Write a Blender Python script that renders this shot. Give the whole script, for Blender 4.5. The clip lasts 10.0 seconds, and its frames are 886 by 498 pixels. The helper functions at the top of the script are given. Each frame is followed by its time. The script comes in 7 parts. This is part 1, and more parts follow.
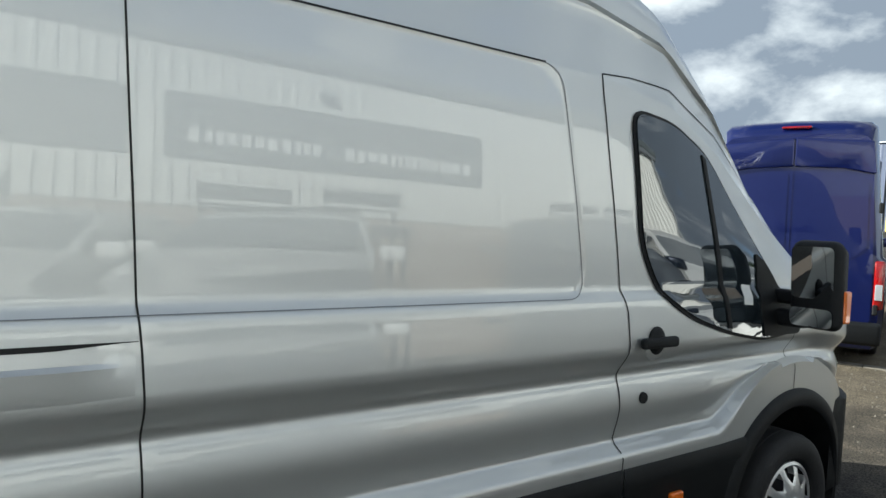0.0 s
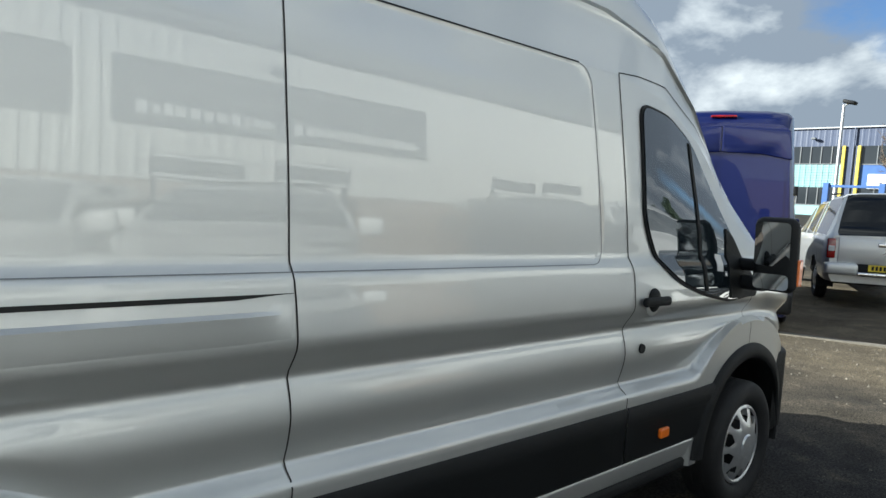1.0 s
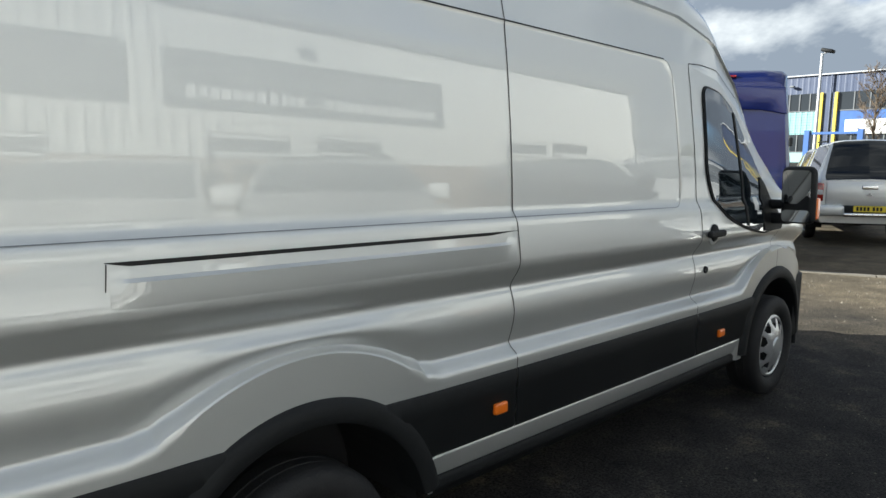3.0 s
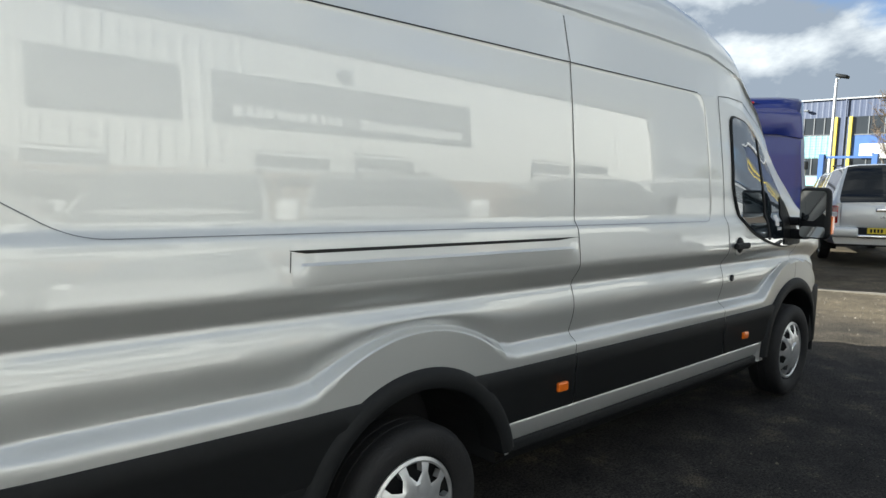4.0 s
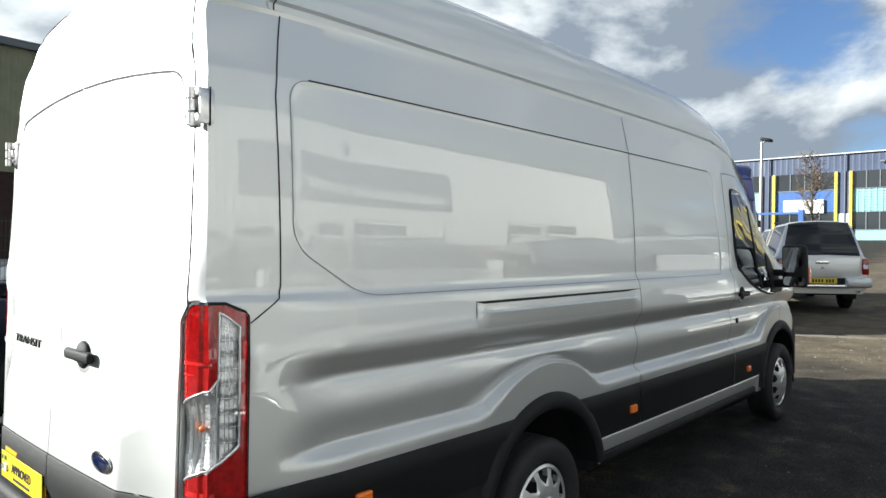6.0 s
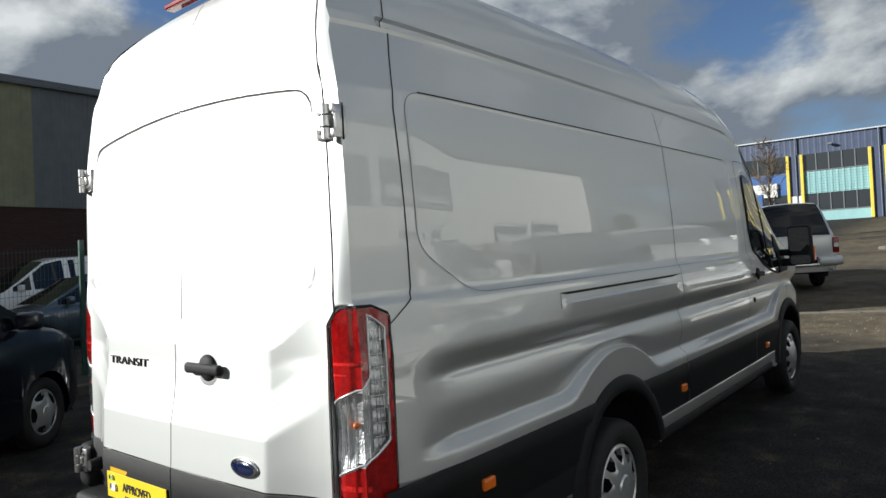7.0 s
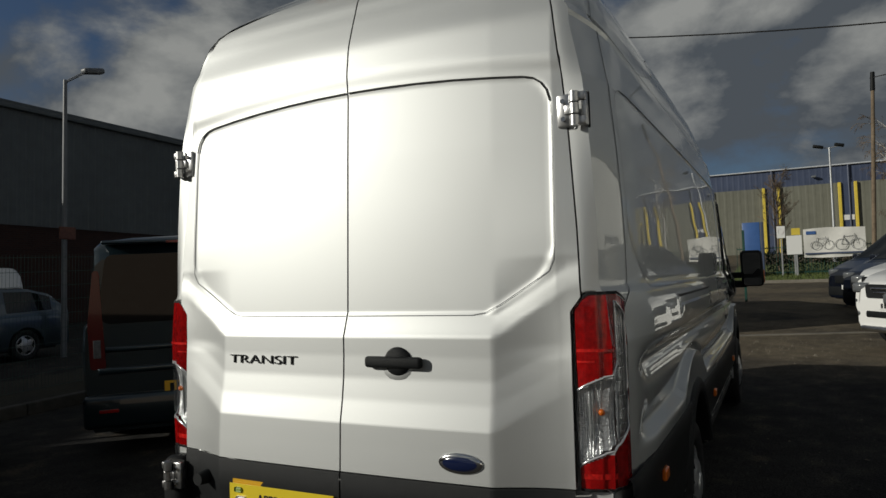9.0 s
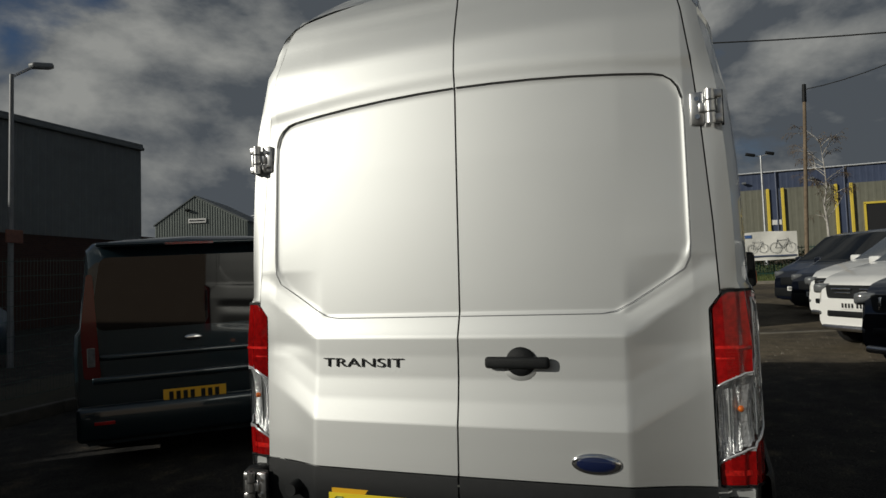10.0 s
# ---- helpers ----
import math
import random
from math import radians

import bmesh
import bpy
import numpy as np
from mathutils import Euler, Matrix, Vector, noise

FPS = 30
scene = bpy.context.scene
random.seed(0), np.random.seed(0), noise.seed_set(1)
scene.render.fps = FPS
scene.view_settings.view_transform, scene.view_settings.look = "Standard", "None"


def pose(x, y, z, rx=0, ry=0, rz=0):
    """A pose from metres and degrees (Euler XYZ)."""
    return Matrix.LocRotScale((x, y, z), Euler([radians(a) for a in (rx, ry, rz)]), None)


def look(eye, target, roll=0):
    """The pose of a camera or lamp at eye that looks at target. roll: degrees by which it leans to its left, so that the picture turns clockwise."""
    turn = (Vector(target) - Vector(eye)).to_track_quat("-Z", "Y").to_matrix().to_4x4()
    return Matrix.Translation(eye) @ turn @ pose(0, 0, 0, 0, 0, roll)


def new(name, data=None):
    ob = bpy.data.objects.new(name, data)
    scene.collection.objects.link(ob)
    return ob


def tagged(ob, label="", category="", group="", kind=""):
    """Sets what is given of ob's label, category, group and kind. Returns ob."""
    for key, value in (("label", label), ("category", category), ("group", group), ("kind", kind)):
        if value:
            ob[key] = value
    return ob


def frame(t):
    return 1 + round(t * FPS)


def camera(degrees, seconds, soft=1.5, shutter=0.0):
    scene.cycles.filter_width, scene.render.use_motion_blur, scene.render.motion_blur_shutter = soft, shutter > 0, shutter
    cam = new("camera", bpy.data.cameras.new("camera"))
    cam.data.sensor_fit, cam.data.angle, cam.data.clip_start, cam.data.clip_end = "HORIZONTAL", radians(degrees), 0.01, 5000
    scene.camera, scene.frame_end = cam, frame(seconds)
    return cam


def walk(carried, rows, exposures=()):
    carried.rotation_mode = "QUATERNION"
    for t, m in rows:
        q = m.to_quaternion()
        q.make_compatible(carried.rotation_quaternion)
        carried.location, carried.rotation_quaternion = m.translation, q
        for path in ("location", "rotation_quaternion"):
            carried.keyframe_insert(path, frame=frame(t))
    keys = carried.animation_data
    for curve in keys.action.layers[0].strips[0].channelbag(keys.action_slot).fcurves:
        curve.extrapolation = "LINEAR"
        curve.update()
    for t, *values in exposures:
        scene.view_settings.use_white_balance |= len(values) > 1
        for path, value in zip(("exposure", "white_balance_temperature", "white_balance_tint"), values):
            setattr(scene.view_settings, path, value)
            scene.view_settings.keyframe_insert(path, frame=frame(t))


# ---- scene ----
cam = camera(65.9, 10.0)
EXPOSURES = [(0, 1.65, 6000, 3), (1, 1.65, 6000, 3), (2.5, 1.65, 6100, 5), (4, 1.85, 6200, 5), (5, 1.85, 6200, 5), (5.7, 1.75, 6120, 5), (6.8, 1.05, 6150, 6), (7.5, 0.32, 6200, 6), (8.5, -0.33, 6400, 6), (9.2, -0.66, 6550, 6), (10, -0.6, 6600, 6)]
PATH = [
    (0, (0.6, -2.581, 1.522), (1.762, -0.954, 1.456), 3.8),
    (0.5, (0.353, -2.497, 1.497), (1.584, -0.924, 1.401), 4.4),
    (1, (0.028, -2.569, 1.476), (1.377, -1.096, 1.363), 4.4),
    (1.5, (-0.238, -2.563, 1.457), (1.121, -1.099, 1.345), 4.1),
    (2, (-0.543, -2.65, 1.457), (0.824, -1.193, 1.372), 3.5),
    (2.5, (-0.846, -2.747, 1.432), (0.532, -1.316, 1.203), 3.3),
    (2.7, (-0.965, -2.739, 1.448), (0.419, -1.315, 1.215), 1.7),
    (4, (-1.726, -2.952, 1.41), (-0.365, -1.495, 1.25), 2.4),
    (4.5, (-1.969, -2.931, 1.427), (-0.609, -1.47, 1.303), 0.3),
    (5, (-2.294, -2.978, 1.413), (-0.868, -1.58, 1.321), 0.7),
    (5.5, (-2.561, -2.958, 1.405), (-1.104, -1.588, 1.382), 0.7),
    (5.7, (-2.688, -2.941, 1.409), (-1.222, -1.58, 1.413), 1.2),
    (6.8, (-3.281, -2.691, 1.368), (-1.736, -1.422, 1.401), -1.3),
    (7, (-3.347, -2.595, 1.373), (-1.795, -1.335, 1.412), -2.6),
    (7.5, (-3.519, -2.379, 1.345), (-1.931, -1.165, 1.409), -0.7),
    (8, (-3.734, -2.112, 1.32), (-2.044, -1.046, 1.4), -1.5),
    (8.5, (-3.87, -1.812, 1.31), (-2.16, -0.78, 1.409), -2.2),
    (9, (-4.042, -1.496, 1.272), (-2.254, -0.608, 1.385), -1.5),
    (9.5, (-4.205, -1.195, 1.254), (-2.358, -0.437, 1.375), -0.8),
    (10, (-4.257, -0.87, 1.271), (-2.395, -0.149, 1.392), -1.9),
]
walk(cam, [(t, look(eye, target, roll)) for t, eye, target, roll in PATH], EXPOSURES)

# ---- world, sun ----
SUN_EL = 20.0
TO_SUN = Vector((-0.66 * math.cos(radians(SUN_EL)), 0.751 * math.cos(radians(SUN_EL)), math.sin(radians(SUN_EL))))
world = bpy.data.worlds.new("sky")
scene.world = world
world.use_nodes = True
wn, wl = world.node_tree.nodes, world.node_tree.links
wn.clear()
w_out = wn.new("ShaderNodeOutputWorld")
w_bg = wn.new("ShaderNodeBackground")
w_sky = wn.new("ShaderNodeTexSky")
w_sky.sky_type = "NISHITA"
w_sky.sun_disc = False
w_sky.sun_elevation = radians(SUN_EL)
w_sky.sun_rotation = math.atan2(TO_SUN.x, TO_SUN.y)
w_coord = wn.new("ShaderNodeTexCoord")
w_map = wn.new("ShaderNodeMapping")
w_map.inputs["Scale"].default_value = (1.0, 1.0, 1.9)
w_map.inputs["Location"].default_value = (0.75, 0.4, 0.0)
w_map2 = wn.new("ShaderNodeMapping")
w_map2.inputs["Scale"].default_value = (1.0, 1.0, 1.9)
w_map2.inputs["Location"].default_value = (0.75 - 0.04, 0.4 + 0.045, 0.07)


def cloud_noise():
    t = wn.new("ShaderNodeTexNoise")
    t.inputs["Scale"].default_value = 2.3
    t.inputs["Detail"].default_value = 10.0
    t.inputs["Roughness"].default_value = 0.55
    t.inputs["Distortion"].default_value = 0.15
    return t


w_n1, w_n2 = cloud_noise(), cloud_noise()
w_ramp = wn.new("ShaderNodeValToRGB")
w_ramp.color_ramp.elements[0].position = 0.385
w_ramp.color_ramp.elements[0].color = (0, 0, 0, 1)
w_ramp.color_ramp.elements[1].position = 0.475
w_ramp.color_ramp.elements[1].color = (1, 1, 1, 1)
# cloud shading: bright where the cloud thins towards the sun, grey in its body
w_lit = wn.new("ShaderNodeMath")
w_lit.operation = "SUBTRACT"
w_cramp = wn.new("ShaderNodeValToRGB")
w_cramp.color_ramp.elements[0].position = 0.0
w_cramp.color_ramp.elements[0].color = (2.7, 3.05, 3.6, 1)
w_cramp.color_ramp.elements[1].position = 1.0
w_cramp.color_ramp.elements[1].color = (10.5, 10.5, 10.3, 1)
w_rng = wn.new("ShaderNodeMapRange")
w_rng.inputs["From Min"].default_value = -0.03
w_rng.inputs["From Max"].default_value = 0.13
w_mix = wn.new("ShaderNodeMixRGB")
w_bg.inputs["Strength"].default_value = 0.040
wl.new(w_coord.outputs["Generated"], w_map.inputs["Vector"])
wl.new(w_map.outputs["Vector"], w_n1.inputs["Vector"])
wl.new(w_coord.outputs["Generated"], w_map2.inputs["Vector"])
wl.new(w_map2.outputs["Vector"], w_n2.inputs["Vector"])
w_sep = wn.new("ShaderNodeSeparateXYZ")
w_low = wn.new("ShaderNodeMapRange")
w_low.inputs["From Min"].default_value = 0.04
w_low.inputs["From Max"].default_value = 0.34
w_low.inputs["To Min"].default_value = 0.075
w_low.inputs["To Max"].default_value = 0.0
w_sum = wn.new("ShaderNodeMath")
w_sum.operation = "ADD"
wl.new(w_coord.outputs["Generated"], w_sep.inputs["Vector"])
wl.new(w_sep.outputs["Z"], w_low.inputs["Value"])
wl.new(w_n1.outputs["Fac"], w_sum.inputs[0])
wl.new(w_low.outputs["Result"], w_sum.inputs[1])
wl.new(w_sum.outputs[0], w_ramp.inputs["Fac"])
wl.new(w_n1.outputs["Fac"], w_lit.inputs[0])
wl.new(w_n2.outputs["Fac"], w_lit.inputs[1])
wl.new(w_lit.outputs[0], w_rng.inputs["Value"])
wl.new(w_rng.outputs["Result"], w_cramp.inputs["Fac"])
wl.new(w_ramp.outputs["Color"], w_mix.inputs["Fac"])
w_tint = wn.new("ShaderNodeMixRGB")
w_tint.blend_type = "MULTIPLY"
w_tint.inputs["Fac"].default_value = 1.0
w_tint.inputs["Color2"].default_value = (0.88, 1.02, 1.32, 1)
wl.new(w_sky.outputs["Color"], w_tint.inputs["Color1"])
wl.new(w_tint.outputs["Color"], w_mix.inputs["Color1"])
wl.new(w_cramp.outputs["Color"], w_mix.inputs["Color2"])
wl.new(w_mix.outputs["Color"], w_bg.inputs["Color"])
wl.new(w_bg.outputs["Background"], w_out.inputs["Surface"])

sun_data = bpy.data.lights.new("sun", "SUN")
sun_data.energy = 4.4
sun_data.angle = radians(0.5)
sun_data.color = (1.0, 0.95, 0.87)
sun = new("sun", sun_data)
sun.matrix_world = look(TO_SUN * 50, (0, 0, 0))

# ---- materials ----
def mat(name, color, rough=0.5, metal=0.0, coat=0.0, var=0.0, scale=8.0, bump=0.0, bscale=60.0, color2=None, emit=None, spec=0.5, trans=0.0, alpha=1.0, coords="Object"):
    m = bpy.data.materials.new(name)
    m.use_nodes = True
    n, l = m.node_tree.nodes, m.node_tree.links
    b = n["Principled BSDF"]
    b.inputs["Base Color"].default_value = (*color, 1)
    b.inputs["Roughness"].default_value = rough
    b.inputs["Metallic"].default_value = metal
    b.inputs["Coat Weight"].default_value = coat
    b.inputs["Coat Roughness"].default_value = 0.02
    b.inputs["Coat IOR"].default_value = 1.57
    b.inputs["Specular IOR Level"].default_value = spec
    b.inputs["Transmission Weight"].default_value = trans
    b.inputs["Alpha"].default_value = alpha
    if emit:
        b.inputs["Emission Color"].default_value = (*emit[:3], 1)
        b.inputs["Emission Strength"].default_value = emit[3]
    if var or bump:
        tc = n.new("ShaderNodeTexCoord")
    if var:
        t1 = n.new("ShaderNodeTexNoise")
        t1.inputs["Scale"].default_value = scale
        t1.inputs["Detail"].default_value = 6
        t2 = n.new("ShaderNodeTexNoise")
        t2.inputs["Scale"].default_value = scale * 0.13
        t2.inputs["Detail"].default_value = 3
        l.new(tc.outputs[coords], t1.inputs["Vector"])
        l.new(tc.outputs[coords], t2.inputs["Vector"])
        add = n.new("ShaderNodeMath")
        add.operation = "ADD"
        l.new(t1.outputs["Fac"], add.inputs[0])
        l.new(t2.outputs["Fac"], add.inputs[1])
        half = n.new("ShaderNodeMath")
        half.operation = "MULTIPLY"
        half.inputs[1].default_value = 0.5
        l.new(add.outputs[0], half.inputs[0])
        ramp = n.new("ShaderNodeValToRGB")
        c2 = color2 or tuple(min(1, c * (1 + var)) for c in color)
        c1 = color if color2 else tuple(c * (1 - var) for c in color)
        ramp.color_ramp.elements[0].position = 0.35
        ramp.color_ramp.elements[0].color = (*c1, 1)
        ramp.color_ramp.elements[1].position = 0.65
        ramp.color_ramp.elements[1].color = (*c2, 1)
        l.new(half.outputs[0], ramp.inputs["Fac"])
        l.new(ramp.outputs["Color"], b.inputs["Base Color"])
    if bump:
        t3 = n.new("ShaderNodeTexNoise")
        t3.inputs["Scale"].default_value = bscale
        t3.inputs["Detail"].default_value = 5
        l.new(tc.outputs[coords], t3.inputs["Vector"])
        bp = n.new("ShaderNodeBump")
        bp.inputs["Strength"].default_value = bump
        bp.inputs["Distance"].default_value = 0.01
        l.new(t3.outputs["Fac"], bp.inputs["Height"])
        l.new(bp.outputs["Normal"], b.inputs["Normal"])
    return m


def metallic_paint(name, color, rough=0.38, metal=0.55):
    """Metallic car paint under a clear coat, with fine flake."""
    m = mat(name, color, rough=rough, metal=metal, coat=1.0)
    n, l = m.node_tree.nodes, m.node_tree.links
    b = n["Principled BSDF"]
    tc = n.new("ShaderNodeTexCoord")
    fl = n.new("ShaderNodeTexNoise")
    fl.inputs["Scale"].default_value = 900
    fl.inputs["Detail"].default_value = 1
    dirt = n.new("ShaderNodeTexNoise")
    dirt.inputs["Scale"].default_value = 3.5
    dirt.inputs["Detail"].default_value = 8
    l.new(tc.outputs["Object"], fl.inputs["Vector"])
    l.new(tc.outputs["Object"], dirt.inputs["Vector"])
    mr = n.new("ShaderNodeMapRange")
    mr.inputs["To Min"].default_value = rough - 0.05
    mr.inputs["To Max"].default_value = rough + 0.07
    l.new(fl.outputs["Fac"], mr.inputs["Value"])
    l.new(mr.outputs["Result"], b.inputs["Roughness"])
    cr = n.new("ShaderNodeMapRange")
    cr.inputs["From Min"].default_value = 0.4
    cr.inputs["From Max"].default_value = 0.75
    cr.inputs["To Min"].default_value = 0.004
    cr.inputs["To Max"].default_value = 0.022
    l.new(dirt.outputs["Fac"], cr.inputs["Value"])
    l.new(cr.outputs["Result"], b.inputs["Coat Roughness"])
    return m


M_SILVER = metallic_paint("silver_paint", (0.56, 0.572, 0.568), 0.52, 0.82)
M_BLUE = metallic_paint("blue_paint", (0.006, 0.013, 0.10), 0.3)
M_BLUE.node_tree.nodes["Principled BSDF"].inputs["Coat IOR"].default_value = 1.42
M_TEAL = metallic_paint("dark_teal_paint", (0.008, 0.020, 0.028), 0.3)
M_NAVY = metallic_paint("navy_paint", (0.006, 0.009, 0.02), 0.3)
M_WHITE_P = mat("white_paint", (0.78, 0.78, 0.76), 0.35, coat=1.0)
M_GREYBLUE = metallic_paint("grey_blue_paint", (0.06, 0.088, 0.115), 0.35)
M_PICKUP = metallic_paint("pickup_silver_paint", (0.62, 0.63, 0.63), 0.4)
M_PLASTIC = mat("black_textured_plastic", (0.0075, 0.0085, 0.0095), 0.6, spec=0.25, var=0.2, scale=40, bump=0.25, bscale=500)
M_GAP = mat("dark_seal", (0.006, 0.006, 0.006), 0.8)
M_RUBBER = mat("tyre_rubber", (0.010, 0.010, 0.011), 0.75, var=0.3, scale=20, bump=0.3, bscale=120)
M_COVER = mat("silver_wheel_cover", (0.60, 0.61, 0.62), 0.32, metal=0.7, var=0.1, scale=30)
M_CHROME = mat("chrome", (0.75, 0.75, 0.75), 0.12, metal=1.0)
M_METAL = mat("bare_metal", (0.55, 0.55, 0.55), 0.32, metal=1.0, var=0.2, scale=60)
M_DARK = mat("dark_interior", (0.012, 0.012, 0.014), 0.7)
M_RED = mat("red_lens", (0.24, 0.0025, 0.003), 0.14, coat=0.8, spec=0.4, var=0.45, scale=55)
M_CLEAR = mat("clear_lens", (0.62, 0.63, 0.65), 0.2, metal=0.5, coat=1.0)
M_REFLECTOR = mat("lamp_reflector", (0.78, 0.79, 0.80), 0.30, metal=0.75, var=0.3, scale=60, bump=0.5, bscale=120)
# brighter red that paints glints on the rear lamp's reflex patches
M_RED_BRIGHT = mat("red_glint_patch", (0.55, 0.012, 0.010), 0.25, coat=1.0, var=0.5, scale=90)
M_HEADLAMP = mat("headlamp_lens", (0.10, 0.105, 0.11), 0.08, coat=1.0, var=0.4, scale=30)
M_RED_DARK = mat("dark_red_lens", (0.09, 0.002, 0.003), 0.12, coat=0.5)
# darker copy of the concrete, with the kerb's shade put into its colour
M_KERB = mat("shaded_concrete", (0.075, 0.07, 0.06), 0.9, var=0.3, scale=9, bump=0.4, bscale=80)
M_ORANGE = mat("orange_reflector", (0.75, 0.16, 0.01), 0.3, coat=0.6)
M_YELLOW = mat("yellow_plate", (0.78, 0.60, 0.03), 0.35, coat=0.4)
M_WPLATE = mat("white_plate", (0.75, 0.75, 0.73), 0.35, coat=0.4)
# grey that paints the shade in the folds of the pressed panels
M_CREASE_SHADE = mat("painted_crease_shade", (0.16, 0.165, 0.18), 0.5)
M_GLASS_DARK = mat("tinted_glass", (0.006, 0.007, 0.008), 0.04)
# window glass of the parked row; its paler base colour paints a sky sheen
M_GLASS_ROW = mat("sky_sheen_glass", (0.10, 0.11, 0.12), 0.04, coat=1.0, spec=1.0)
M_GLASS_BLACK = mat("privacy_glass", (0.004, 0.004, 0.005), 0.03, spec=0.5)
M_GLASS_CAB = mat("cab_glass", (0.016, 0.022, 0.026), 0.03, coat=1.0, spec=1.0)
M_MIRROR = mat("mirror", (0.24, 0.26, 0.28), 0.02, metal=1.0)
M_BADGE = mat("blue_badge", (0.006, 0.012, 0.05), 0.15, coat=1.0)
M_YELLOW2 = mat("orange_yellow_plate", (0.72, 0.40, 0.02), 0.35, coat=0.4)
M_GREENMARK = mat("green_mark", (0.25, 0.35, 0.08), 0.5)
M_CONCRETE = mat("concrete", (0.19, 0.172, 0.14), 0.85, var=0.25, scale=9, bump=0.4, bscale=80)
M_GRASS = mat("grass", (0.05, 0.08, 0.015), 0.9, var=0.4, scale=12, bump=0.8, bscale=90, color2=(0.12, 0.14, 0.04))
M_SOIL = mat("soil_and_moss", (0.02, 0.017, 0.012), 0.95, var=0.5, scale=7, bump=1.0, bscale=60, color2=(0.045, 0.04, 0.022))
M_STONE = mat("pale_stone", (0.13, 0.115, 0.09), 0.9, var=0.4, scale=3)
M_FENCE = mat("green_steel", (0.012, 0.06, 0.045), 0.45, coat=0.3, var=0.2, scale=15)
M_CLAD_G = mat("grey_sheet", (0.105, 0.12, 0.125), 0.5, var=0.15, scale=2.5)
M_CLAD_Y = mat("yellowed_sheet", (0.19, 0.19, 0.11), 0.5, var=0.2, scale=2.5)
M_SHED = mat("pale_sheet", (0.19, 0.215, 0.20), 0.55, var=0.12, scale=2)
M_NAVYCLAD = mat("navy_sheet", (0.055, 0.072, 0.125), 0.45, var=0.15, scale=1.5)
M_COPING = mat("pale_metal", (0.55, 0.57, 0.60), 0.4, var=0.1, scale=3)
M_YELLOWSTRIP = mat("yellow_paint", (0.68, 0.52, 0.07), 0.45, var=0.1, scale=4)
M_TEALPANEL = mat("teal_sheet", (0.26, 0.45, 0.46), 0.45, var=0.08, scale=2)
M_BLUEPANEL = mat("blue_sheet", (0.05, 0.12, 0.32), 0.4, var=0.12, scale=3)
M_SHUTTER = mat("olive_grey_sheet", (0.16, 0.16, 0.125), 0.5, var=0.12, scale=2)
M_FARGLASS = mat("office_glass", (0.03, 0.035, 0.04), 0.08, spec=0.8)
M_GREYFRAME = mat("grey_metal", (0.16, 0.17, 0.18), 0.45, var=0.15, scale=10)
M_WHITECLAD = mat("white_sheet", (0.64, 0.64, 0.61), 0.5, var=0.05, scale=2)
M_SIGNDARK = mat("dark_sign", (0.075, 0.08, 0.085), 0.4, var=0.15, scale=3)
M_GALV = mat("galvanised_steel", (0.42, 0.43, 0.44), 0.45, metal=0.6, var=0.2, scale=12)
M_POLE = mat("weathered_timber", (0.16, 0.12, 0.08), 0.85, var=0.35, scale=9, bump=0.5, bscale=30)
M_ORANGE2 = mat("banded_sign", (0.14, 0.05, 0.03), 0.5, var=0.3, scale=20)
M_BANNER = mat("white_cloth", (0.66, 0.65, 0.61), 0.8, var=0.12, scale=3)
M_HEDGE = mat("evergreen", (0.012, 0.025, 0.012), 0.85, var=0.5, scale=4, color2=(0.035, 0.055, 0.025))
M_BARK = mat("brown_bark", (0.12, 0.09, 0.06), 0.9, var=0.4, scale=12)
M_TWIG = mat("twigs", (0.13, 0.095, 0.065), 0.9, var=0.3, scale=5)
M_BIRCH = mat("birch_bark", (0.20, 0.18, 0.16), 0.8, var=0.5, scale=9, color2=(0.62, 0.60, 0.56))


def brick_mat(name, c1, c2, mortar):
    m = mat(name, c1, 0.9)
    n, l = m.node_tree.nodes, m.node_tree.links
    b = n["Principled BSDF"]
    tc = n.new("ShaderNodeTexCoord")
    mp = n.new("ShaderNodeMapping")
    mp.inputs["Rotation"].default_value = (radians(90), 0, 0)
    br = n.new("ShaderNodeTexBrick")
    br.inputs["Scale"].default_value = 4.4
    br.inputs["Brick Width"].default_value = 1.0
    br.inputs["Row Height"].default_value = 0.33
    br.inputs["Mortar Size"].default_value = 0.035
    br.inputs["Color1"].default_value = (*c1, 1)
    br.inputs["Color2"].default_value = (*c2, 1)
    br.inputs["Mortar"].default_value = (*mortar, 1)
    l.new(tc.outputs["Object"], mp.inputs["Vector"])
    l.new(mp.outputs["Vector"], br.inputs["Vector"])
    l.new(br.outputs["Color"], b.inputs["Base Color"])
    bp = n.new("ShaderNodeBump")
    bp.inputs["Strength"].default_value = 0.4
    bp.inputs["Distance"].default_value = 0.01
    bp.invert = True
    l.new(br.outputs["Fac"], bp.inputs["Height"])
    l.new(bp.outputs["Normal"], b.inputs["Normal"])
    return m


M_BRICK = brick_mat("dark_brick", (0.046, 0.018, 0.013), (0.033, 0.013, 0.011), (0.036, 0.027, 0.024))
M_BRICK2 = brick_mat("brown_brick", (0.36, 0.27, 0.20), (0.30, 0.21, 0.15), (0.36, 0.33, 0.29))


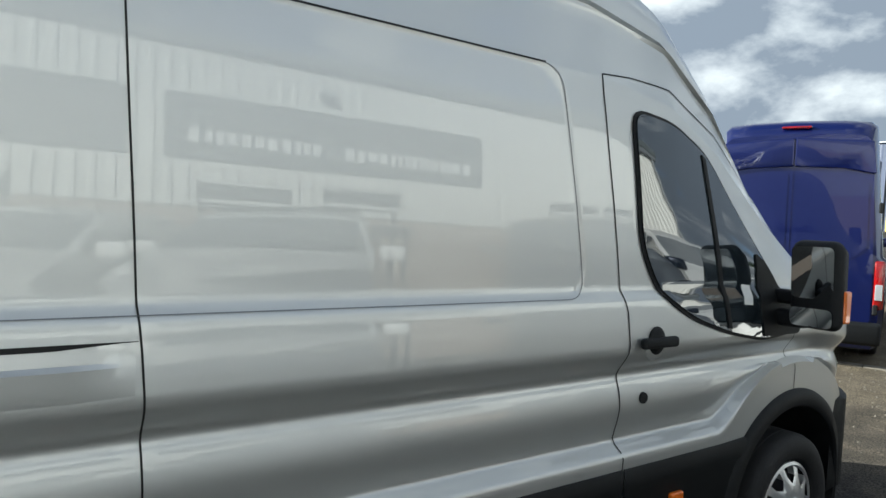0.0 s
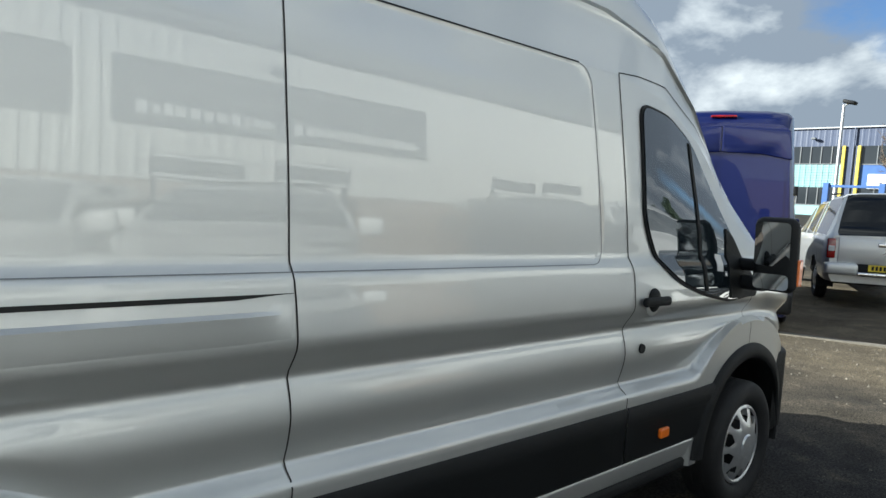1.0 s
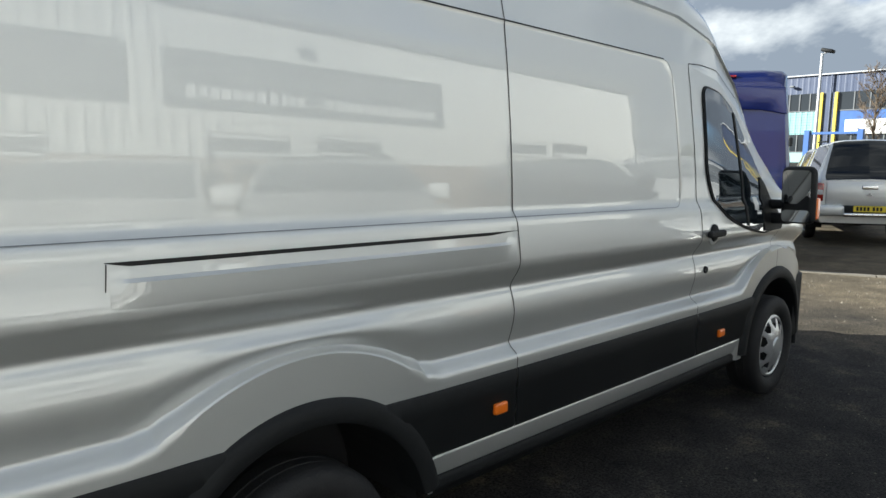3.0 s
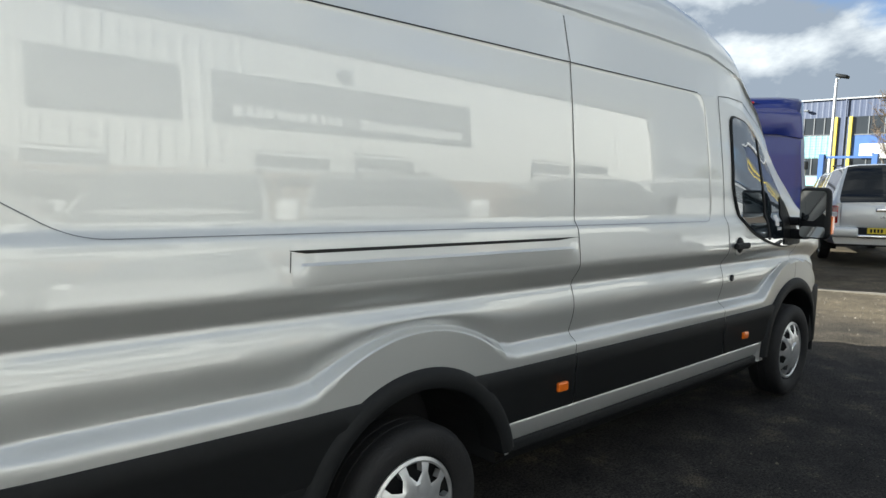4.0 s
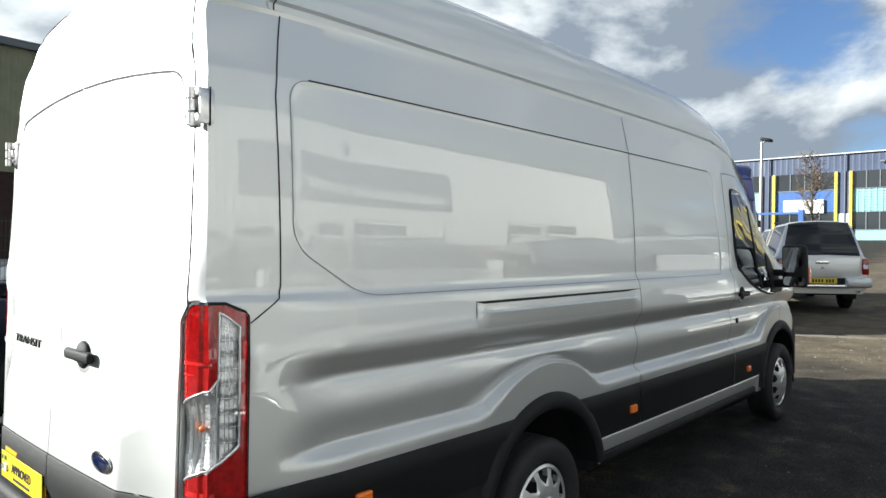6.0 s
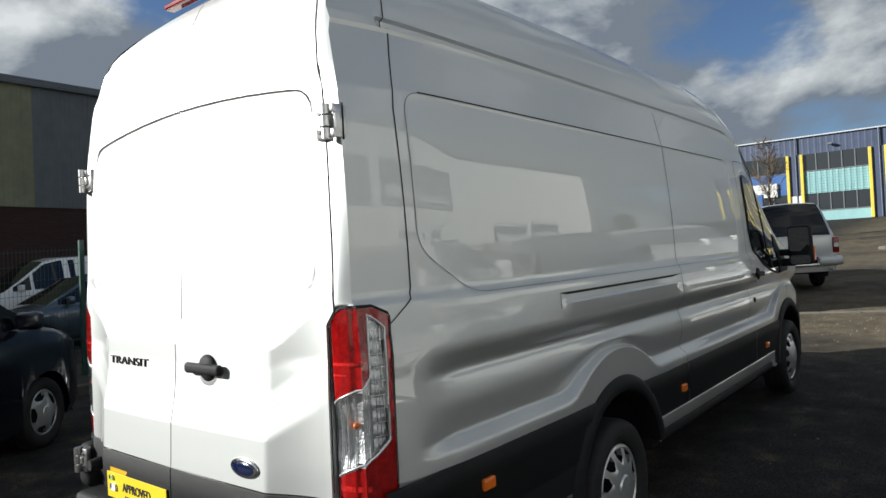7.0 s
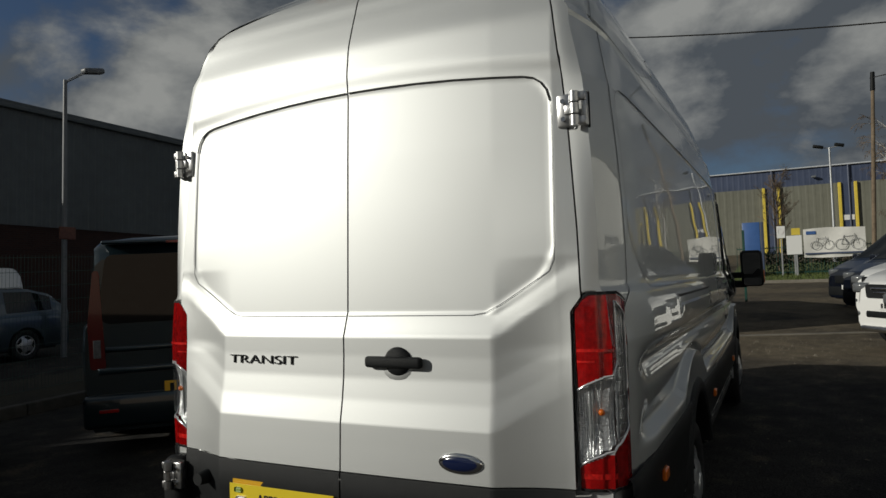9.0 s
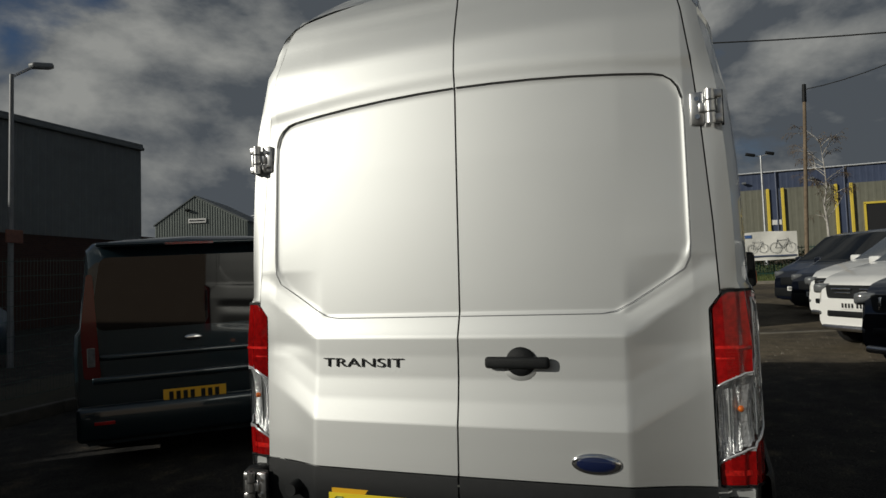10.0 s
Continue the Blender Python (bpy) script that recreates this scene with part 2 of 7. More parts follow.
def ground_mat():
    """Old asphalt, coarse grit, with dusty brown patches and tyre-worn dark ones; the sunlit part is painted paler."""
    m = mat("yard_asphalt", (0.05, 0.05, 0.05), 0.92, spec=0.2)
    n, l = m.node_tree.nodes, m.node_tree.links
    b = n["Principled BSDF"]
    tc = n.new("ShaderNodeTexCoord")
    def noise_(scale, detail, rough=0.6):
        t = n.new("ShaderNodeTexNoise")
        t.inputs["Scale"].default_value = scale
        t.inputs["Detail"].default_value = detail
        t.inputs["Roughness"].default_value = rough
        l.new(tc.outputs["Object"], t.inputs["Vector"])
        return t
    def ramp_(src, stops):
        r = n.new("ShaderNodeValToRGB")
        while len(r.color_ramp.elements) < len(stops):
            r.color_ramp.elements.new(0.5)
        for e, (p, c) in zip(r.color_ramp.elements, stops):
            e.position, e.color = p, (*c, 1)
        l.new(src, r.inputs["Fac"])
        return r
    big, mid, fine = noise_(0.35, 5), noise_(3.0, 8), noise_(75, 4)
    base = ramp_(mid.outputs["Fac"], [(0.3, (0.013, 0.013, 0.014)), (0.56, (0.031, 0.030, 0.029)), (0.70, (0.070, 0.060, 0.048))])
    lit_dust = ramp_(mid.outputs["Fac"], [(0.3, (0.080, 0.068, 0.049)), (0.7, (0.155, 0.131, 0.096))])
    sep = n.new("ShaderNodeSeparateXYZ")
    l.new(tc.outputs["Object"], sep.inputs["Vector"])
    # position masks: the paler brown also paints sunlight on the yard ahead
    sun_x = n.new("ShaderNodeMapRange")
    sun_x.inputs["From Min"].default_value = 5.0
    sun_x.inputs["From Max"].default_value = 7.5
    l.new(sep.outputs["X"], sun_x.inputs["Value"])
    pat = ramp_(big.outputs["Fac"], [(0.30, (0.15, 0.15, 0.15)), (0.55, (1, 1, 1))])
    mul = n.new("ShaderNodeMath")
    mul.operation = "MULTIPLY"
    sun_y = n.new("ShaderNodeMapRange")
    sun_y.inputs["From Min"].default_value = 5.5
    sun_y.inputs["From Max"].default_value = 3.0
    l.new(sep.outputs["Y"], sun_y.inputs["Value"])
    both = n.new("ShaderNodeMath")
    both.operation = "MULTIPLY"
    l.new(sun_x.outputs["Result"], both.inputs[0])
    l.new(sun_y.outputs["Result"], both.inputs[1])
    l.new(both.outputs[0], mul.inputs[0])
    l.new(pat.outputs["Color"], mul.inputs[1])
    mix = n.new("ShaderNodeMixRGB")
    l.new(mul.outputs[0], mix.inputs["Fac"])
    l.new(base.outputs["Color"], mix.inputs["Color1"])
    l.new(lit_dust.outputs["Color"], mix.inputs["Color2"])
    grit = ramp_(fine.outputs["Fac"], [(0.36, (0.35, 0.35, 0.35)), (0.66, (2.0, 1.92, 1.8))])
    mm = n.new("ShaderNodeMixRGB")
    mm.blend_type = "MULTIPLY"
    mm.inputs["Fac"].default_value = 1.0
    l.new(mix.outputs["Color"], mm.inputs["Color1"])
    l.new(grit.outputs["Color"], mm.inputs["Color2"])
    l.new(mm.outputs["Color"], b.inputs["Base Color"])
    bp = n.new("ShaderNodeBump")
    bp.inputs["Strength"].default_value = 0.9
    bp.inputs["Distance"].default_value = 0.012
    l.new(fine.outputs["Fac"], bp.inputs["Height"])
    l.new(bp.outputs["Normal"], b.inputs["Normal"])
    return m


M_GROUND = ground_mat()


def add_ribs(m, pitch, relief):
    """Fine moulded ribs across a lamp lens."""
    n, l = m.node_tree.nodes, m.node_tree.links
    tc = n.new("ShaderNodeTexCoord")
    w = n.new("ShaderNodeTexWave")
    w.wave_type, w.bands_direction = "BANDS", "Z"
    w.inputs["Scale"].default_value = 0.314 / pitch
    l.new(tc.outputs["Object"], w.inputs["Vector"])
    bp = n.new("ShaderNodeBump")
    bp.inputs["Strength"].default_value = relief
    bp.inputs["Distance"].default_value = 0.003
    l.new(w.outputs["Fac"], bp.inputs["Height"])
    l.new(bp.outputs["Normal"], n["Principled BSDF"].inputs["Normal"])


add_ribs(M_RED, 0.008, 0.07)


def clear_cover(name, gloss):
    """Thin clear plastic: mostly see-through with a faint mirror sheen."""
    m = bpy.data.materials.new(name)
    m.use_nodes = True
    n, l = m.node_tree.nodes, m.node_tree.links
    n.clear()
    out, mix, tr, gl = n.new("ShaderNodeOutputMaterial"), n.new("ShaderNodeMixShader"), n.new("ShaderNodeBsdfTransparent"), n.new("ShaderNodeBsdfGlossy")
    tr.inputs["Color"].default_value = (0.93, 0.94, 0.95, 1)
    gl.inputs["Roughness"].default_value = 0.03
    mix.inputs["Fac"].default_value = gloss
    l.new(tr.outputs[0], mix.inputs[1])
    l.new(gl.outputs[0], mix.inputs[2])
    l.new(mix.outputs[0], out.inputs["Surface"])
    return m


M_LENS = clear_cover("clear_lamp_lens", 0.07)

# ---- tools ----
GS, G0 = 0.0413, -0.182


def gz(x):
    """Height of the yard, which rises gently ahead of the van."""
    return G0 + GS * x if x < 30 else G0 + GS * 30 + 0.078 * (x - 30)


def thing(name, label, category, m=None, group="", kind=""):
    ob = new(name)
    if m is not None:
        ob.matrix_world = m
    return tagged(ob, label, category, group, kind)


def link_mesh(name, me, material, parent=None, label="", smooth=False):
    me.materials.append(material)
    ob = new(name, me)
    if parent is not None:
        ob.parent = parent
    if label:
        tagged(ob, label)
    if smooth:
        me.shade_smooth()
    return ob


def part(name, bm, material, parent=None, label="", smooth=False, sharp=0.0):
    me = bpy.data.meshes.new(name)
    bm.to_mesh(me)
    bm.free()
    ob = link_mesh(name, me, material, parent, label, smooth)
    if sharp:
        me.shade_smooth()
        me.set_sharp_from_angle(angle=radians(sharp))
    return ob


def raw(name, verts, faces, material, parent=None, label="", smooth=True, sharp=0.0):
    me = bpy.data.meshes.new(name)
    me.from_pydata([tuple(v) for v in verts], [], faces)
    me.validate()
    me.update()
    ob = link_mesh(name, me, material, parent, label, smooth)
    if sharp:
        me.set_sharp_from_angle(angle=radians(sharp))
    return ob


def lerp(xs, ys, x):
    return float(np.interp(x, xs, ys))


def sstep(a, b, x):
    t = min(1.0, max(0.0, (x - a) / (b - a))) if a != b else float(x > a)
    return t * t * (3 - 2 * t)


def sheet(name, fn, us, vs, material, parent=None, label="", flip=False, sharp=0.0):
    """A smooth surface fn(u, v) over a grid."""
    verts = [fn(u, v) for u in us for v in vs]
    nv = len(vs)
    faces = []
    for i in range(len(us) - 1):
        for j in range(nv - 1):
            a, b, c, d = i * nv + j, (i + 1) * nv + j, (i + 1) * nv + j + 1, i * nv + j + 1
            faces.append((d, c, b, a) if flip else (a, b, c, d))
    return raw(name, verts, faces, material, parent, label, True, sharp)


def box_bm(sx, sy, sz, at=(0, 0, 0), bevel=0.0, seg=2, bm=None, rot=None):
    own = bmesh.new()
    bmesh.ops.create_cube(own, size=1.0)
    bmesh.ops.scale(own, vec=(sx, sy, sz), verts=own.verts)
    if bevel:
        bmesh.ops.bevel(own, geom=own.edges[:], offset=bevel, segments=seg, affect="EDGES", profile=0.5)
    if rot is not None:
        bmesh.ops.transform(own, matrix=rot, verts=own.verts)
    bmesh.ops.translate(own, vec=at, verts=own.verts)
    if bm is None:
        return own
    tmp = bpy.data.meshes.new("tmp")
    own.to_mesh(tmp)
    own.free()
    bm.from_mesh(tmp)
    bpy.data.meshes.remove(tmp)
    return bm


def cyl_bm(r1, r2, p, q, seg=16, bm=None, caps=True):
    """A tapered rod from p to q."""
    bm = bm or bmesh.new()
    p, q = Vector(p), Vector(q)
    m = Matrix.Translation((p + q) / 2) @ (q - p).to_track_quat("Z", "Y").to_matrix().to_4x4()
    bmesh.ops.create_cone(bm, cap_ends=caps, segments=seg, radius1=r1, radius2=r2, depth=(q - p).length, matrix=m)
    return bm


def prism(poly, axis, a, b, bm=None, bevel=0.0):
    """A flat outline (pairs) drawn out along an axis from a to b."""
    own = bmesh.new()
    def put(u, v, w):
        return {"x": (w, u, v), "y": (u, w, v), "z": (u, v, w)}[axis]
    lo = [own.verts.new(put(u, v, a)) for u, v in poly]
    hi = [own.verts.new(put(u, v, b)) for u, v in poly]
    n = len(poly)
    own.faces.new(lo)
    own.faces.new(hi[::-1])
    for i in range(n):
        own.faces.new((lo[(i + 1) % n], lo[i], hi[i], hi[(i + 1) % n]))
    bmesh.ops.recalc_face_normals(own, faces=own.faces)
    if bevel:
        bmesh.ops.bevel(own, geom=own.edges[:], offset=bevel, segments=2, affect="EDGES", profile=0.5)
    if bm is None:
        return own
    tmp = bpy.data.meshes.new("tmp")
    own.to_mesh(tmp)
    own.free()
    bm.from_mesh(tmp)
    bpy.data.meshes.remove(tmp)
    return bm


def ribbon(name, pts, normals, width, material, parent, lift=0.0012, label=""):
    """A thin flexible strip laid along points of a surface."""
    verts, faces = [], []
    for i, (p, nrm) in enumerate(zip(pts, normals)):
        p, nrm = Vector(p), Vector(nrm).normalized()
        q = Vector(pts[min(i + 1, len(pts) - 1)]) - Vector(pts[max(i - 1, 0)])
        side = q.cross(nrm).normalized() * width / 2
        verts += [p + side + nrm * lift, p - side + nrm * lift]
        if i:
            faces.append((2 * i - 2, 2 * i - 1, 2 * i + 1, 2 * i))
    return raw(name, verts, faces, material, parent, label, True)


def tube(name, pts, r, material, parent=None, seg=8, label=""):
    """A round bar swept along points."""
    verts, faces = [], []
    for i, p in enumerate(pts):
        d = (Vector(pts[min(i + 1, len(pts) - 1)]) - Vector(pts[max(i - 1, 0)])).normalized()
        u = d.cross(Vector((0, 0, 1))).normalized()
        v = u.cross(d)
        verts += [Vector(p) + (u * math.cos(2 * math.pi * k / seg) + v * math.sin(2 * math.pi * k / seg)) * r for k in range(seg)]
        if i:
            faces += [((i - 1) * seg + k, (i - 1) * seg + (k + 1) % seg, i * seg + (k + 1) % seg, i * seg + k) for k in range(seg)]
    return raw(name, verts, faces, material, parent, label, True)


def rounded(pts, r, n=5):
    """Round the corners of an outline."""
    out = []
    k = len(pts)
    for i in range(k):
        p, a, b = Vector(pts[i]), Vector(pts[i - 1]), Vector(pts[(i + 1) % k])
        da, db = (a - p), (b - p)
        ra = min(r, da.length * 0.45, db.length * 0.45)
        s, e = p + da.normalized() * ra, p + db.normalized() * ra
        for j in range(n + 1):
            t = j / n
            q = s * (1 - t) ** 2 + p * 2 * t * (1 - t) + e * t * t
            out.append((q.x, q.y))
    return out

# ---- the silver high-roof van ----
van = thing("panel_van", "long silver high-roof panel van with black lower cladding", "van", pose(0, 0, 0, 0, -1.0, 0))
HUB_F, HUB_R = (3.75, 0.27), (0.0, 0.185)
ARCH_R = 0.50
GUT = 2.25
XS_G = [-2, 2.40, 2.80, 3.14, 3.47, 3.96, 4.10, 4.8]
ZG = [2.25, 2.25, 2.19, 2.00, 1.70, 1.34, 1.27, 1.20]
YG = [0.895, 0.895, 0.885, 0.868, 0.845, 0.805, 0.79, 0.76]
XS_H = [-1.82, -1.76, -1.70, -1.6, -1.4, -1, 0, 1.8, 2.1, 2.4, 2.7, 2.9, 3.14, 3.47, 3.96, 4.1, 4.35, 4.55, 4.68, 4.75]
HH = [2.53, 2.59, 2.625, 2.655, 2.68, 2.69, 2.70, 2.69, 2.66, 2.60, 2.505, 2.41, 2.20, 1.90, 1.44, 1.33, 1.26, 1.20, 1.14, 1.08]
NOSE_X = [3.9, 4.1, 4.4, 4.6, 4.75]


def press(x, z):
    """1 inside the pressed side panel, 0 outside, with rounded corners."""
    lo = 1.272 + (0.60 * (-1.20 - x) if x < -1.20 else 0.0)
    right = 2.345 - 0.14 * (z - 1.3) / 0.72
    dx = min(x + 1.495, right - x)
    dz = min(2.022 - z, z - lo)
    r = 0.11
    d = r - math.hypot(r - dx, r - dz) if dx < r and dz < r else min(dx, dz)
    return sstep(-0.003, 0.012, d)


def ridge(x):
    """Height of the ridge that runs along the flank and over the wheel arches."""
    z = 0.70
    for hx, hz in (HUB_F, HUB_R):
        if abs(x - hx) < 0.70:
            a = hz + math.sqrt(0.49 - (x - hx) ** 2)
            z = max(z, a) if abs(a - z) > 0.06 else (z + a) / 2 + 0.03 * (1 - ((a - z) / 0.06) ** 2) * 0.5 + abs(a - z) / 2
    return z


PROF_Z = [0.1, 0.27, 0.4, 0.43, 0.6, 0.66, 0.7, 0.712, 0.73, 0.75, 0.765, 0.79, 0.82, 0.85, 0.87, 0.885, 0.9, 0.93, 0.965, 0.98, 0.99, 1.005, 1.05, 1.065, 1.075, 1.1, 1.16, 1.255, 1.272, 1.298, 1.45, 1.6, 1.75, 1.9, 2.02, 2.05, 2.25]
PROF_Y = [0.96, 0.995, 1.01, 1.03, 1.038, 1.041, 1.044, 1.041, 1.023, 1.0105, 1.0085, 1.0100, 1.0135, 1.0170, 1.0190, 1.0195, 1.0185, 1.0145, 1.0045, 0.997, 0.995, 1.0, 1.031, 1.041, 1.0465, 1.051, 1.0475, 1.0385, 1.0315, 1.018, 1.018, 1.014, 1.006, 0.995, 0.983, 0.975, 0.934]


def side_y(x, z, pocket=False):
    """Half width of the body at a station x and a height z below the gutter."""
    rd = ridge(x)
    zz = z
    if rd > 0.705 and z < 0.955:
        zz = z - (rd - 0.70) if z < rd else 0.70 + (z - rd) * 0.255 / max(0.05, 0.955 - rd)
        zz = max(zz, 0.43)
    y = (lerp(PROF_Z, PROF_Y, zz - 0.006) + 2 * lerp(PROF_Z, PROF_Y, zz) + lerp(PROF_Z, PROF_Y, zz + 0.006)) / 4
    if 0.715 < zz < 0.90:
        h = sstep(0.715, 0.757, zz) if zz < 0.757 else ((0.90 - zz) / 0.143) ** 2
        y -= 0.020 * min(1.0, max(0.0, (0.955 - rd) / 0.255)) * h
    if x < -1.28 and z < 1.27:
        y += (lerp([0.43, 0.66, 0.70, 0.95, 1.10, 1.27], [1.030, 1.039, 1.040, 1.044, 1.047, 1.033], z) - y) * sstep(-1.28, -1.60, x)
    y -= 0.0045 * press(x, z)
    y -= 0.012 * ((x - 0.6) / 2.4) ** 2
    y -= 0.052 * (max(0.0, -1.25 - x) / 0.55) ** 2
    y -= 0.42 * max(0.0, (x - 4.05) / 0.7) ** 2.2
    if pocket and 0.648 < z < lerp([-1.80, -1.66], [1.262, 1.215], x):
        y -= 0.06 * sstep(-1.662, -1.676, x)
    y -= 0.03 * sstep(2.45, 3.2, x) * sstep(1.25, 2.0, z)
    return y


def side_z(x, zr):
    """Heights above the shoulder are squeezed under the falling pillar, and the nose drops."""
    z = zr
    if zr > 1.29:
        z = 1.29 + (zr - 1.29) * max(0.02, (lerp(XS_G, ZG, x) - 1.29)) / (GUT - 1.29)
    if x > 3.9 and z > 0.5:
        z = 0.5 + (z - 0.5) * lerp(NOSE_X, [1, 0.965, 0.88, 0.80, 0.70], x)
    return z


def arch_low(x):
    low = 0.27
    for hx, hz in (HUB_F, HUB_R):
        if abs(x - hx) < ARCH_R:
            low = max(low, hz + math.sqrt(ARCH_R ** 2 - (x - hx) ** 2))
    return low


ROOF_T = [(0.934, 2.25), (0.897, 2.262), (0.887, 2.268), (0.887, 2.292), (0.905, 2.300), (0.901, 2.36), (0.886, 2.43), (0.86, 2.51), (0.815, 2.575), (0.74, 2.625), (0.62, 2.66), (0.42, 2.685), (0.20, 2.697), (0.0, 2.70)]


def roof_pt(x, k):
    y0, z0 = ROOF_T[k]
    if k in (1, 2, 3):
        f = sstep(-1.52, -1.57, x)
        y0 += f * (ROOF_T[0][0] + (ROOF_T[4][0] - ROOF_T[0][0]) * k / 4 - y0)
        z0 += f * (ROOF_T[0][1] + (ROOF_T[4][1] - ROOF_T[0][1]) * k / 4 - z0)
    g, h = lerp(XS_G, ZG, x), lerp(XS_H, HH, x)
    s = lerp(XS_G, YG, x) / 0.895
    z = g + (z0 - GUT) * (1.0 if k <= 4 and x < 1.5 else max(0.03, (h - g)) / (2.70 - GUT))
    y = y0 * s - 0.052 * (max(0.0, -1.25 - x) / 0.55) ** 2 * (y0 / 0.895)
    if x > 3.9:
        z = 0.5 + (z - 0.5) * lerp(NOSE_X, [1, 0.985, 0.93, 0.86, 0.74], x)
        y -= 0.35 * max(0.0, (x - 4.05) / 0.7) ** 2.2 * (y0 / 0.895)
    return y, z


TAIL_X = -1.80


def tail_lean(x, z):
    """The tail leans forward with height."""
    t = sstep(-1.45, TAIL_X, x)
    return t * lerp([0.2, 0.6, 1.1, 1.3, 1.9, 2.2, 2.45, 2.70], [0.01, 0.0, 0.0, 0.012, 0.025, 0.044, 0.10, 0.20], z)


stations = sorted(set([round(-1.80 + 0.033 * i, 4) for i in range(200) if i != 1] + [-1.785, -1.770, -1.760] + [-1.645, -1.655, -1.662, -1.669, -1.676, -1.52, -1.53, -1.54, -1.55, -1.56, -1.57] + [round(-1.505 + 0.004 * i, 4) for i in range(8)] + [round(2.19 + 0.006 * i, 4) for i in range(28)]
                      + [round(c + r * math.cos(a * math.pi / 30), 4) for c in (0.0, 3.75) for r in (ARCH_R, 0.70) for a in range(31)]))
stations = [x for x in stations if x <= 4.75]
rows_z = sorted(set([0.27, 0.40, 0.43, 0.50, 0.57, 0.63, 0.66, 0.68, 0.70, 0.712, 0.72, 0.73, 0.738, 0.752, 0.758] + [round(0.745 + 0.02 * i, 3) for i in range(11)] + [round(0.958 + 0.008 * i, 3) for i in range(20)] + [1.13, 1.155] + [1.18, 1.20, 1.23, 1.255, 1.262, 1.267, 1.272, 1.277, 1.282, 1.288, 1.298]
                    + [round(1.32 + 0.025 * i, 3) for i in range(27)] + [1.99, 2.002, 2.008, 2.012, 2.016, 2.019, 2.022, 2.026, 2.032, 2.05, 2.09, 2.13, 2.17, 2.20, 2.235]))


def body_side(sgn):
    verts, faces = [], []
    nr = len(rows_z) + len(ROOF_T)
    for x in stations:
        low = arch_low(x)
        for zr in rows_z:
            rd = ridge(x)
            if rd > 0.705 and 0.42 < zr < 0.955:
                zr = rd + (zr - 0.70) * (0.955 - rd) / 0.255 if zr >= 0.70 else zr + rd - 0.70
            z = max(side_z(x, zr), low)
            verts.append((x + tail_lean(x, z), sgn * side_y(x, zr if zr > low else low, True), z))
        for k in range(len(ROOF_T)):
            y, z = roof_pt(x, k)
            verts.append((x + tail_lean(x, z), sgn * y, z))
    for i in range(len(stations) - 1):
        for j in range(nr - 1):
            a, b, c, d = i * nr + j, (i + 1) * nr + j, (i + 1) * nr + j + 1, i * nr + j + 1
            if j < len(rows_z) - 1 and abs(verts[a][2] - verts[d][2]) + abs(verts[b][2] - verts[c][2]) < 1e-6:
                continue
            faces.append((a, b, c, d) if sgn < 0 else (d, c, b, a))
    return verts, faces


vr, fr = body_side(-1)
vl, fl = body_side(1)
raw("body_shell", vr + vl, fr + [tuple(i + len(vr) for i in f) for f in fl], M_SILVER, van, "glossy silver metallic bodywork", True, 28)
nsec = len(rows_z) + len(ROOF_T)
bmc = bmesh.new()
bmc.faces.new([bmc.verts.new(Vector(v) + Vector((0.012, 0, 0))) for v in vr[:nsec] + vl[:nsec][::-1]])
part("rear_frame", bmc, M_SILVER, van)
bmc = bmesh.new()
bmc.faces.new([bmc.verts.new(Vector(v)) for v in (vr[-nsec:] + vl[-nsec:][::-1])[::-1]])
part("grille_panel", bmc, M_PLASTIC, van)


def on_side(x, z, sgn=-1):
    """A point and normal of the body side."""
    def p(a, b):
        return Vector((a + tail_lean(a, b), sgn * side_y(a, b), side_z(a, b)))
    c = p(x, z)
    n = (p(x + 0.004, z) - c).cross(p(x, z + 0.004) - c)
    return c, (n if n.y * sgn > 0 else -n).normalized()


def seam(pts, width=0.006, sgn=-1, name="panel_gap", material=None):
    dense = []
    for (x0, z0), (x1, z1) in zip(pts, pts[1:]):
        k = max(2, int(math.hypot(x1 - x0, z1 - z0) / 0.02))
        dense += [(x0 + (x1 - x0) * i / k, z0 + (z1 - z0) * i / k) for i in range(k)]
    dense.append(pts[-1])
    cn = [on_side(x, z, sgn) for x, z in dense]
    return ribbon(name, [c for c, n in cn], [n for c, n in cn], width, material or M_GAP, van, 0.0015)


def roof_seam(sgn):
    """The joint of the tail frame carried up over the gutter and the roof edge."""
    pts, nrm = [], []
    for k in range(0, 11):
        y, z = roof_pt(-1.505, k)
        ya, za = roof_pt(-1.505, max(0, k - 1))
        yb, zb = roof_pt(-1.505, min(12, k + 1))
        pts.append((-1.505 + tail_lean(-1.505, z), sgn * y, z))
        nrm.append((0, sgn * (zb - za), ya - yb))
    ribbon("panel_gap", pts, nrm, 0.005, M_GAP, van, 0.002)


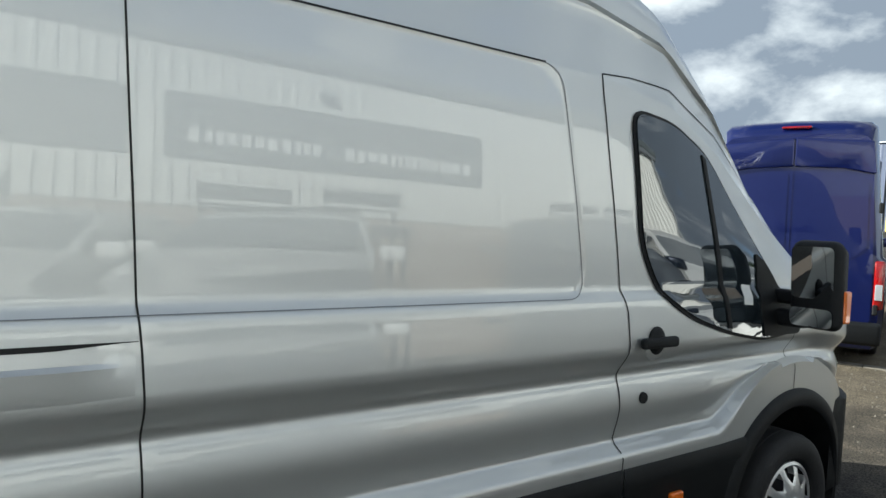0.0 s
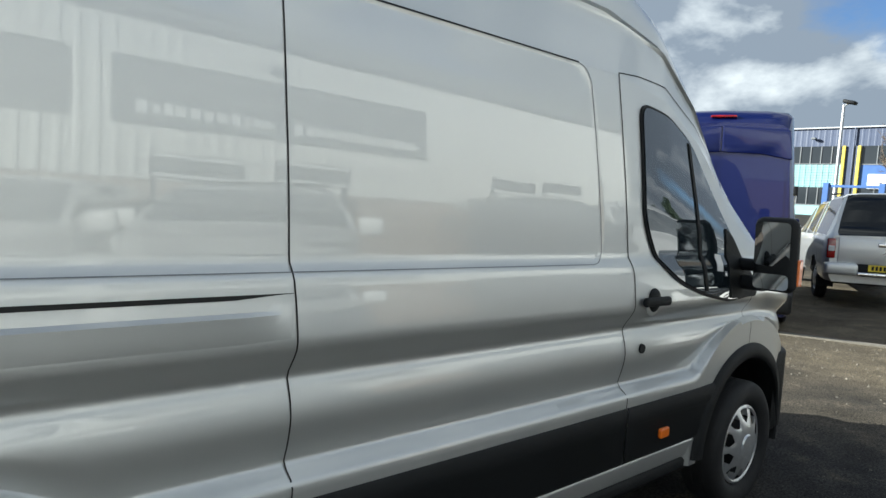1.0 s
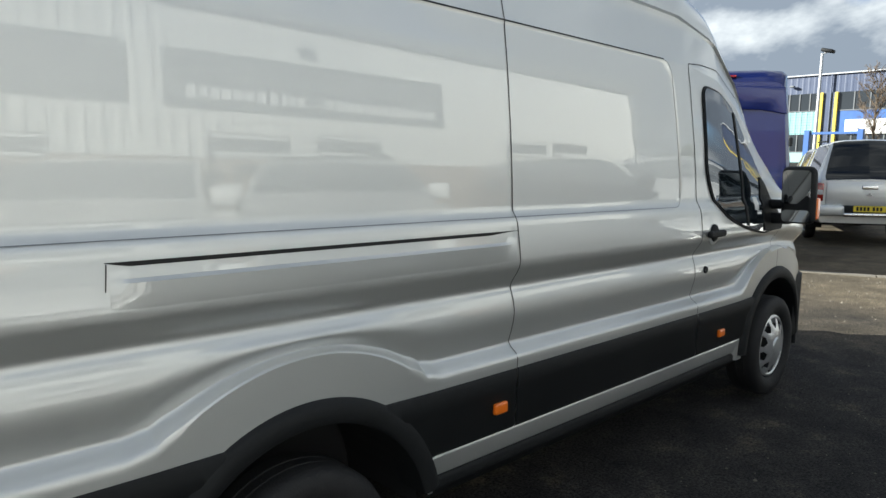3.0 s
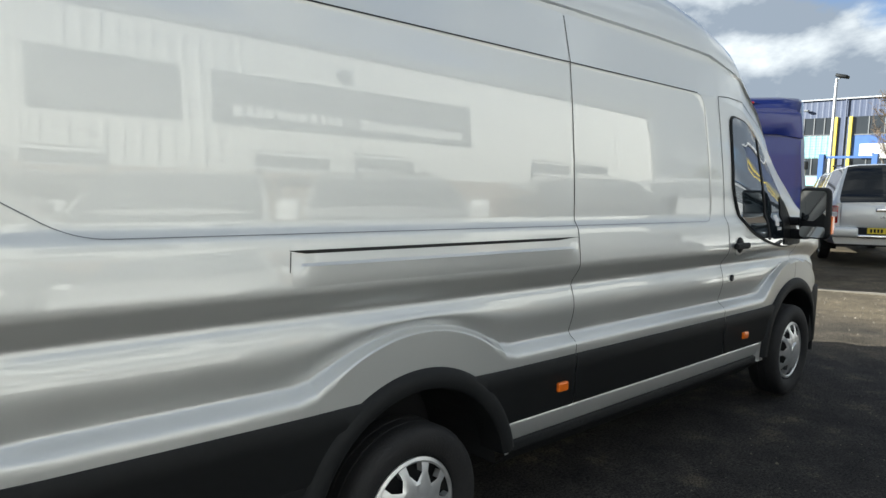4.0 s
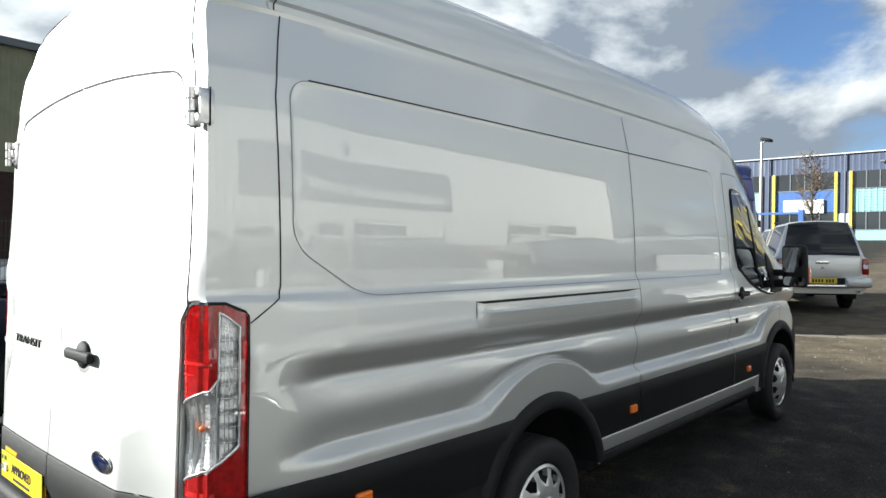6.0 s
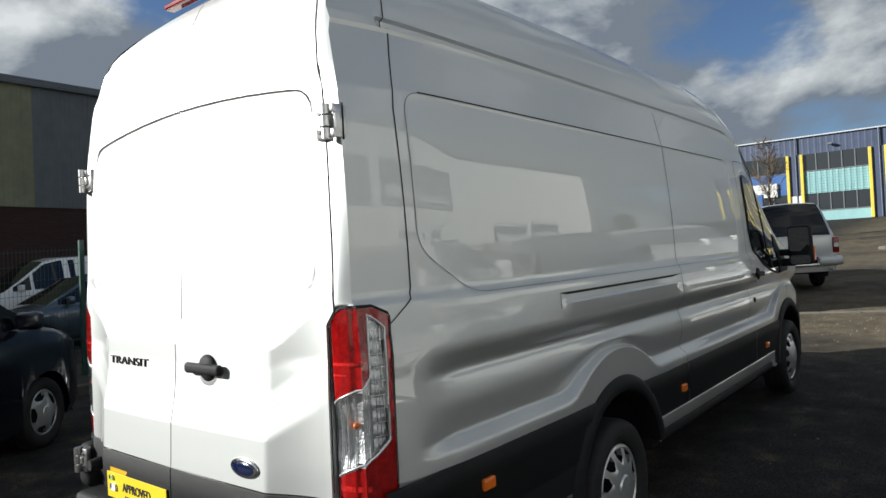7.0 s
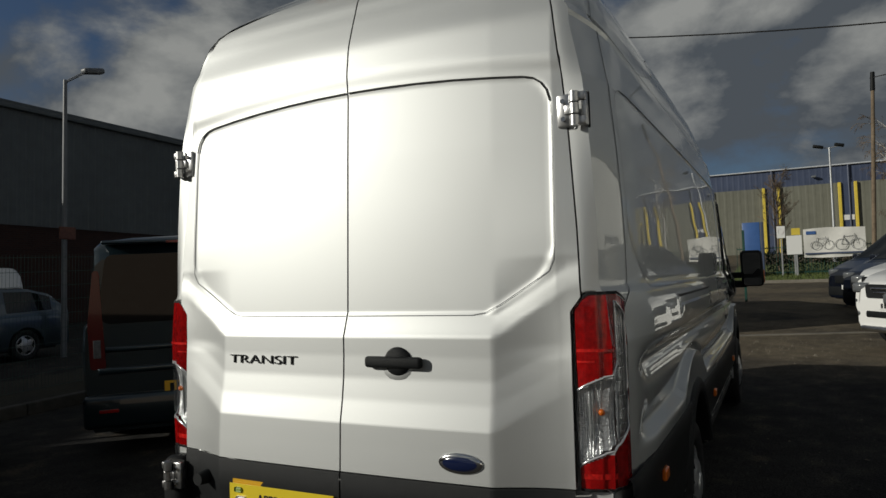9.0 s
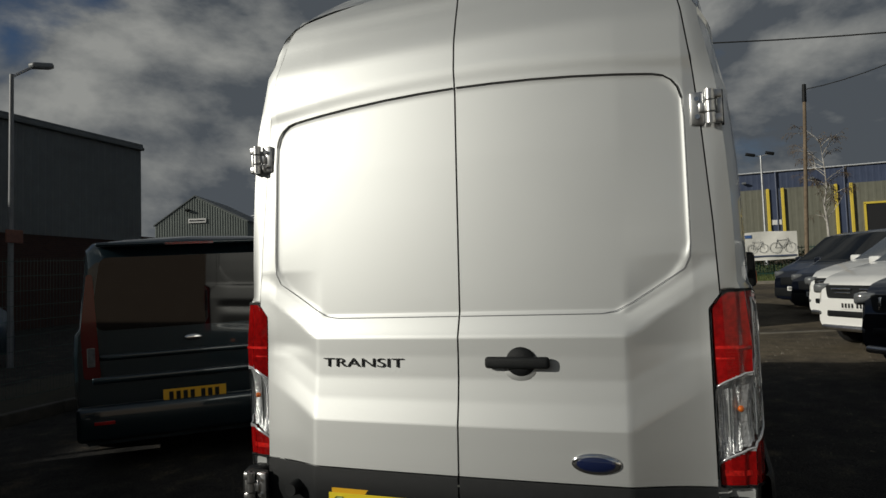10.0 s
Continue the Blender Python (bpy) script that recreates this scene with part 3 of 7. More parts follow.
for sgn in (-1, 1):
    seam([(0.965, 0.40), (0.97, 0.80), (0.962, 1.05), (0.952, 1.20), (0.945, 1.272), (0.935, 1.45), (0.920, 1.70), (0.905, 2.0), (0.895, 2.24)], 0.005, sgn)
    seam([(2.56, 0.40), (2.555, 0.70), (2.545, 0.95), (2.545, 1.10), (2.535, 1.22), (2.51, 1.30), (2.47, 1.52), (2.43, 1.75), (2.40, 1.96), (2.395, 2.03)], 0.006, sgn)
    seam([(2.395, 2.03), (2.55, 2.06), (2.72, 2.08), (2.90, 2.095), (3.10, 2.12), (3.30, 2.15), (3.50, 2.18)], 0.005, sgn)
    seam([(3.68, 1.13), (3.695, 1.0), (3.73, 0.92), (3.74, 0.80)], 0.005, sgn)
    roof_seam(sgn)
    seam([(-1.505, 2.245), (-1.525, 2.15), (-1.545, 2.03), (-1.555, 1.95), (-1.545, 1.32), (-1.555, 1.28), (-1.662, 1.205)], 0.005, sgn)
    # dark strips around the pressing paint the shade of its folded edge
    seam([(-1.42, 2.0245), (0.5, 2.0245), (2.13, 2.0245)], 0.006, sgn, "pressing_edge_shade")
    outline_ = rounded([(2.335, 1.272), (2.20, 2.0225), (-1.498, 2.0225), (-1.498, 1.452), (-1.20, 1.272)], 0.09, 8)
    seam(outline_ + outline_[:1], 0.0032, sgn, "pressing_edge_shade", M_CREASE_SHADE)
    # sliding door rail: slot, ledge and end lines
    sv = []
    for i in range(51):
        x = -0.585 + 1.53 * i / 50
        d = 0.012 * min(1.0, max(0.12, (0.945 - x) / 0.16), max(0.12, (x + 0.585) / 0.05))
        for z in (1.2205, 1.2205 - d):
            sv.append((x, sgn * (side_y(x, z) + 0.0015), z))
    raw("door_rail_slot", sv, [(2 * i, 2 * i + 1, 2 * i + 3, 2 * i + 2) if sgn < 0 else (2 * i + 2, 2 * i + 3, 2 * i + 1, 2 * i) for i in range(50)], M_GAP, van)
    seam([(-0.58, 1.216), (-0.585, 1.15)], 0.003, sgn, "door_rail_slot")
    lv, lf = [], []
    for i in range(61):
        x = -0.575 + 1.515 * i / 60
        t = max(0.0, min(1.0, (x + 0.575) / 0.08, (0.94 - x) / 0.12))
        for z, dy in ((1.206, 0.0008), (1.178, 0.0006), (1.168, 0.001 + 0.011 * t), (1.140, 0.001 + 0.006 * t), (1.110, 0.0008 + 0.0015 * t), (1.092, -0.001)):
            lv.append((x, sgn * (side_y(x, z) + dy), z))
    for i in range(60):
        for j in range(5):
            a = i * 6 + j
            lf.append((a, a + 6, a + 7, a + 1) if sgn > 0 else (a + 1, a + 7, a + 6, a))
    raw("door_rail", lv, lf, M_SILVER, van, "silver ledge under the sliding door rail", True, 25)


# lower cladding, sills and wheel arch lips
def strip_sheet(name, x0, x1, prof, material, sgn, label=""):
    n = max(2, int((x1 - x0) / 0.12))
    return sheet(name, lambda u, v: (u, sgn * (prof[v][0] - 0.012 * ((u - 0.6) / 2.4) ** 2 - 0.055 * sstep(-1.66, -1.84, u) ** 1.5), prof[v][1]),
                 [x0 + (x1 - x0) * i / n for i in range(n + 1)], list(range(len(prof))), material, van, label, flip=sgn > 0, sharp=35)


CLAD = [(1.033, 0.662), (1.043, 0.660), (1.050, 0.648), (1.052, 0.585), (1.046, 0.575), (1.044, 0.43), (1.032, 0.41), (1.00, 0.408)]
SILL = [(1.024, 0.412), (1.030, 0.405), (1.031, 0.396), (1.012, 0.325), (0.998, 0.316)]
STEP = [(0.985, 0.322), (1.006, 0.312), (1.014, 0.298), (1.012, 0.268), (0.985, 0.235), (0.90, 0.165)]
def cladding(x0, x1, sgn):
    """Side moulding, cut away along the wheel arch lips."""
    n = max(4, int((x1 - x0) / 0.02))
    m = len(CLAD)
    verts, faces = [], []
    for i in range(n + 1):
        u = x0 + (x1 - x0) * i / n
        cut = 0.0
        for hx, hz in (HUB_F, HUB_R):
            if abs(u - hx) < 0.53:
                cut = max(cut, hz + math.sqrt(0.53 ** 2 - (u - hx) ** 2))
        for y, z in CLAD:
            verts.append((u, sgn * (y - 0.012 * ((u - 0.6) / 2.4) ** 2 - 0.055 * sstep(-1.66, -1.84, u) ** 1.5), min(max(z, cut), 0.662)))
    for i in range(n):
        for j in range(m - 1):
            a = i * m + j
            q = (a, a + m, a + m + 1, a + 1)
            if len({round(verts[k][2], 5) for k in q}) == 1:
                continue
            faces.append(q[::-1] if sgn > 0 else q)
    return raw("side_cladding", verts, faces, M_PLASTIC, van, "black textured side moulding", True, 35)


for sgn in (-1, 1):
    cladding(-1.74, -0.24, sgn)
    cladding(0.24, 0.963, sgn)
    cladding(0.969, 2.557, sgn)
    cladding(2.563, 3.40, sgn)
    strip_sheet("sill", 0.515, 3.235, SILL, M_SILVER, sgn, "silver sill under the cladding")
    strip_sheet("sill_step", 0.53, 3.22, STEP, M_PLASTIC, sgn)
    strip_sheet("rear_quarter_skirt", -1.74, -0.46, [(1.036, 0.43), (1.034, 0.30), (0.98, 0.26)], M_PLASTIC, sgn)
    for hx, hz in (HUB_F, HUB_R):
        prof = [(0.560, 1.030), (0.552, 1.046), (0.530, 1.058), (0.490, 1.060), (0.476, 1.050), (0.470, 1.02), (0.470, 0.92)]
        a0, a1 = (13, 172) if hx < 1 else (-8, 177)
        verts, faces = [], []
        n = 48
        for i in range(n + 1):
            a = radians(a0 + (a1 - a0) * i / n)
            for r, y in prof:
                x, z = hx + r * math.cos(a), hz + r * math.sin(a)
                yy = y - 0.012 * ((x - 0.6) / 2.4) ** 2 - 0.42 * max(0.0, (x - 4.05) / 0.7) ** 2.2
                verts.append((x, sgn * yy, z))
        m = len(prof)
        for i in range(n):
            for j in range(m - 1):
                a = i * m + j
                f = (a, a + 1, a + m + 1, a + m)
                faces.append(f if sgn > 0 else f[::-1])
        raw("wheel_arch", verts, faces, M_PLASTIC, van, "black plastic wheel arch lip", True, 40)
        # dark liner inside the arch
        lv, lf = [], []
        for i in range(25):
            a = radians(4 + 172 * i / 24)
            for y in (0.98, 0.55):
                lv.append((hx + 0.49 * math.cos(a), sgn * y, hz + 0.49 * math.sin(a)))
        for i in range(24):
            f = (2 * i, 2 * i + 1, 2 * i + 3, 2 * i + 2)
            lf.append(f)
        lv_base = len(lv)
        lv += [(hx + 0.49 * math.cos(radians(4 + 172 * i / 24)), sgn * 0.55, hz + 0.49 * math.sin(radians(4 + 172 * i / 24))) for i in range(25)]
        lf.append(tuple(lv_base + i for i in range(25)))
        raw("arch_liner", lv, lf, M_DARK, van, "", False)
    # side marker reflectors
    for mx, mz in ((0.862, 0.519), (2.87, 0.503), (-1.215, 0.545)):
        yb = 1.044 - 0.012 * ((mx - 0.6) / 2.4) ** 2
        part("side_marker", box_bm(0.075, 0.022, 0.046, (mx, sgn * (yb + 0.008), mz), 0.009, 3), M_ORANGE, van, "orange side marker lamp")

# joint cover in the roof gutter
for sgn in (-1, 1):
    cv = []
    for i in range(6):
        for k in (2, 3):
            y, z = roof_pt(0.84 + 0.05 * i, k)
            cv.append((0.84 + 0.05 * i, sgn * (y + 0.005 - (0.003 if i in (0, 5) else 0.0)), z))
    raw("gutter_cover", cv, [(2 * i, 2 * i + 2, 2 * i + 3, 2 * i + 1) if sgn < 0 else (2 * i + 1, 2 * i + 3, 2 * i + 2, 2 * i) for i in range(5)], M_SILVER, van, "silver joint cover in the roof gutter")

# underbody
bmc = box_bm(2.75, 1.7, 0.16, (1.87, 0, 0.30))
box_bm(1.25, 1.7, 0.2, (-1.15, 0, 0.36), bm=bmc)
box_bm(0.5, 1.5, 0.25, (4.42, 0, 0.36), bm=bmc)
part("underbody", bmc, M_DARK, van)

# front bumper corner
for sgn in (-1, 1):
    us = [4.16 + 0.05 * i for i in range(13)]
    def bump_pt(u, v):
        y = side_y(min(u, 4.74), 0.6) + (0.036 * sstep(4.14, 4.30, u) if 0.27 < v < 0.74 else -0.005)
        y -= 0.0 if u < 4.5 else (u - 4.5) ** 2 * 1.1
        return (u, sgn * y, v if u > 4.25 or v > 0.45 else v)
    sheet("front_bumper", bump_pt, us, [0.255, 0.28, 0.40, 0.46, 0.60, 0.72, 0.745], M_PLASTIC, van, "black front bumper corner", flip=sgn > 0, sharp=40)
part("bumper_beam", box_bm(0.10, 1.5, 0.44, (4.72, 0, 0.47), 0.03), M_PLASTIC, van)


# wheels
def lathe(name, prof, seg, material, parent, axis_y, label="", sharp=40):
    """prof: (radius, y outwards) pairs turned about the y axis."""
    verts, faces = [], []
    m = len(prof)
    for i in range(seg):
        a = 2 * math.pi * i / seg
        for r, y in prof:
            verts.append((r * math.cos(a), y * axis_y, r * math.sin(a)))
    for i in range(seg):
        for j in range(m - 1):
            a, b = i * m + j, ((i + 1) % seg) * m + j
            f = (a, a + 1, b + 1, b)
            faces.append(f if axis_y > 0 else f[::-1])
    return raw(name, verts, faces, material, parent, label, True, sharp)


def cover_mesh(R=0.215, n=10):
    """A pressed wheel cover with a row of openings between flat spokes."""
    bm = bmesh.new()
    def ring(r, y, k):
        return [bm.verts.new((r * math.cos(2 * math.pi * i / k), y, r * math.sin(2 * math.pi * i / k))) for i in range(k)]
    k = n * 6
    def star():
        rr = (0.84, 0.74, 0.64, 0.58, 0.64, 0.74)
        return [bm.verts.new((R * rr[i % 6] * math.cos(2 * math.pi * i / k), 0.026 - 0.016 * max(0.0, rr[i % 6] - 0.58) / 0.26, R * rr[i % 6] * math.sin(2 * math.pi * i / k))) for i in range(k)]
    rings = [ring(R, -0.020, k), ring(R, 0.004, k), ring(R * 0.94, 0.010, k), ring(R * 0.90, 0.004, k), star(), ring(R * 0.54, 0.034, k), ring(R * 0.30, 0.038, k), ring(R * 0.26, 0.046, k), ring(R * 0.05, 0.048, k)]
    for q, (a, b) in enumerate(zip(rings, rings[1:])):
        for i in range(k):
            if q == 3 and i % 6 not in (0, 5):
                continue
            j = (i + 1) % k
            bm.faces.new((a[i], b[i], b[j], a[j]))
    bm.faces.new(rings[-1])
    # walls of the openings
    for s in range(n):
        for i, flip in ((s * 6 + 1, False), (s * 6 + 5, True)):
            a, b = rings[3][i % k], rings[4][i % k]
            c = bm.verts.new((b.co.x * 0.99, b.co.y - 0.03, b.co.z * 0.99))
            d = bm.verts.new((a.co.x * 0.99, a.co.y - 0.03, a.co.z * 0.99))
            bm.faces.new((a, b, c, d) if flip else (d, c, b, a))
    bmesh.ops.recalc_face_normals(bm, faces=bm.faces)
    return bm


TYRE = [(0.20, -0.10), (0.225, 0.075), (0.24, 0.092), (0.285, 0.105), (0.318, 0.098), (0.336, 0.085), (0.345, 0.06), (0.345, 0.028), (0.338, 0.024), (0.345, 0.02), (0.345, -0.02), (0.338, -0.024), (0.345, -0.028), (0.345, -0.08), (0.33, -0.10), (0.20, -0.105)]
for hx, hz in (HUB_F, (0.0, 0.16)):
    for sgn in (-1, 1):
        w = new("wheel")
        w.parent = van
        w.location = (hx, sgn * (0.94 if hx > 1 else 0.92), hz)
        lathe("tyre", TYRE, 48, M_RUBBER, w, sgn, "black rubber tyre")
        lathe("wheel_rim", [(0.228, 0.05), (0.21, 0.078), (0.20, 0.05), (0.17, 0.02), (0.0, 0.02)], 32, M_DARK, w, sgn)
        bm = cover_mesh()
        bmesh.ops.transform(bm, matrix=Matrix.Translation((0, sgn * 0.072, 0)) @ Matrix.Diagonal((1, sgn, 1, 1)), verts=bm.verts)
        if sgn < 0:
            bmesh.ops.reverse_faces(bm, faces=bm.faces)
        part("wheel_cover", bm, M_COVER, w, "silver plastic wheel cover with ten openings", sharp=25)


# cab side windows
def surf_poly(name, outline, material, lift, sgn, parent=van, label="", step=0.035, rim=0.0):
    """A panel with a given outline (x, z) laid on the body side."""
    bm = bmesh.new()
    vs = [bm.verts.new((x, 0, z)) for x, z in outline]
    f = bm.faces.new(vs)
    xs = [p[0] for p in outline]
    zs = [p[1] for p in outline]
    bmesh.ops.triangulate(bm, faces=[f])
    cut = min(xs) + step
    while cut < max(xs):
        bmesh.ops.bisect_plane(bm, geom=bm.verts[:] + bm.edges[:] + bm.faces[:], plane_co=(cut, 0, 0), plane_no=(1, 0, 0))
        cut += step
    cut = min(zs) + step
    while cut < max(zs):
        bmesh.ops.bisect_plane(bm, geom=bm.verts[:] + bm.edges[:] + bm.faces[:], plane_co=(0, 0, cut), plane_no=(0, 0, 1))
        cut += step
    for v in bm.verts:
        x, z = v.co.x, v.co.z
        v.co.y = sgn * (cab_y(x, z) + lift)
    bmesh.ops.recalc_face_normals(bm, faces=bm.faces)
    for fc in bm.faces:
        if fc.normal.y * sgn < 0:
            fc.normal_flip()
    bmesh.ops.dissolve_degenerate(bm, dist=0.0015, edges=bm.edges[:])
    if rim:
        ed = [e for e in bm.edges if e.is_boundary]
        ex = bmesh.ops.extrude_edge_only(bm, edges=ed)
        for v in [g for g in ex["geom"] if isinstance(g, bmesh.types.BMVert)]:
            v.co.y -= sgn * rim
    return part(name, bm, material, parent, label, sharp=40)


def cab_y(x, z):
    """Half width at a true height z of the cab."""
    g = lerp(XS_G, ZG, x)
    zr = z if z <= 1.29 else 1.29 + (z - 1.29) * (GUT - 1.29) / max(0.02, g - 1.29)
    return side_y(x, min(zr, GUT))


FRAME_O = rounded([(2.54, 1.94), (2.80, 1.918), (3.04, 1.825), (3.29, 1.575), (3.50, 1.36), (3.72, 1.10), (3.42, 1.068), (3.15, 1.11), (2.90, 1.18), (2.72, 1.275), (2.60, 1.45)], 0.085)


def inset(pts, d):
    """The outline drawn in by a distance d."""
    out = []
    c = Vector((sum(p[0] for p in pts) / len(pts), sum(p[1] for p in pts) / len(pts)))
    for i, p in enumerate(pts):
        e = Vector(pts[(i + 1) % len(pts)]) - Vector(pts[i - 1])
        n = Vector((-e.y, e.x)).normalized()
        if n.dot(c - Vector(p)) < 0:
            n = -n
        out.append((p[0] + n.x * d, p[1] + n.y * d))
    return out


WIN = inset(FRAME_O, 0.013)
for sgn in (-1, 1):
    surf_poly("window_surround", FRAME_O, M_PLASTIC, 0.008, sgn, van, "black cab window surround", rim=0.02)
    surf_poly("cab_window", WIN, M_GLASS_CAB, 0.014, sgn, van, "dark reflective cab side window", rim=0.012)
    bar = [(2.985, 1.815), (3.012, 1.80), (3.155, 1.135), (3.128, 1.14)]
    surf_poly("window_divider", bar, M_PLASTIC, 0.019, sgn, van, rim=0.014)
    tri = rounded([(3.36, 1.44), (3.44, 1.40), (3.70, 1.13), (3.68, 1.09), (3.40, 1.09), (3.37, 1.20)], 0.02)
    surf_poly("mirror_base", tri, M_PLASTIC, 0.020, sgn, van, "black mirror mounting panel", rim=0.01)
    surf_poly("window_sticker", [(3.245, 1.23), (3.31, 1.225), (3.315, 1.305), (3.25, 1.31)], M_WPLATE, 0.0160, sgn, van, "small white sticker on the glass")
    # door handle and lock
    hb = box_bm(0.20, 0.030, 0.040, (2.685, sgn * (side_y(2.68, 1.112) + 0.022), 1.112), 0.014, 3)
    part("door_handle", hb, M_PLASTIC, van, "black plastic pull handle")
    cup = bmesh.new()
    bmesh.ops.create_uvsphere(cup, u_segments=20, v_segments=10, radius=1.0)
    bmesh.ops.scale(cup, vec=(0.046, 0.02, 0.052), verts=cup.verts)
    bmesh.ops.translate(cup, vec=(2.69, sgn * (side_y(2.68, 1.115) + 0.001), 1.115), verts=cup.verts)
    part("handle_cup", cup, M_PLASTIC, van, "", True)
    dish = bmesh.new()
    bmesh.ops.create_uvsphere(dish, u_segments=24, v_segments=10, radius=1.0)
    bmesh.ops.transform(dish, matrix=pose(2.69, sgn * (side_y(2.68, 1.09) - 0.004), 1.093) @ Matrix.Diagonal((0.055, 0.012, 0.052, 1)), verts=dish.verts)
    part("handle_dish", dish, M_SILVER, van, "silver dish behind the handle", True)
    part("door_lock", cyl_bm(0.023, 0.020, (2.676, sgn * (side_y(2.676, 0.90) - 0.01), 0.90), (2.676, sgn * (side_y(2.676, 0.90) + 0.008), 0.90), 24), M_PLASTIC, van, "black round lock cover", sharp=40)
    # door mirror
    mir = new("door_mirror")
    mir.parent = van
    hous = bmesh.new()
    bmesh.ops.create_cube(hous, size=1.0)
    bmesh.ops.scale(hous, vec=(0.13, 0.205, 0.36), verts=hous.verts)
    bmesh.ops.bevel(hous, geom=hous.edges[:], offset=0.042, segments=4, affect="EDGES", profile=0.5)
    for v in hous.verts:
        if v.co.x > 0.02:
            v.co.y *= 0.86
            v.co.z *= 0.90
        v.co.y += -0.05 * v.co.z * 0.6
    for v in hous.verts:
        v.co = Vector((v.co.x + 3.50, sgn * (1.215 + v.co.y), v.co.z + 1.325))
    if sgn < 0:
        bmesh.ops.reverse_faces(hous, faces=hous.faces)
    part("mirror_housing", hous, M_PLASTIC, mir, "black plastic mirror housing", sharp=50)
    for zc, hh in ((1.375, 0.21), (1.195, 0.075)):
        dy = -0.03 * (zc - 1.325)
        g = prism(rounded([(-0.080, -hh / 2), (0.080, -hh / 2), (0.080, hh / 2), (-0.080, hh / 2)], 0.025), "x", 3.424, 3.432)
        for v in g.verts:
            v.co.x += -0.10 * v.co.z + 0.10 * v.co.y
            v.co.y = sgn * (1.215 + v.co.y + dy)
            v.co.z += zc
        bmesh.ops.recalc_face_normals(g, faces=g.faces)
        part("mirror_glass", g, M_MIRROR, mir, "mirror glass")
    ind = box_bm(0.05, 0.020, 0.13, (3.50, sgn * 1.318, 1.245), 0.008, 2)
    part("indicator", ind, M_ORANGE, mir, "orange side indicator lens")
    arm = box_bm(0.08, 0.22, 0.07, (3.53, sgn * 1.06, 1.17), 0.02, 3)
    box_bm(0.07, 0.14, 0.06, (3.53, sgn * 1.06, 1.26), 0.02, 3, bm=arm)
    part("mirror_arm", arm, M_PLASTIC, mir, "", sharp=50)

# windscreen
sheet("windscreen", lambda u, v: (lambda p: (u + 0.004, p[0] * v / 0.9 * 0.94, p[1] + 0.006))(roof_pt(u, 4) if abs(v) > 0.8 else roof_pt(u, 10)),
      [3.0, 3.15, 3.3, 3.5, 3.75, 4.0], [-0.9, -0.5, 0, 0.5, 0.9], M_GLASS_DARK, van, "dark windscreen")


# rear doors
RZ = [0.60, 0.640, 0.74, 0.815, 0.90, 0.98, 1.06, 1.130, 1.150, 1.203, 1.225, 1.80, 2.07, 2.10, 2.25, 2.38, 2.46, 2.53, 2.58]
RX = [-1.922, -1.919, -1.913, -1.909, -1.891, -1.879, -1.874, -1.873, -1.865, -1.846, -1.844, -1.816, -1.800, -1.797, -1.775, -1.740, -1.712, -1.676, -1.64]


def rear_panel(y, z):
    """1 inside the large pressed panel across both rear doors."""
    ay = abs(y)
    top = 2.071 - 0.09 * ay ** 2
    lo = 1.206 + max(0.0, ay - 0.57) * 0.62
    dy, dz = 0.818 - ay, min(top - z, z - lo)
    r = 0.09
    d = r - math.hypot(r - dy, r - dz) if dy < r and dz < r else min(dy, dz)
    return sstep(-0.006, 0.016, d)


def rear_x(y, z, flat=False):
    ay = abs(y)
    side = max(0.0, ay - 0.60)
    s = side * 0.55 * sstep(0.60, 0.75, z) * (1 - sstep(1.05, 1.12, z)) + side * 0.62 * sstep(1.05, 1.2, z) * (1 - sstep(1.45, 1.9, z))
    x = lerp(RZ, RX, z - s)
    x += lerp([1.1, 1.4], [0.25, 0.052], z) * side + 0.14 * max(0.0, ay - 0.82)
    x += 0.010 * (ay / 0.6) ** 2 if ay < 0.6 else 0.010
    # the outer strip turns evenly towards the lamp
    w = 0.92 * min(1.0, side / 0.262) ** 1.2 * (1 - sstep(1.22, 1.50, z))
    x += (lerp([0.60, 1.00, 1.30, 1.50], [-1.836, -1.829, -1.820, -1.809], z) - x) * w
    x += 0.0 if flat else 0.005 * rear_panel(y, z)
    # swept bulge of the high roof above the panel
    zt = z - (2.071 - 0.09 * ay ** 2)
    x -= 0.011 * sstep(0.01, 0.08, zt) * (1 - sstep(0.18, 0.36, zt))
    return x


def door_top(y):
    return 2.565 - 0.10 * (abs(y) / 0.8) ** 2


def door_side(z):
    return lerp([0.6, 1.215, 1.262, 1.50, 1.80, 2.03, 2.25, 2.42, 2.5], [0.862, 0.862, 0.898, 0.889, 0.870, 0.850, 0.822, 0.785, 0.74], z)


zs_r = sorted(set([round(0.642 + 0.02 * i, 3) for i in range(97)] + [round(0.652 + 0.02 * i, 3) for i in range(74)] + [0.795, 0.808, 0.815, 0.822, 1.118, 1.125, 1.132, 1.145, 1.205, 1.212, 1.218, 1.224, 1.23]))
zs_r = [z for z in zs_r if z < 2.57]


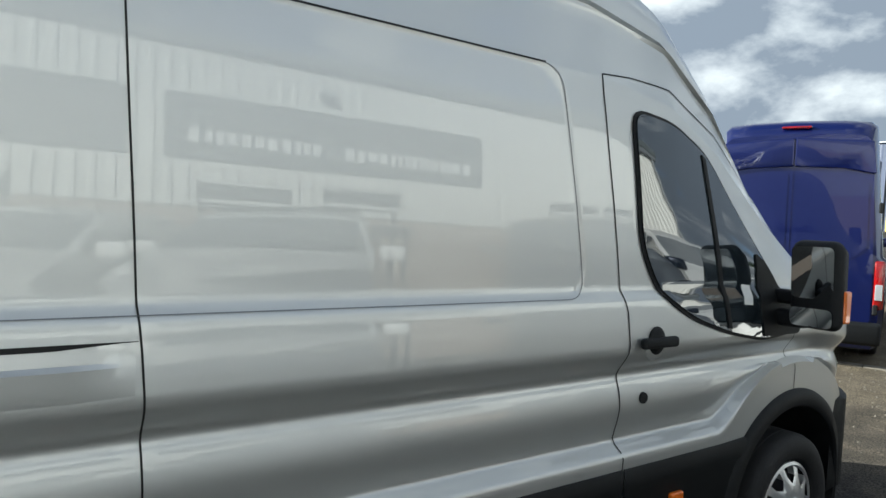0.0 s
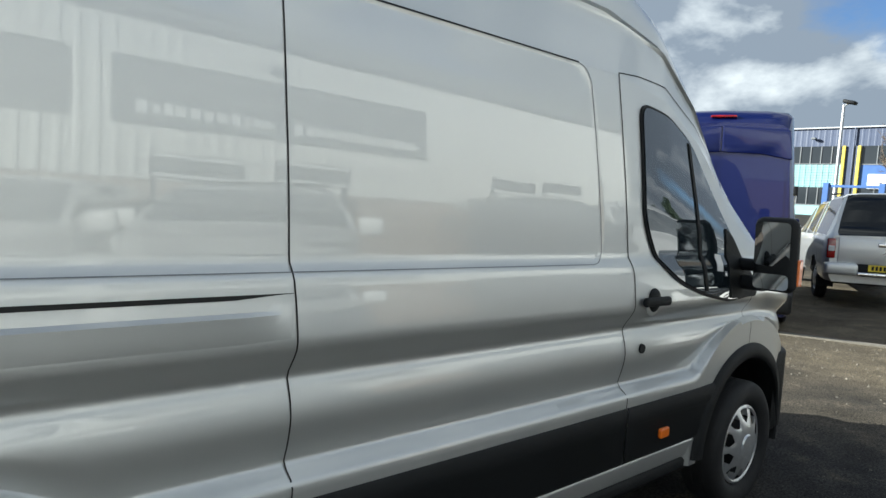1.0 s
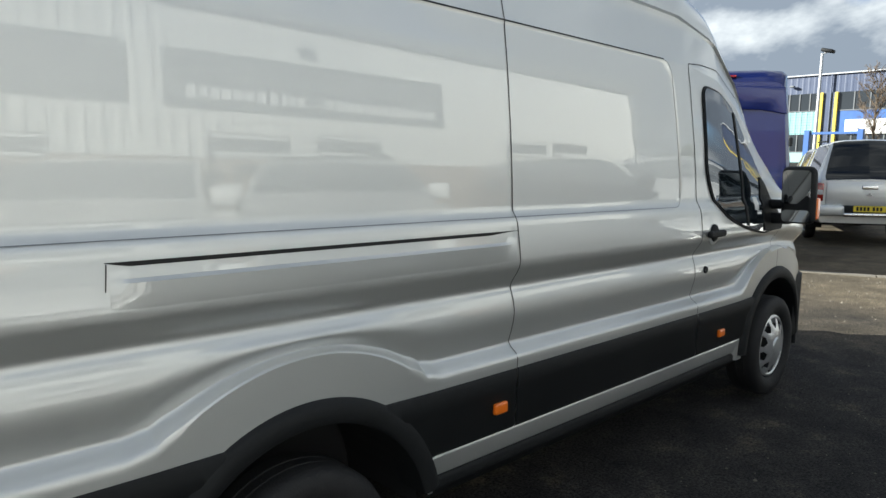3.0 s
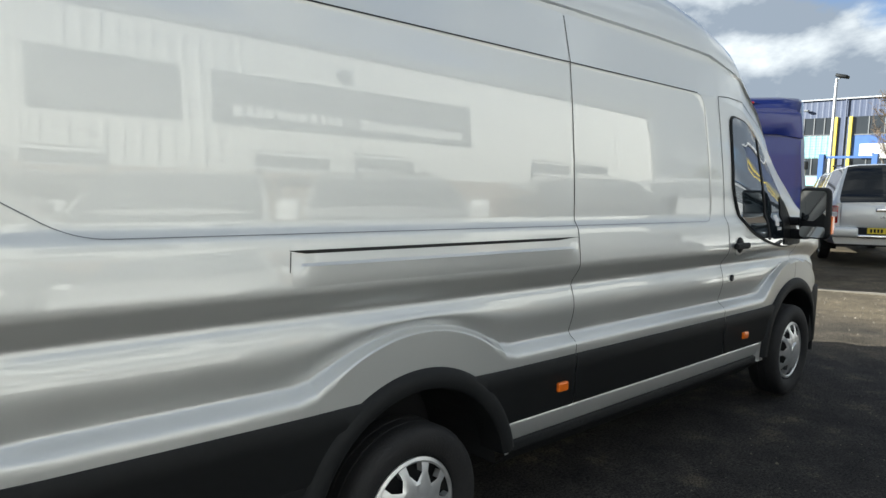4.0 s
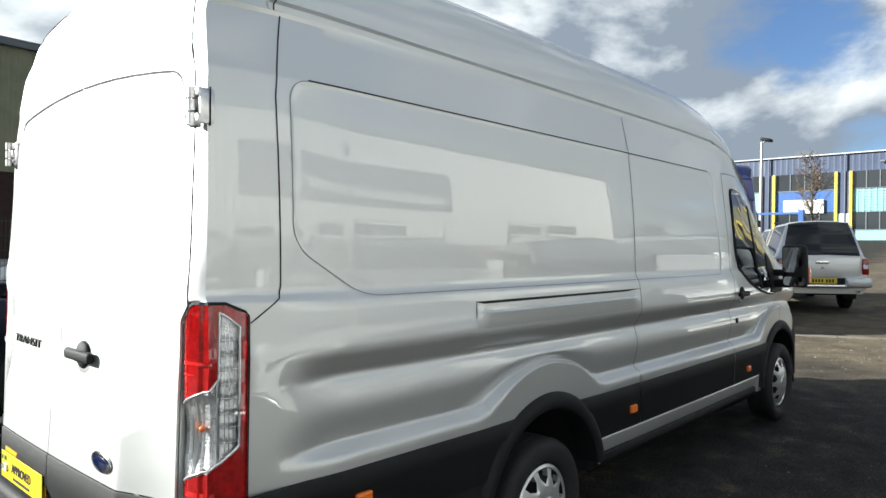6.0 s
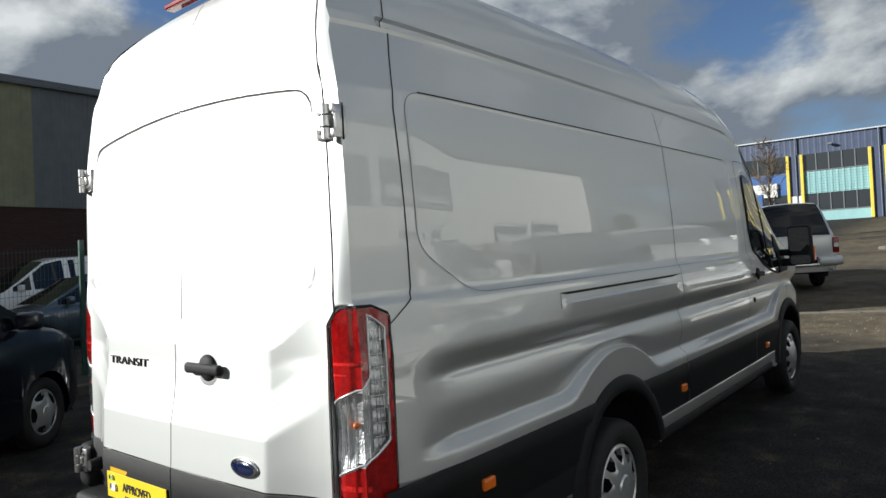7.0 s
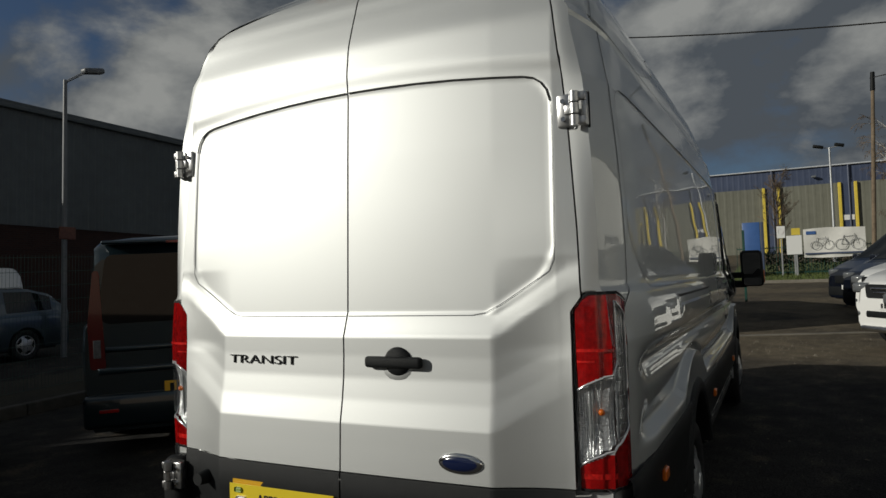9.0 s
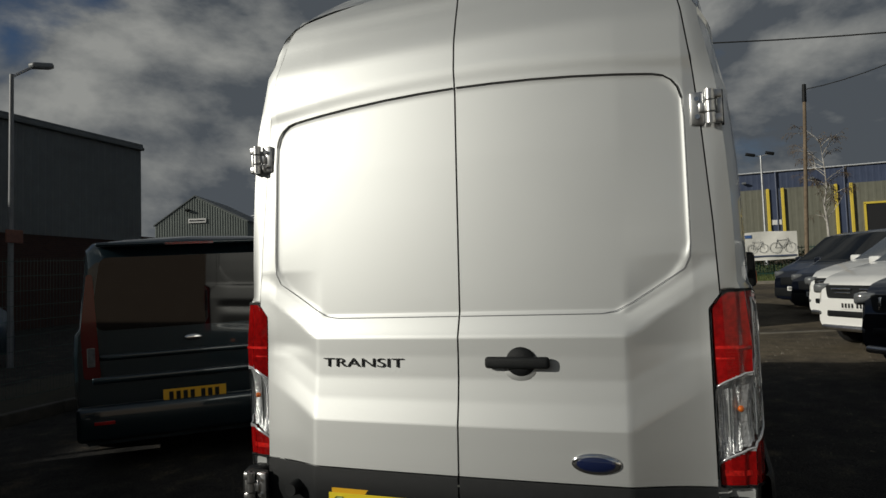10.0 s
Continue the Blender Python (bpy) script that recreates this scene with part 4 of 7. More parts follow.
def rear_door(name, sgn, label):
    """sgn 1: the door with y above the split; -1 the other."""
    d = new(name)
    d.parent = van
    tagged(d, label)
    us = [0.0035 + 0.0122 * i for i in range(65)] + [0.800, 0.806, 0.810, 0.814, 0.818, 0.822, 0.826, 0.832, 0.845, 0.858, 2.0]
    verts, faces = [], []
    cols = [-1] + list(range(len(us))) + [-2]
    for ci in cols:
        for z in zs_r:
            edge = door_side(z)
            u = us[0] if ci == -1 else us[-1] if ci == -2 else us[ci]
            y = sgn * (edge if u > 1 else min(u, edge - 0.002 - 0.03 * (0.86 - u)))
            zz = min(z, door_top(y))
            x = rear_x(y, zz)
            if ci in (-1, -2):
                x += 0.03
            verts.append((x, y, zz))
    nz = len(zs_r)
    for i in range(len(cols) - 1):
        for j in range(nz - 1):
            a = i * nz + j
            q = (a, a + nz, a + nz + 1, a + 1)
            if abs(verts[a][2] - verts[a + 1][2]) + abs(verts[a + nz][2] - verts[a + nz + 1][2]) < 1e-6:
                continue
            faces.append(q[::-1] if sgn > 0 else q)
    # return along the lower edge
    raw("door_skin", verts, faces, M_SILVER, d, "", True, 24)
    low = []
    lf = []
    for i, u in enumerate(us):
        y = sgn * min(u, door_side(0.63))
        x = rear_x(y, 0.64)
        low += [(x, y, 0.638), (x - 0.004, y, 0.632), (x - 0.006, y, 0.52), (x + 0.02, y, 0.44), (x + 0.03, y, 0.36)]
    for i in range(len(us) - 1):
        for j in range(4):
            a = i * 5 + j
            q = (a, a + 1, a + 6, a + 5)
            lf.append(q if sgn < 0 else q[::-1])
    raw("door_lower_trim", low, lf, M_PLASTIC, d, "black plastic lower door trim", True, 40)
    return d


door_l = rear_door("rear_door", 1, "rear door with a pressed blank panel")
door_r = rear_door("rear_door", -1, "rear door with a handle and an oval badge")


def rear_line(pts, width, parent, lift=0.0015, name="panel_edge_shade", material=None):
    dense = []
    for (y0, z0), (y1, z1) in zip(pts, pts[1:]):
        k = max(2, int(math.hypot(y1 - y0, z1 - z0) / 0.02))
        dense += [(y0 + (y1 - y0) * i / k, z0 + (z1 - z0) * i / k) for i in range(k)]
    dense.append(pts[-1])
    ribbon(name, [(rear_x(y, z, True), y, z) for y, z in dense], [(-1, 0, 0.05)] * len(dense), width, material or M_GAP, parent, lift)


# the shut line between the doors, and dark strips painting shade along the panel's folds
ribbon("door_shut_gap", [(rear_x(0, z) + 0.012, 0, z) for z in zs_r], [(-1, 0, 0)] * len(zs_r), 0.012, M_GAP, van)
for sgn, d in ((1, door_l), (-1, door_r)):
    rear_line([(sgn * 0.006, 2.073)] + [(sgn * y, 2.073 - 0.09 * y * y) for y in (0.15, 0.3, 0.45, 0.6, 0.68, 0.72)] + [(sgn * 0.755, 2.017), (sgn * 0.782, 1.998), (sgn * 0.802, 1.970), (sgn * 0.813, 1.93)], 0.0065, d, 0.002)
    rear_line([(sgn * 0.813, 1.93), (sgn * 0.818, 1.86), (sgn * 0.818, 1.44), (sgn * 0.814, 1.39), (sgn * 0.795, 1.35), (sgn * 0.62, 1.24), (sgn * 0.57, 1.215), (sgn * 0.52, 1.206), (sgn * 0.006, 1.206)], 0.0026, d, 0.002, "panel_edge_shade", M_CREASE_SHADE)
    pts = [(sgn * (door_side(z) + 0.0025), z) for z in zs_r if 0.66 < z < 2.45]
    ribbon("door_edge_gap", [(rear_x(y, z) + 0.010, y, z) for y, z in pts], [(-1, 0, 0)] * len(pts), 0.005, M_GAP, van)
    # pillar strip outside the doors
    edge_ = [roof_pt(TAIL_X, k) for k in (0, 3, 4, 5, 6, 7, 8, 9)]
    ROOF_EDGE_Z, ROOF_EDGE_Y = [z for y, z in edge_], [y for y, z in edge_]
    pv, pf = [], []
    zz = sorted([0.60 + 0.05 * i for i in range(39)] + [1.206 + 0.006 * i for i in range(14)])
    for z in zz:
        yd = door_side(z) + 0.005
        xe = TAIL_X + tail_lean(TAIL_X, z)
        ye = side_y(TAIL_X, z) - (0.07 if z < 1.274 else 0.0) if z < GUT else lerp(ROOF_EDGE_Z, ROOF_EDGE_Y, z) - 0.002
        for k in range(6):
            t = k / 5
            # set back behind the lamp, up to its sloping shoulder
            xd = rear_x(sgn * door_side(z), z) + 0.004 + (0.06 if z < lerp([0.0, 0.55], [1.206, 1.274], t) else 0.0)
            y = yd + (ye - yd) * t
            x = xd + (xe - xd) * (t ** 1.7)
            pv.append((x, sgn * y, z))
    for i in range(len(zz) - 1):
        for k in range(5):
            a = i * 6 + k
            q = (a, a + 1, a + 7, a + 6)
            pf.append(q if sgn < 0 else q[::-1])
    raw("rear_pillar", pv, pf, M_SILVER, van, "", True)
    # hinges
    for hz_, xh, yh in ((1.885, -1.790, 0.0), (0.53, -1.875, 0.012)):
        h = new("door_hinge")
        h.parent = van
        part("hinge_leaf", box_bm(0.026, 0.046, 0.112, (xh + 0.004, sgn * (0.862 + yh), hz_), 0.006), M_METAL, h, "", sharp=40)
        leaf = box_bm(0.05, 0.018, 0.112, (xh + 0.012, sgn * (0.932 + yh), hz_), 0.006)
        box_bm(0.018, 0.040, 0.030, (xh - 0.012, sgn * (0.920 + yh), hz_ + 0.041), 0.005, bm=leaf)
        box_bm(0.018, 0.040, 0.030, (xh - 0.012, sgn * (0.920 + yh), hz_ - 0.041), 0.005, bm=leaf)
        part("hinge_leaf", leaf, M_METAL, h, "", sharp=40)
        kn = bmesh.new()
        for q in (-0.040, 0.0, 0.040):
            cyl_bm(0.0165, 0.0165, (xh - 0.020, sgn * (0.902 + yh), hz_ + q - 0.017), (xh - 0.020, sgn * (0.902 + yh), hz_ + q + 0.017), 14, kn)
        box_bm(0.014, 0.034, 0.034, (xh - 0.012, sgn * (0.884 + yh), hz_), 0.004, bm=kn)
        part("hinge_knuckle", kn, M_METAL, h, "bright metal knuckles", sharp=40)
        for q in (-0.03, 0.03):
            part("hinge_bolt", cyl_bm(0.009, 0.009, (xh - 0.018, sgn * (0.862 + yh), hz_ + q), (xh + 0.01, sgn * (0.862 + yh), hz_ + q), 6), M_CHROME, h)
        part("hinge_seal", box_bm(0.004, 0.10, 0.122, (xh + 0.020, sgn * (0.895 + yh), hz_), 0.0015, 1), M_GAP, h)

# rear lamps
R_HOUS = [(-1.800, 0.868), (-1.811, 0.875), (-1.811, 0.905), (-1.801, 0.945), (-1.778, 0.974), (-1.754, 0.994), (-1.720, 1.006), (-1.682, 1.010), (-1.664, 1.004)]


def wrap(t):
    """A point of the lamp's plan outline, t from 0 (inner, rear) to 1 (outer, side)."""
    f = t * (len(R_HOUS) - 1)
    i = min(int(f), len(R_HOUS) - 2)
    return Vector(R_HOUS[i]).lerp(Vector(R_HOUS[i + 1]), f - i)


def lamp_top(t):
    return lerp([0, 0.30, 0.66, 1.0], [1.212, 1.278, 1.278, 1.232], t)


def lamp_pt(t, z, lift):
    """A point of the lamp's outer face, lifted along its normal."""
    p = wrap(t)
    q = wrap(min(1, t + 0.02)) - wrap(max(0, t - 0.02))
    n = Vector((-q.y, q.x)).normalized()
    h = min(1.0, max(0.0, (z - 0.632) / (lamp_top(t) - 0.632)))
    bul = lift + 0.007 * math.sin(math.pi * t) * math.sin(math.pi * h) ** 0.5
    y = p.y + abs(n.y) * bul
    if p.x > -1.79:
        y = max(y, side_y(p.x, z) + 0.003 + lift)
    return (p.x - abs(n.x) * bul, y, z)


def lamp_kind(t, z):
    """0 surround, 1 red, 2 clear column at the side, 3 clear bowl at the rear, 4 pale border between red and clear."""
    top = lamp_top(t)
    if t < 0.05 or t > 0.965 or z > top - 0.010 or z < 0.642:
        return 0
    if 0.60 < t < 0.81:
        lo, hi = lerp([0.60, 0.81], [0.785, 0.835], t), top - lerp([0.60, 0.81], [0.035, 0.062], t)
        if lo < z < hi:
            return 2
        return 4 if lo - 0.010 < z < hi + 0.004 else 1
    if t <= 0.60:
        hi, lo = lerp([0.06, 0.46, 0.60], [0.945, 1.000, 1.035], t), lerp([0.06, 0.60], [0.712, 0.785], t)
        if lo < z < hi:
            return 4 if t > 0.575 else 3
        return 4 if lo - 0.010 < z < hi + 0.009 else 1
    return 1


for sgn in (-1, 1):
    lamp = new("rear_lamp")
    lamp.parent = van
    tagged(lamp, "tall red and clear rear lamp cluster")
    nt, nz_ = 72, 130
    def lamp_sheet(nm, kinds, mt, depth, label):
        verts, faces, index = [], [], {}
        def vid(i, j):
            if (i, j) not in index:
                t = i / nt
                z = 0.632 + (lamp_top(t) - 0.632) * j / nz_
                x, y, z = lamp_pt(t, z, depth(t, z))
                index[(i, j)] = len(verts)
                verts.append((x, sgn * y, z))
            return index[(i, j)]
        for i in range(nt):
            for j in range(nz_):
                t = (i + 0.5) / nt
                if lamp_kind(t, 0.632 + (lamp_top(t) - 0.632) * (j + 0.5) / nz_) in kinds:
                    q = (vid(i, j), vid(i + 1, j), vid(i + 1, j + 1), vid(i, j + 1))
                    faces.append(q if sgn < 0 else q[::-1])
        return raw(nm, verts, faces, mt, lamp, label, True, 40)
    lamp_sheet("lamp_housing", (0,), M_PLASTIC, lambda t, z: 0.003, "black lamp surround")
    lamp_sheet("red_lens", (1,), M_RED, lambda t, z: 0.0, "ribbed red lens")
    lamp_sheet("lens_border", (4,), M_CLEAR, lambda t, z: 0.001, "pale border of the clear lens")
    lamp_sheet("clear_lens", (2, 3), M_LENS, lambda t, z: 0.0, "clear outer lens")
    # stepped reflector behind the side column, and a fluted bowl behind the rear window
    lamp_sheet("column_reflector", (2,), M_REFLECTOR, lambda t, z: -0.014 - 0.010 * abs(((z - 0.79) / 0.045) % 1.0 - 0.5), "stepped bright reflector")
    def bowl(t, z):
        d = math.hypot((t - 0.36) / 0.30, (z - 0.865) / 0.15)
        return -0.026 + 0.022 * min(1.0, d) ** 2 + 0.0015 * math.cos(t * 260)
    lamp_sheet("bowl_reflector", (3,), M_REFLECTOR, bowl, "fluted bright reflector bowl")
    edge = [(0.06, 0.707), (0.33, 0.744), (0.60, 0.780), (0.70, 0.803), (0.81, 0.829), (0.81, 1.02), (0.81, lamp_top(0.81) - 0.060), (0.70, lamp_top(0.7) - 0.046), (0.60, lamp_top(0.6) - 0.033), (0.60, 1.14), (0.60, 1.040), (0.53, 1.021), (0.46, 1.005), (0.26, 0.978), (0.06, 0.950)]
    rim_ = []
    for (t0, z0), (t1, z1) in zip(edge, edge[1:]):
        rim_ += [lamp_pt(t0 + (t1 - t0) * i / 6, z0 + (z1 - z0) * i / 6, 0.0005) for i in range(6)]
    tube("lens_rim", [(x, sgn * y, z) for x, y, z in rim_], 0.0042, M_CLEAR, lamp, 6, "pale rim of the clear lens")
    div = [lamp_pt(0.59, 0.80 + 0.22 * i / 6, -0.002) for i in range(7)]
    tube("lens_divider", [(x, sgn * y, z + 0.001 * i) for i, (x, y, z) in enumerate(div)], 0.004, M_GREYFRAME, lamp, 6)
    bx_, by_, bz_ = lamp_pt(0.40, 0.885, -0.016)
    bulb = bmesh.new()
    bmesh.ops.create_uvsphere(bulb, u_segments=14, v_segments=8, radius=0.011, matrix=Matrix.Translation((bx_, sgn * by_, bz_)))
    part("indicator_bulb", bulb, M_ORANGE, lamp, "orange bulb", True)
    for k in range(9):
        z = 0.80 + 0.045 * k
        pts = [lamp_pt(0.615 + 0.19 * i / 4, z, -0.004) for i in range(5)]
        tube("reflector_bar", [(x, sgn * y, z_) for x, y, z_ in pts], 0.0018, M_CHROME, lamp, 5)
    for t in (0.66, 0.705, 0.75):
        pts = [lamp_pt(t, 0.815 + 0.38 * i / 8, -0.004) for i in range(9)]
        tube("reflector_bar", [(x, sgn * y, z_ + 0.0005 * i) for i, (x, y, z_) in enumerate(pts)], 0.0015, M_CHROME, lamp, 5)
    # reflex patches in the red parts, their brighter colour painting the lens's glints
    for t0, t1, z0, z1 in ((0.13, 0.50, 1.082, 1.092), (0.12, 0.34, 1.048, 1.054), (0.14, 0.55, 0.672, 0.690), (0.845, 0.91, 1.095, 1.155), (0.845, 0.90, 0.99, 1.02), (0.845, 0.905, 0.90, 0.95)):
        pv = [lamp_pt(t0 + (t1 - t0) * i / 6, z, 0.0016) for i in range(7) for z in (z0, z1)]
        raw("reflex_patch", [(x, sgn * y, z) for x, y, z in pv], [(2 * i, 2 * i + 2, 2 * i + 3, 2 * i + 1) if sgn < 0 else (2 * i + 1, 2 * i + 3, 2 * i + 2, 2 * i) for i in range(6)], M_RED_BRIGHT, lamp, "red reflex patch coloured bright for a glint")

# handle, badge, lettering
hx0 = rear_x(-0.225, 1.042)
part("rear_handle", box_bm(0.028, 0.235, 0.042, (hx0 - 0.018, -0.225, 1.042), 0.013, 3), M_PLASTIC, door_r, "black plastic door handle", sharp=50)
cup = bmesh.new()
bmesh.ops.create_uvsphere(cup, u_segments=24, v_segments=12, radius=1.0)
bmesh.ops.scale(cup, vec=(0.022, 0.055, 0.052), verts=cup.verts)
bmesh.ops.translate(cup, vec=(hx0 - 0.002, -0.235, 1.044), verts=cup.verts)
part("handle_cup", cup, M_PLASTIC, door_r, "", True)
dish = bmesh.new()
bmesh.ops.create_uvsphere(dish, u_segments=24, v_segments=10, radius=1.0)
bmesh.ops.transform(dish, matrix=pose(hx0 + 0.004, -0.23, 1.015) @ Matrix.Diagonal((0.012, 0.068, 0.055, 1)), verts=dish.verts)
part("handle_dish", dish, M_SILVER, door_r, "silver dish behind the handle", True)
for rx_, ry_, rz_, mt, nm in ((0.010, 0.083, 0.036, M_CHROME, "badge_rim"), (0.013, 0.074, 0.029, M_BADGE, "badge_field")):
    bd = bmesh.new()
    bmesh.ops.create_uvsphere(bd, u_segments=32, v_segments=12, radius=1.0)
    bmesh.ops.scale(bd, vec=(rx_, ry_, rz_), verts=bd.verts)
    bmesh.ops.translate(bd, vec=(rear_x(-0.487, 0.71) - 0.002, -0.487, 0.71), verts=bd.verts)
    part(nm, bd, mt, door_r, "oval badge", True)


def text_mesh(name, body, size, m, material, parent, label="", extrude=0.002, bold=0.0, sx=1.0, align="LEFT", shear=0.0):
    cu = bpy.data.curves.new(name, "FONT")
    cu.body, cu.size, cu.extrude, cu.offset, cu.align_x, cu.shear = body, size, extrude, bold, align, shear
    tmp = bpy.data.objects.new("tmp_text", cu)
    scene.collection.objects.link(tmp)
    me = bpy.data.meshes.new_from_object(tmp.evaluated_get(bpy.context.evaluated_depsgraph_get()))
    bpy.data.objects.remove(tmp)
    me.transform(m @ Matrix.Diagonal((sx, 1, 1, 1)))
    me.name = name
    return link_mesh(name, me, material, parent, label)


bpy.context.view_layer.update()
lettering = text_mesh("model_lettering", "TRANSIT", 0.048, Matrix.Translation((rear_x(0.4, 1.04) - 0.003, 0.572, 1.020)) @ Matrix(((0, 0, -1, 0), (-1, 0, 0, 0), (0, 1, 0, 0), (0, 0, 0, 1))),
          M_PLASTIC, door_l, "dark model lettering on the door", 0.003, -0.0005, 1.86)
for v in lettering.data.vertices:
    v.co.x += rear_x(v.co.y, v.co.z) - rear_x(0.4, 1.04)
# number plate and its holder
PLY, PLZ, PLX = 0.275, 0.495, -1.935
part("plate_holder", box_bm(0.02, 0.54, 0.10, (PLX + 0.03, PLY, 0.52), 0.006), M_PLASTIC, door_l)
part("dealer_plate", box_bm(0.004, 0.505, 0.112, (PLX + 0.004, PLY, PLZ), 0.001, 1), M_YELLOW, door_l, "yellow plate with black lettering")
part("plate_behind", box_bm(0.003, 0.50, 0.112, (PLX + 0.016, PLY - 0.004, PLZ + 0.014)), M_YELLOW2, door_l)
PM = Matrix.Translation((PLX + 0.0005, PLY + 0.11, PLZ - 0.012)) @ Matrix(((0, 0, -1, 0), (-1, 0, 0, 0), (0, 1, 0, 0), (0, 0, 0, 1)))
text_mesh("plate_lettering", "APPROVED", 0.052, PM, M_GAP, door_l, "black lettering", 0.001, 0.0006, 0.92)
pb = box_bm(0.002, 0.20, 0.010, (PLX, PLY - 0.01, PLZ - 0.036))
part("plate_small_print", pb, M_GAP, door_l)
part("plate_mark", box_bm(0.002, 0.05, 0.03, (PLX, PLY + 0.19, PLZ - 0.005), 0.008), M_WPLATE, door_l)
part("plate_mark", box_bm(0.002, 0.035, 0.02, (PLX, PLY + 0.205, PLZ + 0.034), 0.006), M_GREENMARK, door_l)
# rear step and bumper corners
for sgn in (-1, 1):
    bc = box_bm(0.19, 0.13, 0.22, (-1.775, sgn * 0.93, 0.49), 0.045, 3)
    part("bumper_corner", bc, M_PLASTIC, van, "black rear bumper corner", sharp=50)
part("rear_step", box_bm(0.16, 1.75, 0.16, (-1.86, 0, 0.32), 0.03, 2), M_PLASTIC, van, "black rear step", sharp=50)
part("door_stop", cyl_bm(0.03, 0.024, (-1.88, 0.70, 0.545), (-1.935, 0.70, 0.545), 16), M_PLASTIC, van, "", sharp=40)
# high brake lamp
part("high_brake_lamp", box_bm(0.05, 0.30, 0.028, (-1.665, 0.12, 2.605), 0.008), M_RED, van, "red high brake lamp")

# ---- ground ----
def g_height(x):
    return gz(max(-60, min(62, x)))


sheet("ground", lambda u, v: (u, v, g_height(u)), [-500, -200, -60, 0, 10, 20, 30, 45, 62, 63, 120, 300, 600], [-500, -100, -40, 0, 40, 100, 500], M_GROUND, None)
tagged(bpy.data.objects["ground"], "worn dusty asphalt yard, its sunlit part coloured paler", "ground", kind="structure")

# thin concrete edging across the yard
for i in range(9):
    t0, t1 = i / 9, (i + 0.985) / 9
    p, q = Vector((8.95, 2.2)), Vector((12.4, -8.6))
    a, b = p.lerp(q, t0), p.lerp(q, t1)
    bm = bmesh.new()
    s = (q - p).normalized()
    n = Vector((s.y, -s.x)) * 0.07
    vs = []
    for z in (-0.05, 0.018):
        for c, sg in ((a, 1), (b, 1), (b, -1), (a, -1)):
            w = c + n * sg
            vs.append(bm.verts.new((w.x, w.y, gz(w.x) + z)))
    bm.faces.new(vs[4:])
    for k in range(4):
        bm.faces.new((vs[k], vs[(k + 1) % 4], vs[4 + (k + 1) % 4], vs[4 + k]))
    bmesh.ops.recalc_face_normals(bm, faces=bm.faces)
    if i == 0:
        edging = thing("edging", "pale flush concrete edging strip", "kerb", kind="structure")
    part("edging_block", bm, M_CONCRETE, edging)

# loose gravel and stones on the lit strip of the yard
rng = random.Random(4)
gv, gf = [], []
for i in range(1800):
    x = rng.uniform(5.6, 11.5)
    y = rng.uniform(-5.0, 2.4)
    if rng.random() > math.exp(-((x - 9.0) / 1.5) ** 2) + 0.15:
        continue
    r = rng.uniform(0.006, 0.022) * (1.7 if rng.random() < 0.05 else 1)
    a = rng.uniform(0, 6.3)
    b = len(gv)
    z = gz(x)
    for k in range(4):
        gv.append((x + r * math.cos(a + k * 1.57) * rng.uniform(0.7, 1.2), y + r * math.sin(a + k * 1.57) * rng.uniform(0.7, 1.2), z - 0.002))
    gv.append((x + rng.uniform(-0.3, 0.3) * r, y, z + r * rng.uniform(0.4, 0.9)))
    gf += [(b + k, b + (k + 1) % 4, b + 4) for k in range(4)]
for i in range(900):
    x, y = rng.uniform(-2.0, 7.0), rng.uniform(-4.4, -1.15)
    r = rng.uniform(0.003, 0.010) * (1.8 if rng.random() < 0.06 else 1)
    a = rng.uniform(0, 6.3)
    b = len(gv)
    z = gz(x)
    for k in range(4):
        gv.append((x + r * math.cos(a + k * 1.57) * rng.uniform(0.7, 1.3), y + r * math.sin(a + k * 1.57) * rng.uniform(0.5, 1.2), z - 0.001))
    gv.append((x, y, z + r * rng.uniform(0.3, 0.7)))
    gf += [(b + k, b + (k + 1) % 4, b + 4) for k in range(4)]
tagged(raw("gravel", gv, gf, M_STONE, None, "", False), "loose pale gravel on the yard", "gravel", kind="stuff")

# kerbed verge and mesh fence beyond the parked vans
verge = sheet("verge", lambda u, v: (u, v, gz(u) + (0.12 if v > 6.85 else 0.12) + 0.012 * math.sin(u * 3 + v * 5)), [-22 + i for i in range(52)], [6.88, 7.2, 7.6, 8.2, 9.0], M_SOIL, None)
tagged(verge, "strip of bare soil and moss behind the kerb", "ground", kind="structure")
kerb = thing("kerb", "weathered concrete kerb along the verge, coloured dark for shade", "kerb", kind="structure")
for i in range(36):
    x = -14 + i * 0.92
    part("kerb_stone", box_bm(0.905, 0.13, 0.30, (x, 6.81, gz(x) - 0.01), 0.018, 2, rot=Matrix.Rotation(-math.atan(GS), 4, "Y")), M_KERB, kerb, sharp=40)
fence = thing("mesh_fence", "green steel mesh fence on square posts", "fence")
for i in range(-5, 6):
    x = 1.05 + i * 3.0
    part("fence_post", box_bm(0.062, 0.062, 2.15, (x, 7.75, gz(x) + 1.0), 0.006, 1), M_FENCE, fence)
    wb = bmesh.new()
    for k in range(1, 60):
        xx = x + k * 0.05
        cyl_bm(0.0022, 0.0022, (xx, 7.75, gz(xx) + 0.12), (xx, 7.75, gz(xx) + 1.98), 4, wb, False)
    for k in range(10):
        z = 0.14 + 0.2 * k
        cyl_bm(0.003, 0.003, (x, 7.745, gz(x) + z), (x + 3.0, 7.745, gz(x + 3) + z), 4, wb, False)
    tagged(part("wire_panel", wb, M_FENCE, fence), kind="stuff")


